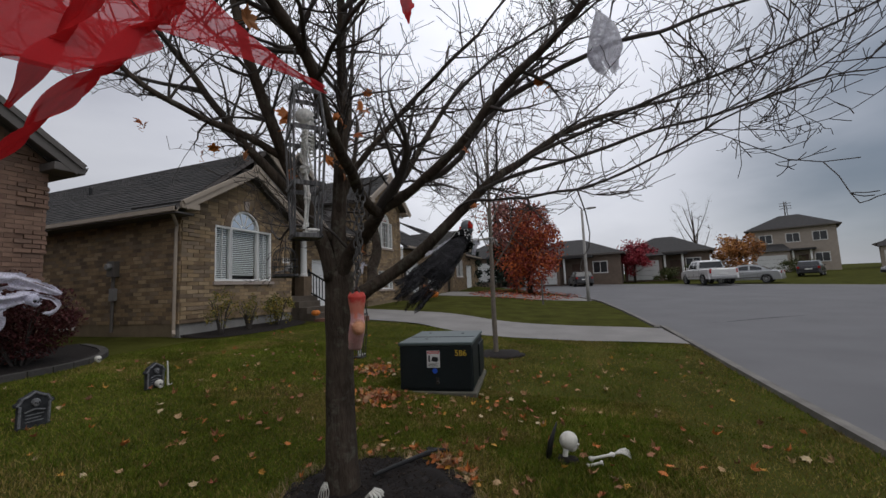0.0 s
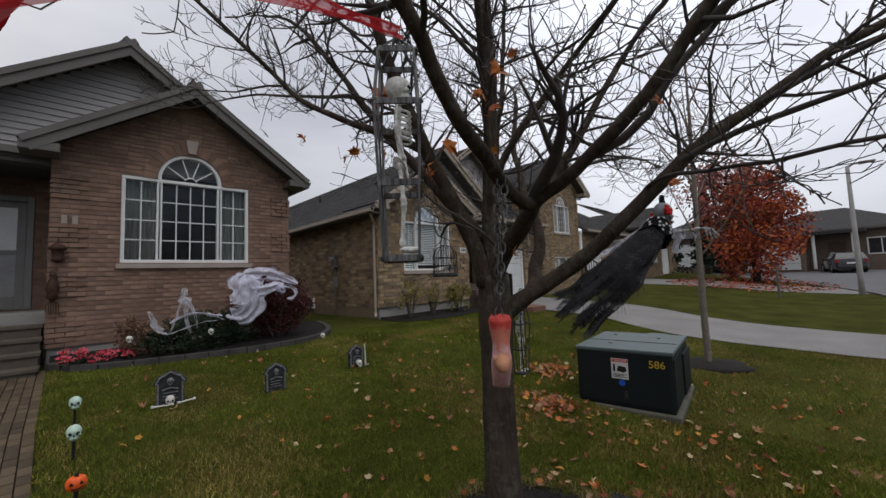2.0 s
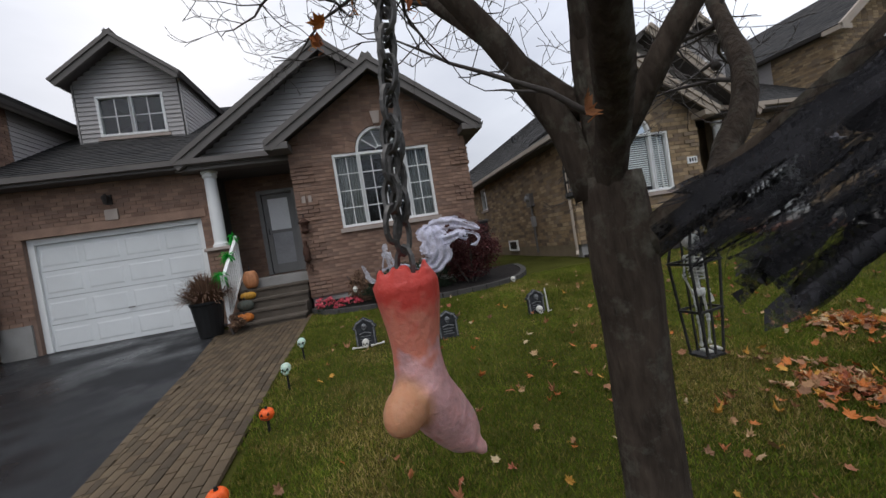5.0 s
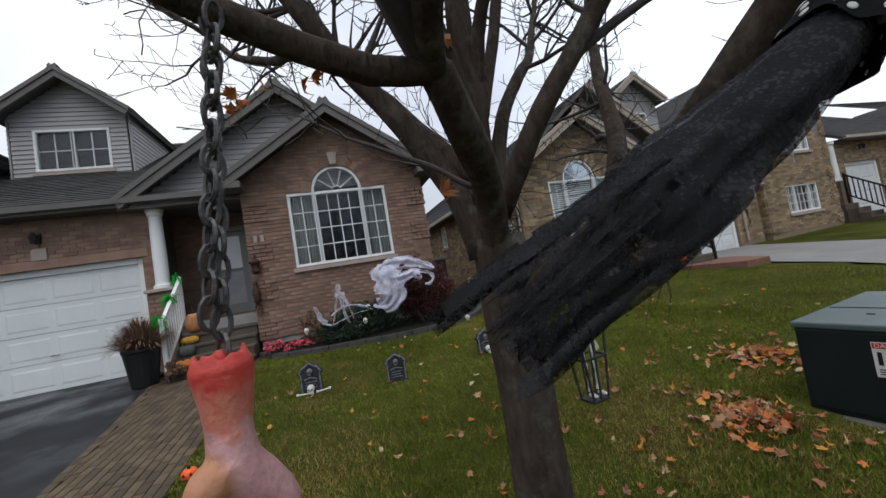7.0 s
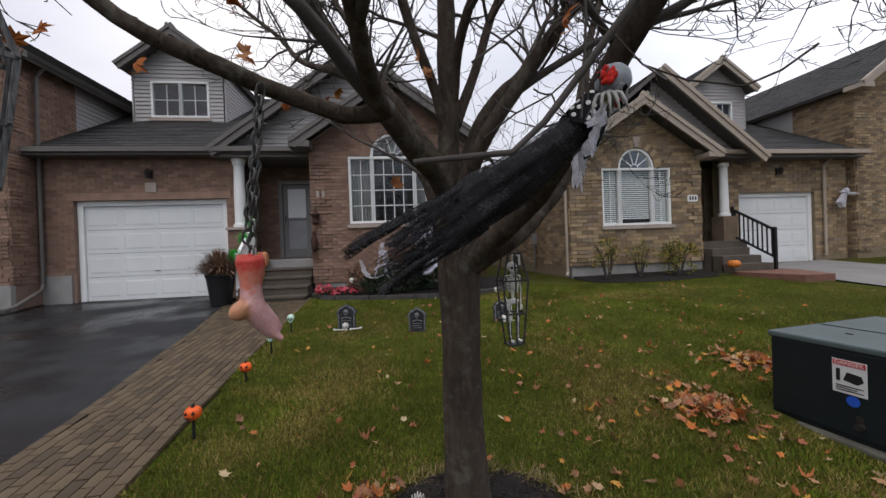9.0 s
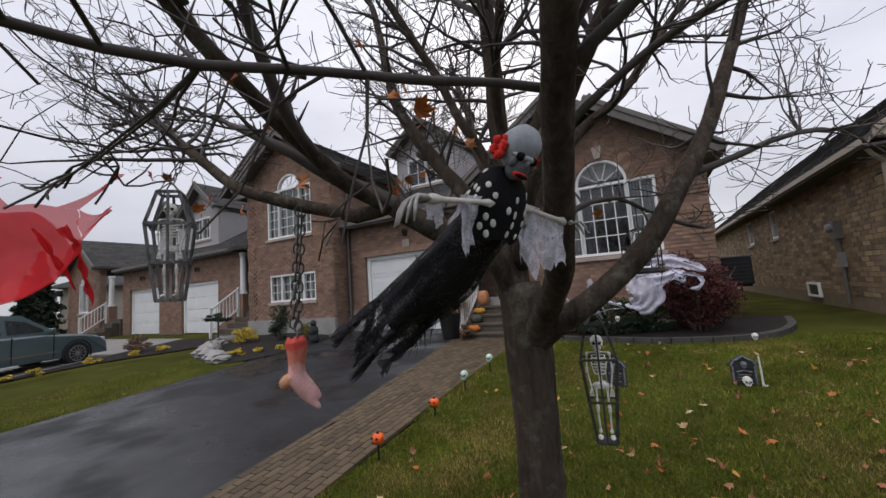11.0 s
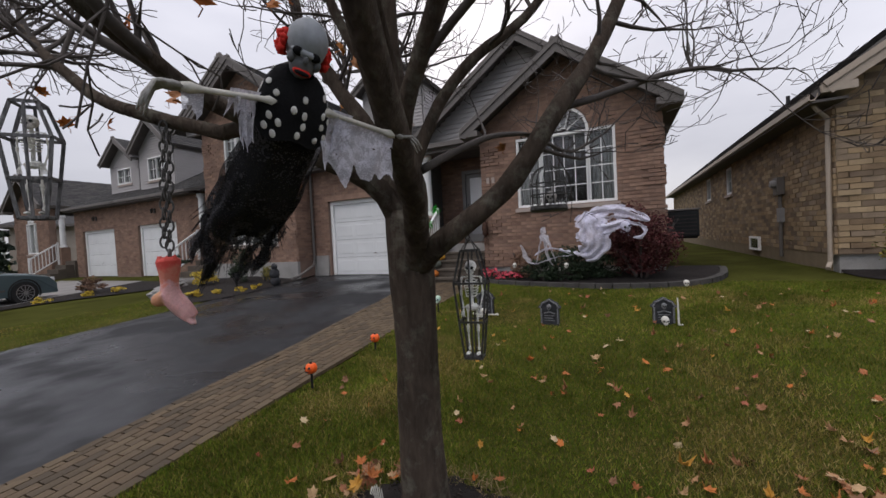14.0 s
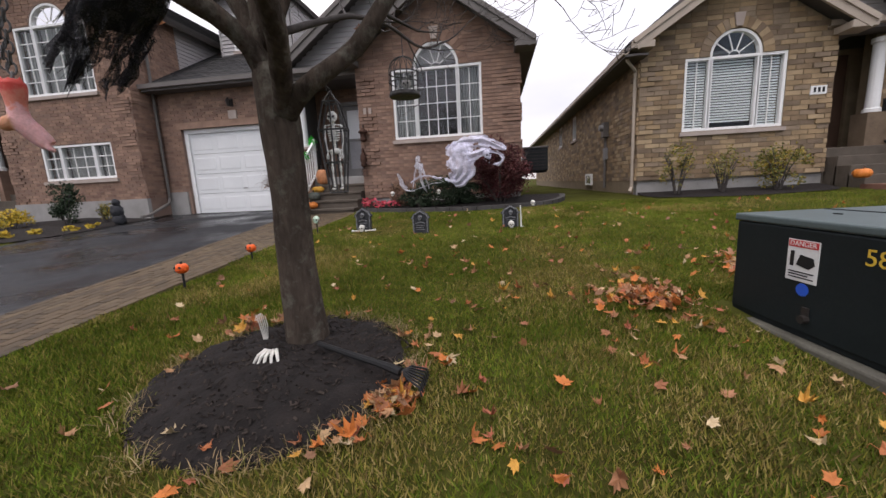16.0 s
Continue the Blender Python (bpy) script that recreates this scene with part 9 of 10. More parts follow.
# mulched border along the neighbour's driveway
single("planting_bed", strip([(-1.3, -9.55), (-3.0, -9.75), (-4.2, -9.4), (-5.2, -8.7), (-6.6, -8.4)], [(-1.3, -9.8), (-3.0, -10.48), (-4.2, -10.95), (-5.4, -11.4), (-6.9, -11.9)], 14, lawn, 0.03), [m_soil], "strip of brown mulch beside the neighbour's driveway", "planting bed", kind="structure", smooth=True)
for k, (x, y) in enumerate(((-2.0, -9.75), (-2.6, -9.85), (-3.7, -9.95), (-4.5, -9.7), (-5.0, -9.3))):
    shrub("flower_clump", "low clump of fading yellow flowers", (x, y, lawn(x, y)), (0.20, 0.22, 0.09), 260, 0.03, m_yellow_flower, 160 + k, 3, 8)
shrub("border_shrub", "straw-coloured dry shrub in the mulched border", (-4.9, -10.4, lawn(-4.9, -10.4)), (0.45, 0.5, 0.3), 800, 0.04, m_straw, 171, 8, 16)
# garden strip across the driveway
q = MB()
pts = spline([(-8.1, -4.82, 0), (-6.6, -4.65, 0), (-5.2, -4.45, 0), (-4.4, -4.75, 0), (-4.2, -5.5, 0), (-4.9, -6.6, 0), (-6.0, -8.1, 0), (-7.2, -9.3, 0)], 0.25)
n = len(pts)
ctr = (-7.3, -6.6, lawn(-7.3, -6.6) + 0.10)
q.add([(p.x, p.y, lawn(p.x, p.y) + 0.02) for p in pts] + [ctr], [(i, n, i + 1) for i in range(n - 1)])
single("planting_bed", q, [m_soil], "dark soil bed beside the neighbour's driveway", "planting bed", kind="structure", smooth=True)
shrub("dwarf_spruce", "small dark dwarf spruce below the window", (-6.35, -6.0, 0.28), (0.30, 0.30, 0.5), 2200, 0.03, m_juniper, 51, 6, 30, 0.2)
shrub("yellow_shrub", "low bright yellow shrub beside the spruce", (-6.1, -7.1, 0.26), (0.35, 0.5, 0.22), 1200, 0.03, m_yellow_flower, 52, 6, 20)
shrub("yellowing_shrub", "small yellowing shrub near the wall", (-6.6, -5.25, 0.28), (0.25, 0.28, 0.26), 500, 0.028, m_yellow_leaf, 53, 6, 14)
for k, (x, y) in enumerate(((-5.2, -5.25), (-5.5, -4.85), (-5.0, -5.9), (-4.8, -5.5), (-5.9, -4.8))):
    shrub("flower_clump", "low clump of fading yellow flowers", (x, y, lawn(x, y)), (0.17, 0.2, 0.07), 260, 0.028, m_yellow_flower, 60 + k, 3, 8)
rnd = random.Random(77)
for i in range(13):
    t = i / 12
    x, y = -4.35 - 2.6 * t * t - 0.2 * t + rnd.uniform(-0.08, 0.08), -5.3 - 3.9 * t
    s = rnd.uniform(0.13, 0.24)
    q = MB()
    q.ball((x, y, lawn(x, y) + s * 0.35), (s * 1.25, s, s * 0.62), 9, 6, 0, None, 0.7, i * 1.3)
    single("garden_rock", q, [m_concrete], "rough pale grey rock edging the bed", "rock", "rocks round the bed")
q = MB()
x, y = -6.35, -4.65
z = lawn(x, y)
q.ball((x, y, z + 0.12), (0.12, 0.13, 0.14), 12, 8, 0, None, 0.2)
q.ball((x + 0.02, y, z + 0.32), (0.13, 0.12, 0.14), 12, 8, 0, None, 0.25, 3)
q.ball((x + 0.04, y + 0.03, z + 0.5), (0.08, 0.08, 0.08), 10, 7, 0, None, 0.2, 5)
single("garden_statue", q, [m_stone], "weathered grey garden statue by the downpipe", "statue", smooth=True)
tp = thing("topiary_tree", "small clipped weeping tree in the front bed", "tree", loc=(-6.2, -8.6, 0.3))
q = MB()
q.tube([(-6.2, -8.6, 0.2), (-6.2, -8.58, 0.9)], 0.025, 7)
part("trunk", q, m_twig, tp)
q = MB()
crown(q, (-6.2, -8.6, 1.0), (0.36, 0.36, 0.16), 900, 0.035, random.Random(3), 0, 16)
part("crown", q, m_juniper, tp, kind="stuff")

# pedestal, sapling and its mulch ring behind the box
pd = thing("cable_pedestal", "short dark green cable pedestal behind the box", "pedestal", loc=(-1.3, 6.9, 0.0))
gz = lawn(-1.25, 6.85)
q = MB()
q.span((-1.36, 6.75, gz - 0.1), (-1.14, 6.95, gz + 0.5))
part("post", q, m_box, pd, bevel=0.02)
q = MB()
q.span((-1.38, 6.73, gz + 0.5), (-1.12, 6.97, gz + 0.56))
part("cap", q, m_box_lid, pd, bevel=0.02)
q = MB()
gz = lawn(-0.9, 8.1)
q.ball((-0.9, 8.0, gz - 0.02), (0.55, 0.5, 0.06), 18, 6, 0, None, 0.25)
single("mulch_ring", q, [m_soil], "low ring of dark mulch round the sapling", "mulch", kind="structure", smooth=True)
m_sap = surface("pale_sapling_bark", (0.16, 0.135, 0.11), 0.3, 20, 80, 0.85, 0, 0.3)
bare_tree("sapling_tree", "slim bare sapling with pale upright trunk", [((-0.9, 8.0, gz - 0.1), 0.05), ((-0.9, 8.0, gz + 1.0), 0.045), ((-0.88, 8.0, 2.6), 0.035), ((-0.86, 8.02, 4.2), 0.02), ((-0.86, 8.02, 5.4), 0.008)],
          [([(-0.89, 8.0, 1.5 + 0.3 * k), (-0.89 + 0.35 * math.cos(k * 2.4), 8.0 + 0.35 * math.sin(k * 2.4), 2.0 + 0.33 * k), (-0.89 + 0.75 * math.cos(k * 2.4), 8.0 + 0.75 * math.sin(k * 2.4), 2.7 + 0.34 * k)], 0.015, 0.005, 5) for k in range(9)], 5, 0.5, 2, loc=(-0.9, 8.0, gz), bark=m_sap)

# reddish paving pad beside the neighbour's steps
q = MB()
q.prism([(-6.85, 10.15), (-5.55, 10.45), (-5.55, 11.15), (-6.7, 11.7), (-7.9, 11.7), (-7.9, 11.35), (-6.85, 11.3)], 0.20, 0.395, lambda u, v, d: (u, v, d))
m_red_pad = surface("red_paving", (0.17, 0.085, 0.06), 0.3, 7, 90, 0.85, 0, 0.4)
single("paving_pad", q, [m_red_pad], "reddish brown paving pad beside the entry steps", "paving", kind="structure")

# small ghost hung on the wall of the tan house
q = MB()
G = Matrix.Translation((-8.0, 14.89, 2.31)) @ Matrix.Rotation(-0.5, 4, "X")
q.ball((0.0, 0.0, 0.06), (0.07, 0.075, 0.09), 12, 8, 0, G)
rows = []
for j in range(15):
    s = j / 14
    r = 0.05 + 0.10 * s
    rows.append([G @ Vector((0.4 * r * math.cos(a), r * math.sin(a) * (1 + 0.22 * math.sin(5 * a + 2)), 0.05 - 0.42 * s - 0.05 * math.sin(3 * a) * s)) for a in [2 * math.pi * k / 24 for k in range(24)]])
loft(q, rows[::-1], 0, None, True)
for sy, tip in ((1, (0.05, 0.36, 0.16)), (-1, (0.05, -0.24, -0.10))):
    q.tube([G @ Vector((0, 0.03 * sy, 0.0)), G @ Vector((0.03, tip[1] * 0.5, tip[2] * 0.4)), G @ Vector(tip)], [0.045, 0.04, 0.012], 8, 0)
q.tube([G @ Vector((0, 0, 0.14)), G @ Vector((-0.05, 0.02, 0.42))], 0.004, 4, 0)
single("ghost_doll", q, [m_white_cloth], "small white cloth ghost hung on the brick wall", "halloween doll", smooth=True)

# ---------------------------------------------------------------- street things and far trees
def leafy_tree(name, label, x, y, h, r, n, size, mat, seed, trunk=0.12, low=0.3):
    rnd = random.Random(seed)
    z = lawn(x, y)
    t = thing(name, label, "tree", loc=(x, y, z))
    q = MB()
    q.tube([(x, y, z - 0.2), (x, y, z + h * 0.25), (x + 0.1, y, z + h * 0.6), (x + 0.1, y + 0.1, z + h * 0.92)], [trunk * 1.2, trunk, trunk * 0.6, trunk * 0.12], 8)
    for k in range(12):
        a, f = k * 2.4, 0.22 + 0.05 * k
        b = Vector((x, y, z + h * f))
        e = b + Vector((math.cos(a) * r * 0.75, math.sin(a) * r * 0.75, h * 0.2))
        q.tube([b, b.lerp(e, 0.5) + Vector((0, 0, h * 0.02)), e], [trunk * 0.4, trunk * 0.25, trunk * 0.08], 5)
    part("trunk", q, m_bark, t, smooth=True)
    q = MB()
    crown(q, (x, y, z + h * (low + (1 - low) * 0.5)), (r, r, h * (1 - low) * 0.5), n, size, rnd, 0, 46, 0.25)
    part("crown", q, mat, t, kind="stuff")
    return t


def conifer(x, y, h, r, seed, n=2600):
    rnd = random.Random(seed)
    z = lawn(x, y)
    t = thing("spruce_tree", "dark green spruce behind the houses", "tree", "dark spruces", loc=(x, y, z))
    q = MB()
    q.tube([(x, y, z - 0.2), (x, y, z + h)], [r * 0.12, 0.02], 7)
    part("trunk", q, m_bark, t)
    q = MB()
    for i in range(n):
        f = rnd.random() ** 0.7
        a = rnd.uniform(0, 6.28)
        layer = 0.75 + 0.25 * math.sin(f * 40)
        rr = r * (1 - f) * layer * rnd.uniform(0.3, 1.0)
        p = Vector((x + rr * math.cos(a), y + rr * math.sin(a), z + 0.3 + f * (h - 0.3) - rr * 0.25))
        leaf(q, p, r * 0.11, rnd, 0, 0.6)
    part("crown", q, m_conifer, t, kind="stuff")


leafy_tree("maple_tree", "orange and red autumn maple by the street", -2.3, 27.5, 6.4, 2.5, 9000, 0.11, m_orange_leaf, 101, 0.16, 0.05)
leafy_tree("maple_tree", "purple-red crown of a tall autumn maple", -3.6, 29.5, 8.0, 2.6, 5000, 0.12, m_blush, 102, 0.16, 0.3)
leafy_tree("crimson_tree", "small crimson autumn tree before a bungalow", 7.0, 47.0, 4.6, 2.4, 3500, 0.13, m_crimson, 103, 0.12, 0.2)
leafy_tree("golden_tree", "golden-orange autumn tree beside the bungalow", 18.5, 52.0, 5.2, 2.7, 4000, 0.15, m_gold, 104, 0.14, 0.15)
leafy_tree("blush_tree", "pink-orange autumn tree down the street", 1.3, -22.0, 5.0, 2.2, 4000, 0.11, m_blush, 105, 0.12, 0.25)
conifer(-6.5, 38.5, 7.5, 2.2, 111)
conifer(-4.6, 41.0, 8.0, 2.4, 112)
conifer(-9.0, 36.5, 6.5, 2.0, 113)
conifer(-4.0, -27.0, 4.9, 1.9, 114)
conifer(-7.5, -28.5, 5.0, 1.8, 116)
conifer(-1.8, -29.0, 5.5, 1.9, 117)
shrub("hedge", "dark green shrub beyond the parked cars", (-3.4, -19.5, lawn(-3.4, -19.5)), (1.3, 1.6, 0.8), 2200, 0.10, m_hedge, 131, 6, 24, 0.3)
shrub("hedge", "yellow-green garden shrubs beyond the wagon", (-0.4, -19.0, lawn(-0.4, -19.0)), (1.3, 1.6, 0.9), 2200, 0.10, m_yellow_leaf, 132, 6, 24, 0.3)
shrub("hedge", "tangled brown garden shrubs beside the kerb", (1.4, -15.5, lawn(1.4, -15.5)), (1.1, 1.8, 0.8), 2200, 0.09, m_straw, 133, 8, 24, 0.3)
conifer(-6.2, -25.5, 3.4, 1.2, 115)
for k, (x, y, r, mat, lab) in enumerate(((13.0, 46.0, (2.2, 1.2, 0.9), m_hedge, "rounded green hedge before a bungalow"), (10.0, 45.5, (1.6, 1.0, 0.8), m_hedge, "low green hedge by the far kerb"), (0.6, -14.5, (1.0, 1.4, 0.45), m_yellow_leaf, "low yellow-green shrubs down the street"), (-1.5, -17.0, (1.2, 1.2, 0.7), m_hedge, "dark green shrub down the street"), (27, 60, (2.5, 1.5, 1.0), m_hedge, "green hedge beside the far garage"))):
    shrub("hedge", lab, (x, y, lawn(x, y)), r, 1800, 0.10, mat, 120 + k, 6, 24, 0.3)
bx, by = 16.5, 60.0
bz = lawn(bx, by)
bare_tree("bare_tree", "tall bare tree behind the bungalow", [((bx, by, bz), 0.2), ((bx, by, bz + 4), 0.15), ((bx, by, bz + 9), 0.03)],
          [([(bx, by, bz + 2 + 0.6 * k), (bx + 1.1 * math.cos(k * 2.4), by + 1.1 * math.sin(k * 2.4), bz + 4 + 0.65 * k), (bx + 1.9 * math.cos(k * 2.4), by + 1.9 * math.sin(k * 2.4), bz + 6.2 + 0.6 * k)], 0.08, 0.02, 6) for k in range(8)], 7, 1.6, 2, loc=(bx, by, bz))
# fallen leaves round the orange maple
q = MB()
rnd = random.Random(130)
for i in range(1500):
    a, r = rnd.uniform(0, 6.28), 3.6 * rnd.random() ** 0.6
    x, y = -2.6 + r * math.cos(a), 26.5 + 1.3 * r * math.sin(a)
    leaf(q, Vector((x, y, lawn(x, y) + 0.03)), 0.09, rnd, 0, 4.0)
single("leaf_litter", q, [m_orange_leaf], "carpet of fallen orange leaves below the maple", "leaves", kind="stuff")


def lamp_post(x, y, h, arm, turn):
    t = thing("street_lamp", "tall grey street lamp with a short arm", "street lamp")
    q = MB()
    q.tube([(0, 0, -0.3), (0, 0, 0.6), (0, 0, h)], [0.10, 0.09, 0.06], 10)
    part("pole", q, m_concrete, t, smooth=True)
    q = MB()
    q.tube([(0, 0, h - 0.05), (arm * 0.5, 0, h + 0.05), (arm, 0, h + 0.06)], 0.035, 7)
    part("arm", q, m_trim, t)
    q = MB()
    q.hexa([(arm - 0.05, -0.09, h - 0.01), (arm + 0.4, -0.07, h + 0.03), (arm + 0.4, 0.07, h + 0.03), (arm - 0.05, 0.09, h - 0.01),
            (arm - 0.05, -0.07, h + 0.11), (arm + 0.4, -0.04, h + 0.1), (arm + 0.4, 0.04, h + 0.1), (arm - 0.05, 0.07, h + 0.11)])
    part("lamp_head", q, m_trim, t, bevel=0.02)
    t.matrix_basis = pose(x, y, lawn(x, y), 0, 0, turn)


lamp_post(1.3, 22.5, 5.0, 0.35, 0)
pp = thing("bollard_post", "slim dark post in the verge", "post", loc=(-0.9, 20.0, 0.3))
q = MB()
q.tube([(-0.9, 20.0, 0.1), (-0.9, 20.0, 1.35)], 0.04, 8)
part("post", q, m_trim, pp)
um = thing("radio_mast", "thin lattice mast far behind the roofs", "mast", loc=(33, 74, 2))
q = MB()
for dx, dy in ((-0.25, 0), (0.25, 0), (0, 0.35)):
    q.tube([(33 + dx, 74 + dy, 1), (33 + dx * 0.6, 74 + dy * 0.6, 12.3)], 0.05, 5)
for k in range(10):
    q.tube([(32.75, 74, 2 + k), (33.25, 74, 3 + k)], 0.03, 4)
part("mast", q, m_trim, um)
q = MB()
for k in range(3):
    q.tube([(32.2, 74, 11.2 + 0.4 * k), (33.8, 74, 11.2 + 0.4 * k)], 0.05, 4)
part("aerial", q, m_trim, um)

# cars
m_tyre = surface("tyre_rubber", (0.018, 0.018, 0.018), 0.2, 20, 90, 0.85, 0, 0.2)
m_rim = surface("alloy_rim", (0.45, 0.45, 0.46), 0.15, 10, 60, 0.35, 0.8, 0.05)
m_car_glass = surface("car_glass", (0.02, 0.024, 0.026), 0.2, 3, 20, 0.06, 0, 0, spec=0.7)
m_tail = surface("tail_lamp_red", (0.35, 0.015, 0.012), 0.1, 10, 60, 0.2, 0, 0)
m_head = surface("head_lamp", (0.5, 0.5, 0.5), 0.1, 10, 60, 0.1, 0, 0)


def paint(name, c):
    m = surface(name, c, 0.06, 3, 40, 0.28, 0.25, 0.0, spec=0.5)
    m.node_tree.nodes["Principled BSDF"].inputs["Coat Weight"].default_value = 0.6
    return m


def car(label, x, y, z, turn, mat, shape="wagon", length=4.4, trimmat=None, group="parked cars"):
    """Body lofted from a side outline, with glass, wheels, lamps and mirrors; nose towards +x."""
    t = thing("car" if shape != "pickup" else "pickup_truck", label, "car" if shape != "pickup" else "truck", group)
    L, W = length, 0.86 if shape != "pickup" else 0.97
    low = 0.24 if shape != "pickup" else 0.42
    if shape == "wagon":
        prof = [(-0.5, 0.42), (-0.497, 0.72), (-0.485, 0.95), (-0.40, 0.98), (-0.15, 0.955), (0.15, 0.93), (0.22, 0.90), (0.36, 0.83), (0.46, 0.72), (0.497, 0.55), (0.5, 0.34)]
        roof = [(-0.475, 0.95), (-0.42, 1.36), (-0.30, 1.45), (-0.08, 1.47), (0.06, 1.41), (0.235, 0.90)]
    elif shape == "sedan":
        prof = [(-0.5, 0.45), (-0.495, 0.80), (-0.46, 0.94), (-0.30, 0.95), (0.15, 0.92), (0.24, 0.88), (0.38, 0.82), (0.47, 0.70), (0.5, 0.5), (0.5, 0.34)]
        roof = [(-0.36, 0.94), (-0.20, 1.36), (-0.08, 1.42), (0.06, 1.38), (0.24, 0.88)]
    else:
        prof = [(-0.5, 0.62), (-0.498, 1.10), (-0.49, 1.18), (-0.13, 1.18), (0.20, 1.20), (0.30, 1.19), (0.45, 1.12), (0.49, 0.98), (0.5, 0.6)]
        roof = [(-0.14, 1.18), (-0.115, 1.78), (-0.05, 1.86), (0.10, 1.86), (0.16, 1.78), (0.255, 1.19)]
    q = MB()
    ny = 7
    ys = [-1, -0.96, -0.8, 0, 0.8, 0.96, 1]
    sk = [0.0, 0.6, 1, 1.02, 1, 0.6, 0.0]
    for k in range(ny):
        for px, pz in prof:
            edge_ = 1 - 0.03 * (1 if abs(ys[k]) > 0.9 else 0)
            zz = low + (pz - low) * (0.90 + 0.10 * min(1, sk[k]))
            q.v.append((px * L * edge_, ys[k] * W, zz))
        for px, pz in reversed(prof):
            q.v.append((px * L * 0.985, ys[k] * W * 0.97, low))
    m_ = 2 * len(prof)
    for k in range(ny - 1):
        for i in range(m_):
            a, b = k * m_ + i, k * m_ + (i + 1) % m_
            q.f.append((a, b, b + m_, a + m_))
            q.m.append(0)
    q.f.append(tuple(reversed(range(m_))))
    q.f.append(tuple((ny - 1) * m_ + i for i in range(m_)))
    q.m += [0, 0]
    body = part("body", q, mat, t, bevel=0.03)
    q = MB()
    n = len(roof)
    for s in (-1, 1):
        for px, pz in roof:
            f = (pz - roof[0][1]) / 0.55
            q.v.append((px * L, s * W * (0.93 - 0.17 * max(0, min(1.2, f))), pz))
    q.f = [(i, i + 1, n + i + 1, n + i) for i in range(n - 1)] + [tuple(range(n)), tuple(reversed(range(n, 2 * n)))]
    q.m = [0] * len(q.f)
    part("roof", q, mat, t, bevel=0.03)
    # side glass
    zl = roof[0][1]
    top = max(p[1] for p in roof)
    for s in (-1, 1):
        x0, x1 = roof[0][0] * L, roof[-1][0] * L
        cuts = [0.10, 0.36, 0.40, 0.62, 0.655, 0.88] if shape == "wagon" else [0.18, 0.44, 0.48, 0.84]
        for a, b in zip(cuts[::2], cuts[1::2]):
            xa, xb = x0 + (x1 - x0) * a, x0 + (x1 - x0) * b
            def roof_at(xx):
                return float(np.interp(xx, [p[0] * L for p in roof], [p[1] for p in roof]))
            q = MB()
            pts = []
            for xx, zz in ((xa, zl + 0.05), (xb, zl + 0.05 if b < 0.8 else zl + 0.04), (xb, min(top - 0.09, roof_at(xb) - 0.09)), ((xa + xb) / 2, min(top - 0.09, roof_at((xa + xb) / 2) - 0.09)), (xa, min(top - 0.09, roof_at(xa) - 0.09))):
                f = (zz - zl) / 0.55
                pts.append((xx, s * (W * (0.93 - 0.17 * max(0, f)) + 0.006), max(zz, zl + 0.045)))
            q.add(pts, [(0, 1, 2, 3, 4) if s < 0 else (4, 3, 2, 1, 0)])
            part("side_window", q, m_car_glass, t)
    for i0, i1, nm in ((0, 1, "rear_window"), (n - 2, n - 1, "windscreen")):
        q = MB()
        (xa, za), (xb, zb) = roof[i0], roof[i1]
        nx_, nz_ = (zb - za), -(xb - xa) * L
        ln = math.hypot(nx_, nz_) or 1
        ox, oz = -nx_ / ln * 0.008, -nz_ / ln * 0.008
        if (nm == "windscreen") != (ox > 0):
            ox, oz = -ox, -oz
        pts = []
        for f, s in ((0.12, -1), (0.12, 1), (0.9, 1), (0.9, -1)):
            xx, zz = (xa + (xb - xa) * f) * L, za + (zb - za) * f
            pts.append((xx + ox, s * W * (0.86 - 0.14 * (zz - zl) / 0.55), zz + abs(oz)))
        q.add(pts, [(0, 1, 2, 3)])
        part(nm, q, m_car_glass, t)
    r = 0.32 if shape != "pickup" else 0.40
    for px in (-0.30, 0.315) if shape != "pickup" else (-0.29, 0.33):
        for s in (-1, 1):
            T = Matrix.Translation((px * L, s * (W - 0.10), r)) @ Matrix.Rotation(radians(90), 4, "X")
            q = MB()
            q.lathe([(r * 0.62, -0.11), (r * 0.95, -0.11), (r, -0.08), (r, 0.08), (r * 0.95, 0.11), (r * 0.62, 0.11)], 24, 0, T)
            w = part("wheel", q, m_tyre, t)
            q = MB()
            q.lathe([(0.06, -0.118), (r * 0.12, -0.122), (r * 0.14, 0.122), (0.05, 0.125)], 10, 0, T)
            for k in range(12):
                a = 2 * math.pi * k / 12
                for e in (-1, 1):
                    q.tube([T @ Vector((r * 0.1 * math.cos(a), r * 0.1 * math.sin(a), 0.112 * e)), T @ Vector((r * 0.62 * math.cos(a), r * 0.62 * math.sin(a), 0.105 * e))], 0.012, 4)
            for e in (-1, 1):
                q.tube([T @ Vector((r * 0.63 * math.cos(a), r * 0.63 * math.sin(a), 0.108 * e)) for a in np.linspace(0, 6.2832, 25)], 0.012, 4)
            part("rim", q, m_rim, w)
            q = MB()
            q.tube([(px * L + r * 1.12 * math.cos(a), s * (W - 0.004), r + r * 1.12 * math.sin(a)) for a in np.linspace(-0.35, math.pi + 0.35, 15)], 0.02, 5)
            part("wheel_arch", q, m_tyre, t)
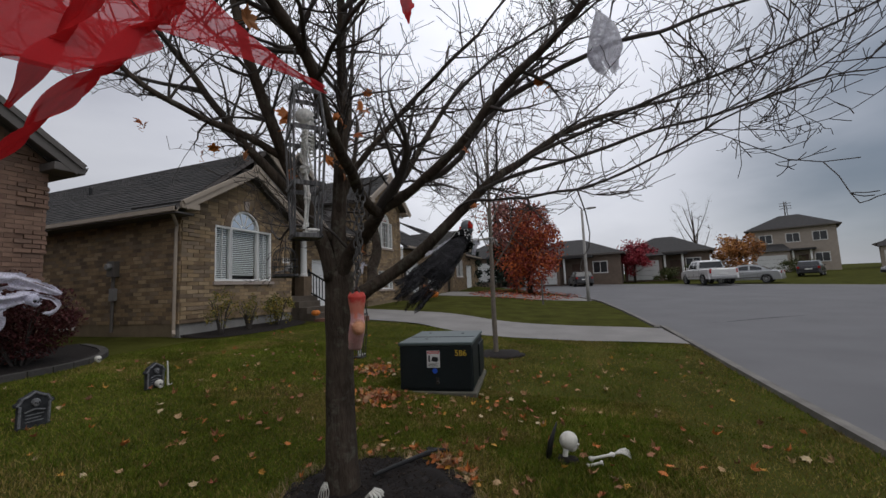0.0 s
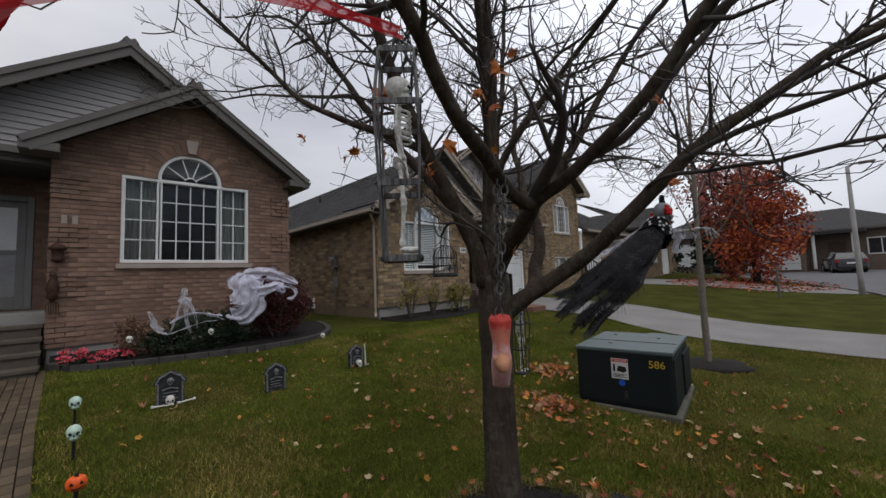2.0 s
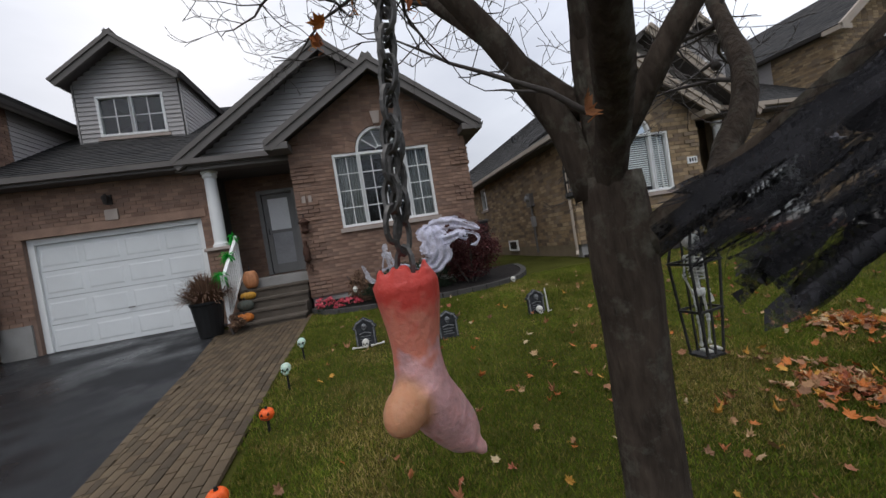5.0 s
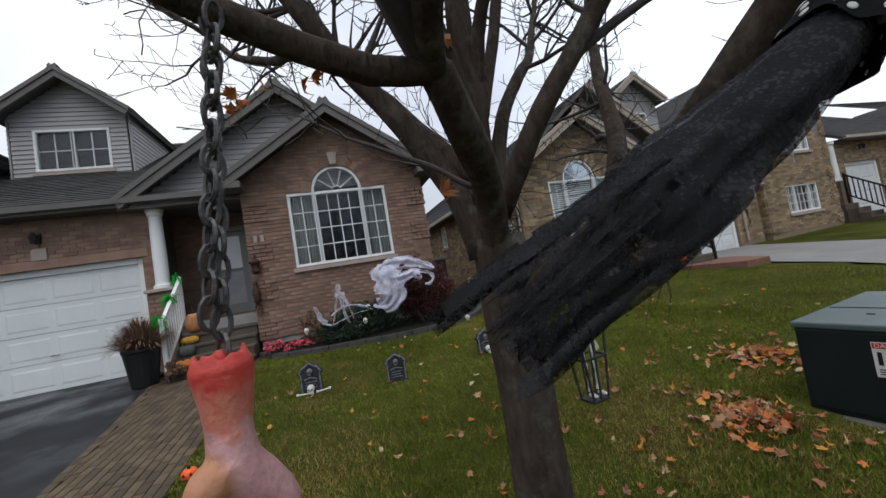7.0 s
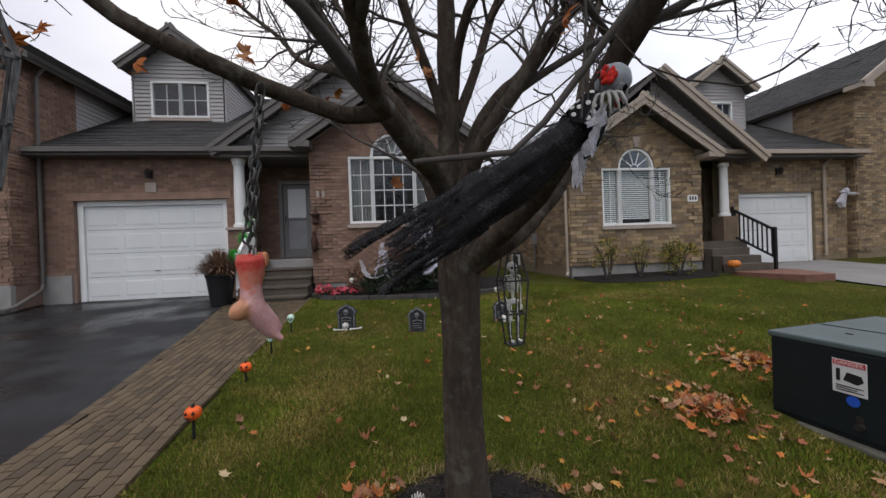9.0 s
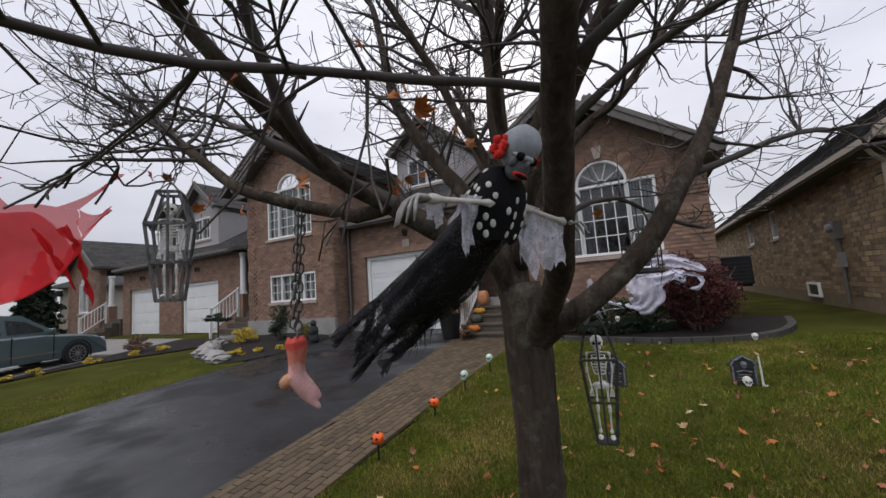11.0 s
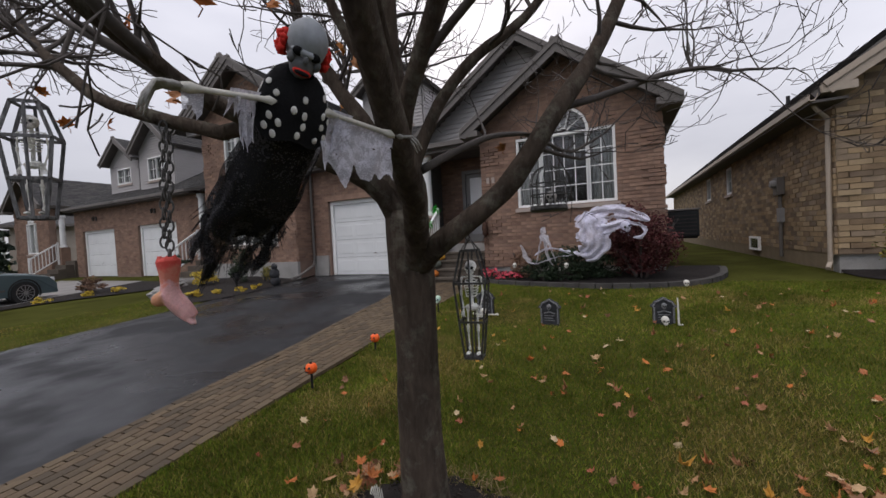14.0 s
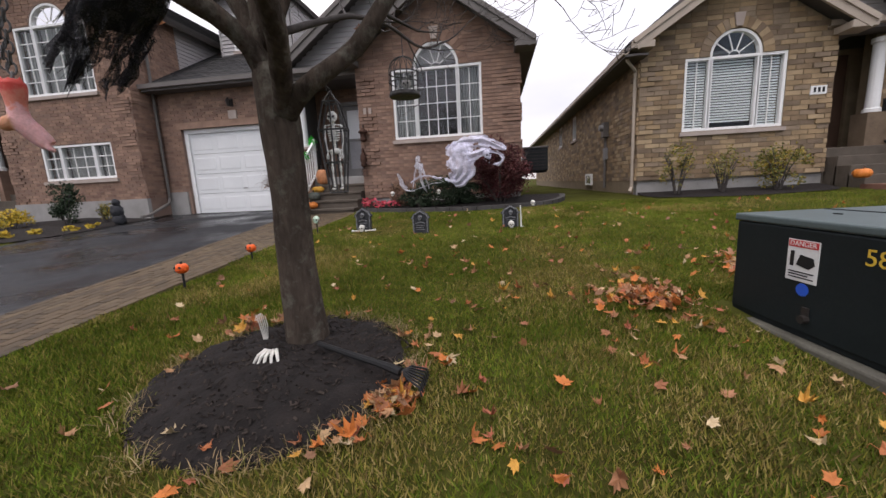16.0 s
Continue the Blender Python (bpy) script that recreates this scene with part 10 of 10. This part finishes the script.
    for s in (-1, 1):
        q = MB()
        q.box((-0.492 * L, s * W * 0.82, 0.80 if shape != "pickup" else 0.98), (0.06, 0.18, 0.18 if shape != "pickup" else 0.3))
        part("tail_lamp", q, m_tail, t, bevel=0.01)
        q = MB()
        q.box((0.472 * L, s * W * 0.74, 0.62 if shape != "pickup" else 0.88), (0.10, 0.34, 0.13))
        part("head_lamp", q, m_head, t, bevel=0.02)
        q = MB()
        q.box((0.17 * L, s * (W + 0.06), zl + 0.06), (0.12, 0.16, 0.11))
        part("mirror", q, mat, t, bevel=0.03)
        q = MB()
        q.span((-0.22 * L, s * W - 0.012, low + 0.16), (0.22 * L, s * W + 0.012, low + 0.21))
        part("side_moulding", q, trimmat or m_trim, t)
        for f in (-0.12, 0.06):
            q = MB()
            q.span((f * L - 0.09, s * W - 0.01, zl - 0.13), (f * L + 0.05, s * W + 0.02, zl - 0.1))
            part("door_handle", q, mat, t)
        for f in (-0.19, 0.0, 0.19):
            q = MB()
            q.span((f * L, s * W - 0.02, low + 0.06), (f * L + 0.008, s * W + 0.003, zl - 0.03))
            part("door_seam", q, m_stake, t)
    for px in (-0.497, 0.497):
        q = MB()
        q.box((px * L, 0, low + 0.14), (0.08, 1.7 * W, 0.2))
        part("bumper", q, mat if shape != "pickup" else m_rim, t, bevel=0.03)
    q = MB()
    q.box((-0.507 * L, 0, 0.66 if shape != "pickup" else 0.8), (0.02, 0.5, 0.11))
    part("plate", q, m_white, t)
    if shape == "pickup":
        q = MB()
        q.span((-0.488 * L, -W * 0.84, 1.0), (-0.15 * L, W * 0.84, 1.185))
        part("cargo_bed", q, m_stake, t)
    t.matrix_basis = pose(x, y, z, 0, 0, turn)
    return t


m_teal_grey = paint("grey_teal_paint", (0.085, 0.125, 0.135))
m_silver = paint("silver_paint", (0.40, 0.41, 0.42))
m_white_car = paint("white_car_paint", (0.62, 0.62, 0.61))
m_black_car = paint("black_car_paint", (0.02, 0.02, 0.023))
car("grey-teal station wagon parked on the neighbour's driveway", -2.1, -11.4, lawn(-2.1, -11.4) + 0.02, 199.4, m_teal_grey, "wagon", 4.6)
car("white pickup truck parked at the kerb", 10.5, 35.2, road_z(10, 35) + 0.02, 96, m_white_car, "pickup", 5.2)
car("silver sedan parked behind the truck", 13.6, 37.0, lawn(13.6, 37) + 0.02, 150, m_silver, "sedan", 4.6)
car("black car parked before the far house", 22.5, 47.0, lawn(22.5, 47) + 0.02, 60, m_black_car, "wagon", 4.4)
car("dark grey sedan parked along the far lawn", 27.0, 41.5, lawn(27, 41.5) + 0.02, 190, m_black_car, "sedan", 4.7)
car("dark car parked before the brown bungalow", 1.2, 41.5, lawn(1.2, 41.5) + 0.02, 100, m_black_car, "wagon", 4.4)

# ---------------------------------------------------------------- mulch, grass and leaves
m_chip = surface("mulch_chip", (0.02, 0.015, 0.012), 0.5, 20, 90, 0.95, 0, 0.3, "island", [(0.018, 0.013, 0.011), (0.028, 0.02, 0.015), (0.012, 0.01, 0.009), (0.045, 0.034, 0.026)])
q = MB()
rings, segs = 26, 110
for i in range(rings + 1):
    for k in range(segs):
        a = 2 * math.pi * k / segs
        R = 0.60 + 0.07 * noise.noise(Vector((math.cos(a) * 1.3, math.sin(a) * 1.3, 3))) + 0.03 * noise.noise(Vector((math.cos(a) * 5, math.sin(a) * 5, 6)))
        f = i / rings
        x, y = -0.56 + R * 1.04 * f * math.cos(a), 2.69 + R * f * math.sin(a)
        z = lawn(x, y) + 0.055 * (1 - f ** 2) + 0.012 + 0.016 * noise.noise(Vector((x * 9, y * 9, 1))) + 0.012 * noise.noise(Vector((x * 31, y * 31, 2))) + 0.006 * noise.noise(Vector((x * 80, y * 80, 5))) - (0.03 if i == rings else 0)
        q.v.append((x, y, z))
for i in range(rings):
    for k in range(segs):
        a, b = i * segs + k, i * segs + (k + 1) % segs
        q.f.append((a, a + segs, b + segs, b))
q.m = [0] * len(q.f)
single("mulch_ring", q, [m_soil], "mound of dark damp mulch round the maple", "mulch", kind="structure", smooth=True)
q = MB()
rnd = random.Random(9)
for i in range(2200):
    a, f = rnd.uniform(0, 6.28), math.sqrt(rnd.random())
    x, y = -0.56 + 0.62 * f * math.cos(a), 2.69 + 0.58 * f * math.sin(a)
    z = lawn(x, y) + 0.055 * (1 - f ** 2) + 0.015
    s = rnd.uniform(0.003, 0.009)
    q.box((0, 0, 0), (s * rnd.uniform(1, 3.5), s, s * 0.5), 0, Matrix.Translation((x, y, z)) @ Euler((rnd.gauss(0, 0.5), rnd.gauss(0, 0.5), rnd.uniform(0, 6.28))).to_matrix().to_4x4())
single("mulch_chips", q, [m_chip], "loose dark wood chips on the mulch", "mulch", kind="stuff")


def turf_free(x, y):
    """Where no grass grows."""
    if x > 2.9 or x < -7.4 and y < 6.6:
        return True
    if (x + 0.56) ** 2 / 0.60 ** 2 + (y - 2.69) ** 2 / 0.57 ** 2 < 1:
        return True
    if y < edge_y(WALK_EDGE, x) and y > edge_y(DRIVE_FAR, x):
        return True
    if -0.07 < 0.99 * (x + 1.605) + 0.13 * (y - 5.165) < 1.03 and -0.085 < 0.99 * (y - 5.165) - 0.13 * (x + 1.605) < 1.27:
        return True
    if (x + 0.9) ** 2 + (y - 8.0) ** 2 < 0.24:
        return True
    return inside(NB_DRIVE, x, y) or (x < -6.3 and y < 5.2 and inside([(-8.4, 0.6)] + BED, x, y)) or (x < -6.7 and 6.7 < y < 10.2)


def grass_patch(name, label, x0, x1, y0, y1, count, tall, seed):
    gen = np.random.default_rng(seed)
    xs, ys = gen.uniform(x0, x1, count), gen.uniform(y0, y1, count)
    q = MB()
    V, Fc = q.v, q.f
    for i in range(count):
        x, y = float(xs[i]), float(ys[i])
        if turf_free(x, y):
            continue
        dens = noise.noise(Vector((x * 0.8, y * 0.8, 5)))
        h = tall * (0.5 + 0.6 * gen.random()) * (1 + 0.45 * dens)
        z = lawn(x, y) - 0.004
        a = gen.uniform(0, 6.283)
        c, s = math.cos(a), math.sin(a)
        lean = gen.uniform(0.1, 0.8) * h
        w = 0.0024 + 0.0020 * gen.random()
        b = gen.uniform(0, 6.283)
        o = len(V)
        V.append((x - c * w, y - s * w, z))
        V.append((x + c * w, y + s * w, z))
        V.append((x + math.cos(b) * lean, y + math.sin(b) * lean, z + h * 0.8))
        Fc.append((o, o + 1, o + 2))
        dry = 0.52 + 1.9 * noise.noise(Vector((x * 0.8, y * 0.8, 11))) + 1.1 * noise.noise(Vector((x * 2.6, y * 2.6, 3))) + 0.10 * (x - 0.5)
        q.m.append(1 if gen.random() < dry - 0.1 else 0)
    return single(name, q, [m_blade, m_blade_dry], label, "grass", kind="stuff")


grass_patch("grass", "short damp autumn grass round the maple", -2.6, 1.6, 0.9, 5.6, 230000, 0.043, 1)
grass_patch("grass", "autumn lawn between the walk and house", -7.0, -2.6, 0.6, 7.2, 150000, 0.05, 2)
grass_patch("grass", "autumn lawn towards the street and neighbour", -7.0, 2.95, 5.6, 10.6, 100000, 0.05, 3)
grass_patch("grass", "autumn lawn along the kerb", 1.6, 2.95, 0.9, 5.6, 25000, 0.045, 4)
grass_patch("grass", "lawn strip beyond the driveway", -4.4, 2.9, -6.6, -3.9, 30000, 0.045, 6)

# dry straw and grass tufts creeping over the mulch edge
q = MB()
rnd = random.Random(77)
for i in range(2600):
    a = rnd.uniform(0, 6.283)
    patch = noise.noise(Vector((math.cos(a) * 2.2, math.sin(a) * 2.2, 4)))
    if patch < -0.12 + 0.3 * rnd.random():
        continue
    R = 1.0 + rnd.gauss(0.0, 0.06) - 0.10 * rnd.random() * max(0, patch)
    x, y = -0.56 + 0.62 * R * math.cos(a), 2.69 + 0.59 * R * math.sin(a)
    z = lawn(x, y) + 0.012
    d = Vector((rnd.gauss(0, 1), rnd.gauss(0, 1), rnd.uniform(0.1, 1.2))).normalized() * rnd.uniform(0.03, 0.085)
    b = Vector((x, y, z))
    w = Vector((-d.y, d.x, 0)).normalized() * 0.0013
    m = b + d * 0.6 + Vector((0, 0, 0.010))
    q.add([b - w, b + w, m + w, b + d, m - w], [(0, 1, 2, 4), (4, 2, 3)])
m_dead = surface("dead_straw", (0.3, 0.22, 0.12), 0.3, 8, 60, 1.0, 0, 0, "island", [(0.24, 0.17, 0.085), (0.33, 0.25, 0.14), (0.16, 0.11, 0.06), (0.12, 0.12, 0.03)], spec=0.05)
single("dry_straw", q, [m_dead], "dry straw and dead grass round the mulch", "grass", kind="stuff")


def maple_leaf(size, curl, rnd):
    """A lobed leaf blade as a small fan of faces, with a stalk."""
    tips = [(0.0, 1.0), (0.30, 0.52), (0.42, 0.72), (0.50, 0.50), (0.92, 0.48), (0.55, 0.12), (0.70, -0.12), (0.30, -0.22), (0.0, -0.28)]
    pts = tips + [(-x, y) for x, y in reversed(tips[1:-1])]
    V = [(0, 0.1 * size, 0.0)]
    for x, y in pts:
        r2 = x * x + y * y
        V.append((x * size, y * size, curl * size * (0.7 * r2 + 0.5 * x * x) * (0.4 + 1.1 * rnd.random())))
    n = len(pts)
    Fc = [(0, 1 + (i + 1) % n, 1 + i) for i in range(n)]
    q = MB()
    q.add(V, Fc)
    q.tube([(0, -0.25 * size, 0), (0.05 * size, -0.6 * size, 0.02), (0.02 * size, -0.9 * size, 0.0)], 0.0014, 3)
    return q


LEAF_TINTS = [(0.371, 0.12, 0.03), (0.35, 0.192, 0.092), (0.247, 0.096, 0.041), (0.453, 0.143, 0.03), (0.206, 0.105, 0.054), (0.34, 0.115, 0.041), (0.412, 0.268, 0.137), (0.288, 0.134, 0.065), (0.474, 0.24, 0.038), (0.309, 0.096, 0.049), (0.453, 0.345, 0.198)]
m_fallen = surface("fallen_leaf", (0.3, 0.12, 0.04), 0.3, 30, 160, 0.65, 0, 0.2, "object", LEAF_TINTS)
m_fallen_rest = surface("fallen_leaf_rest", (0.3, 0.12, 0.04), 0.3, 30, 160, 0.65, 0, 0.2, "island", LEAF_TINTS)
rnd = random.Random(44)
leaf_meshes = [maple_leaf(0.044, c, rnd).mesh("fallen_leaf", [m_fallen]) for c in (0.35, 0.7, -0.3, 1.0, 0.2)]


def drop_leaf(x, y, s, lift=0.012):
    ob = new("fallen_leaf", leaf_meshes[rnd.randrange(5)])
    ob.matrix_basis = Matrix.Translation((x, y, lawn(x, y) + 0.02 + lift)) @ Euler((rnd.gauss(0, 0.3), rnd.gauss(0, 0.3), rnd.uniform(0, 6.28))).to_matrix().to_4x4() @ Matrix.Diagonal((s, s, s, 1))
    tagged(ob, "fallen maple leaf, brown and orange, on grass", "leaf", "fallen leaves")


placed = 0
while placed < 190:
    x, y = rnd.uniform(-6.2, 2.5), rnd.uniform(1.2, 8.0)
    if rnd.random() < 0.45:
        x, y = rnd.gauss(-0.8, 1.2), rnd.gauss(4.2, 1.3)
    if turf_free(x, y) or not (-6.2 < x < 2.8 and 1.2 < y < 8.5) or near_eye(Vector((x, y, lawn(x, y))), 0.3):
        continue
    drop_leaf(x, y, rnd.uniform(0.65, 1.15))
    placed += 1
for i in range(46):
    a = rnd.choice((-2.5, -1.6, -0.1, 0.75, 1.0, 1.15, 1.3, 1.5, 1.75, 2.2)) + rnd.gauss(0, 0.16)
    R = 0.62 + rnd.gauss(0, 0.06)
    drop_leaf(-0.56 + R * math.cos(a), 2.69 + R * math.sin(a), rnd.uniform(0.6, 1.05), 0.012)


def litter(cx, cy, rx, ry, n, label):
    q = MB()
    for i in range(n):
        a, f = rnd.uniform(0, 6.28), abs(rnd.gauss(0, 0.5))
        x, y = cx + rx * f * math.cos(a), cy + ry * f * math.sin(a)
        if turf_free(x, y):
            continue
        l = maple_leaf(0.043 * rnd.uniform(0.6, 1.2), rnd.uniform(-0.2, 0.8), rnd)
        M = Matrix.Translation((x, y, lawn(x, y) + 0.03 + 0.05 * max(0, 1 - f) * rnd.random())) @ Euler((rnd.gauss(0, 0.45), rnd.gauss(0, 0.45), rnd.uniform(0, 6.28))).to_matrix().to_4x4()
        q.add(l.v, l.f, 0, M)
    single("leaf_litter", q, [m_fallen_rest], label, "leaves", kind="stuff")


litter(-1.62, 4.66, 0.42, 0.40, 210, "heap of brown and orange leaves before the box")
litter(-2.35, 5.8, 0.45, 0.55, 170, "drift of orange leaves beside the utility box")
litter(-0.30, 3.22, 0.20, 0.22, 46, "brown leaves gathered at the mulch edge")
litter(-1.0, 2.2, 0.25, 0.2, 40, "brown leaves gathered behind the trunk")

q = MB()
for i in range(420):
    x, y = rnd.uniform(-6.2, 2.6), rnd.uniform(1.2, 8.6)
    if i % 3 == 0:
        x, y = rnd.gauss(-1.2, 1.3), rnd.gauss(4.4, 1.4)
    if turf_free(x, y):
        continue
    l = maple_leaf(0.042 * rnd.uniform(0.5, 1.1), rnd.uniform(-0.4, 1.4), rnd)
    q.add(l.v, l.f, 0, Matrix.Translation((x, y, lawn(x, y) + rnd.uniform(0.012, 0.035))) @ Euler((rnd.gauss(0, 0.5), rnd.gauss(0, 0.5), rnd.uniform(0, 6.28))).to_matrix().to_4x4())
single("leaf_litter", q, [m_fallen_rest], "brown and orange leaves scattered over the lawn", "leaves", kind="stuff")

# last leaves on the boughs
m_hang = surface("hanging_leaf", (0.40, 0.13, 0.02), 0.3, 30, 160, 0.6, 0, 0.2, "object", [(0.42, 0.12, 0.02), (0.46, 0.18, 0.03), (0.36, 0.09, 0.02), (0.34, 0.14, 0.05)])
hang_meshes = [maple_leaf(0.036, c, rnd).mesh("leaf", [m_hang]) for c in (0.4, 0.8, -0.3)]
for (x, y, z) in ((-0.32, 1.95, 1.82), (-0.29, 1.96, 1.79), (-0.22, 1.95, 1.91), (-0.18, 1.95, 2.03), (-0.16, 1.93, 2.0), (-0.33, 2.27, 2.27), (-1.47, 1.86, 2.16), (-1.42, 1.84, 2.12), (0.55, 2.34, 2.17), (0.58, 2.33, 2.13), (-0.20, 1.72, 1.72), (-0.46, 2.38, 1.44), (-0.76, 2.15, 1.88), (-0.72, 2.12, 1.82), (-1.0, 1.9, 1.95), (-1.05, 1.88, 1.92), (-0.9, 2.0, 1.93), (-0.2, 1.5, 1.80), (-0.18, 1.46, 1.76), (-0.62, 2.5, 1.98), (-0.66, 2.53, 1.93), (0.1, 2.75, 1.70), (-1.3, 2.93, 1.66), (-0.1, 1.25, 1.93), (-0.55, 2.3, 2.2), (-0.5, 2.28, 2.15), (0.2, 2.3, 1.88), (-0.25, 1.05, 2.0)):
    ob = part("leaf", hang_meshes[rnd.randrange(3)], m_hang, maple, "orange maple leaf still hanging")
    ob.matrix_parent_inverse = Matrix.Translation(-BASE[maple.name])
    ob.matrix_basis = Matrix.Translation((x, y, z)) @ Euler((rnd.uniform(1.2, 2.2), rnd.gauss(0, 0.5), rnd.uniform(0, 6.28))).to_matrix().to_4x4()

# ---------------------------------------------------------------- bricks and pavers as pieces
for parent, to, courses, mat in LATE:
    cache = {}
    for c in courses:
        u, z, l, h, d = c
        key = (round(l, 2), round(d, 3))
        if key not in cache:
            me = bpy.data.meshes.new("brick")
            o = to(0, 0, 0)
            me.from_pydata([tuple(Vector(p) - Vector(o)) for p in brick_verts(to, (0, 0, key[0], h, key[1]))], [], BRICK_FACES)
            me.materials.append(mat)
            cache[key] = me
        ob = new("brick", cache[key])
        ob.parent = parent
        ob.location = to(u, z, 0)

bed_ob = bpy.data.objects["walk_bed"]
PL, PW, PH = 0.16, 0.08, 0.03
base = MB()
ex, ey = 0.0046, 0.0046
base.add([(-PL / 2 + ex / 2, -PW / 2 + ey / 2, -0.03), (PL / 2 - ex / 2, -PW / 2 + ey / 2, -0.03), (PL / 2 - ex / 2, PW / 2 - ey / 2, -0.03), (-PL / 2 + ex / 2, PW / 2 - ey / 2, -0.03),
          (-PL / 2 + ex, -PW / 2 + ey, 0.0), (PL / 2 - ex, -PW / 2 + ey, 0.0), (PL / 2 - ex, PW / 2 - ey, 0.0), (-PL / 2 + ex, PW / 2 - ey, 0.0)], BRICK_FACES)
paver_mesh = base.mesh("paver", [m_paver])
rnd = random.Random(70)
rest = MB()
spots = []
x = 2.85
while x > -7.2:
    for k in range(23):
        xx = x - (PL / 2 if k % 2 else 0)
        y = edge_y(WALK_EDGE, xx) - PW * (k + 0.5)
        if y - PW / 2 > edge_y(DRIVE_EDGE, xx) + 0.02:
            spots.append((xx, y, WALK_EDGE, 0.0))
    spots.append((x, edge_y(DRIVE_EDGE, x) + PW / 2, DRIVE_EDGE, 0.003))
    x -= PL
spots.sort(key=lambda p: (p[0] + 2.2) ** 2 + (p[1] - 0.6) ** 2)
for i, (x, y, line, up) in enumerate(spots):
    M = Matrix.Translation((x, y, lawn(x, y) + 0.008 + up + rnd.uniform(-0.0012, 0.0015))) @ Euler((math.atan((lawn(x, y + 0.1) - lawn(x, y - 0.1)) / 0.2) + rnd.gauss(0, 0.006), -math.atan((lawn(x + 0.1, y) - lawn(x - 0.1, y)) / 0.2) + rnd.gauss(0, 0.006), math.atan((edge_y(line, x + 0.3) - edge_y(line, x - 0.3)) / 0.6) + rnd.gauss(0, 0.006))).to_matrix().to_4x4()
    if i < 300:
        ob = new("paver", paver_mesh)
        ob.parent = bed_ob
        ob.matrix_basis = M
    else:
        rest.add(base.v, base.f, 0, M)
part("paving", rest, m_paver_rest, bed_ob, kind="stuff")
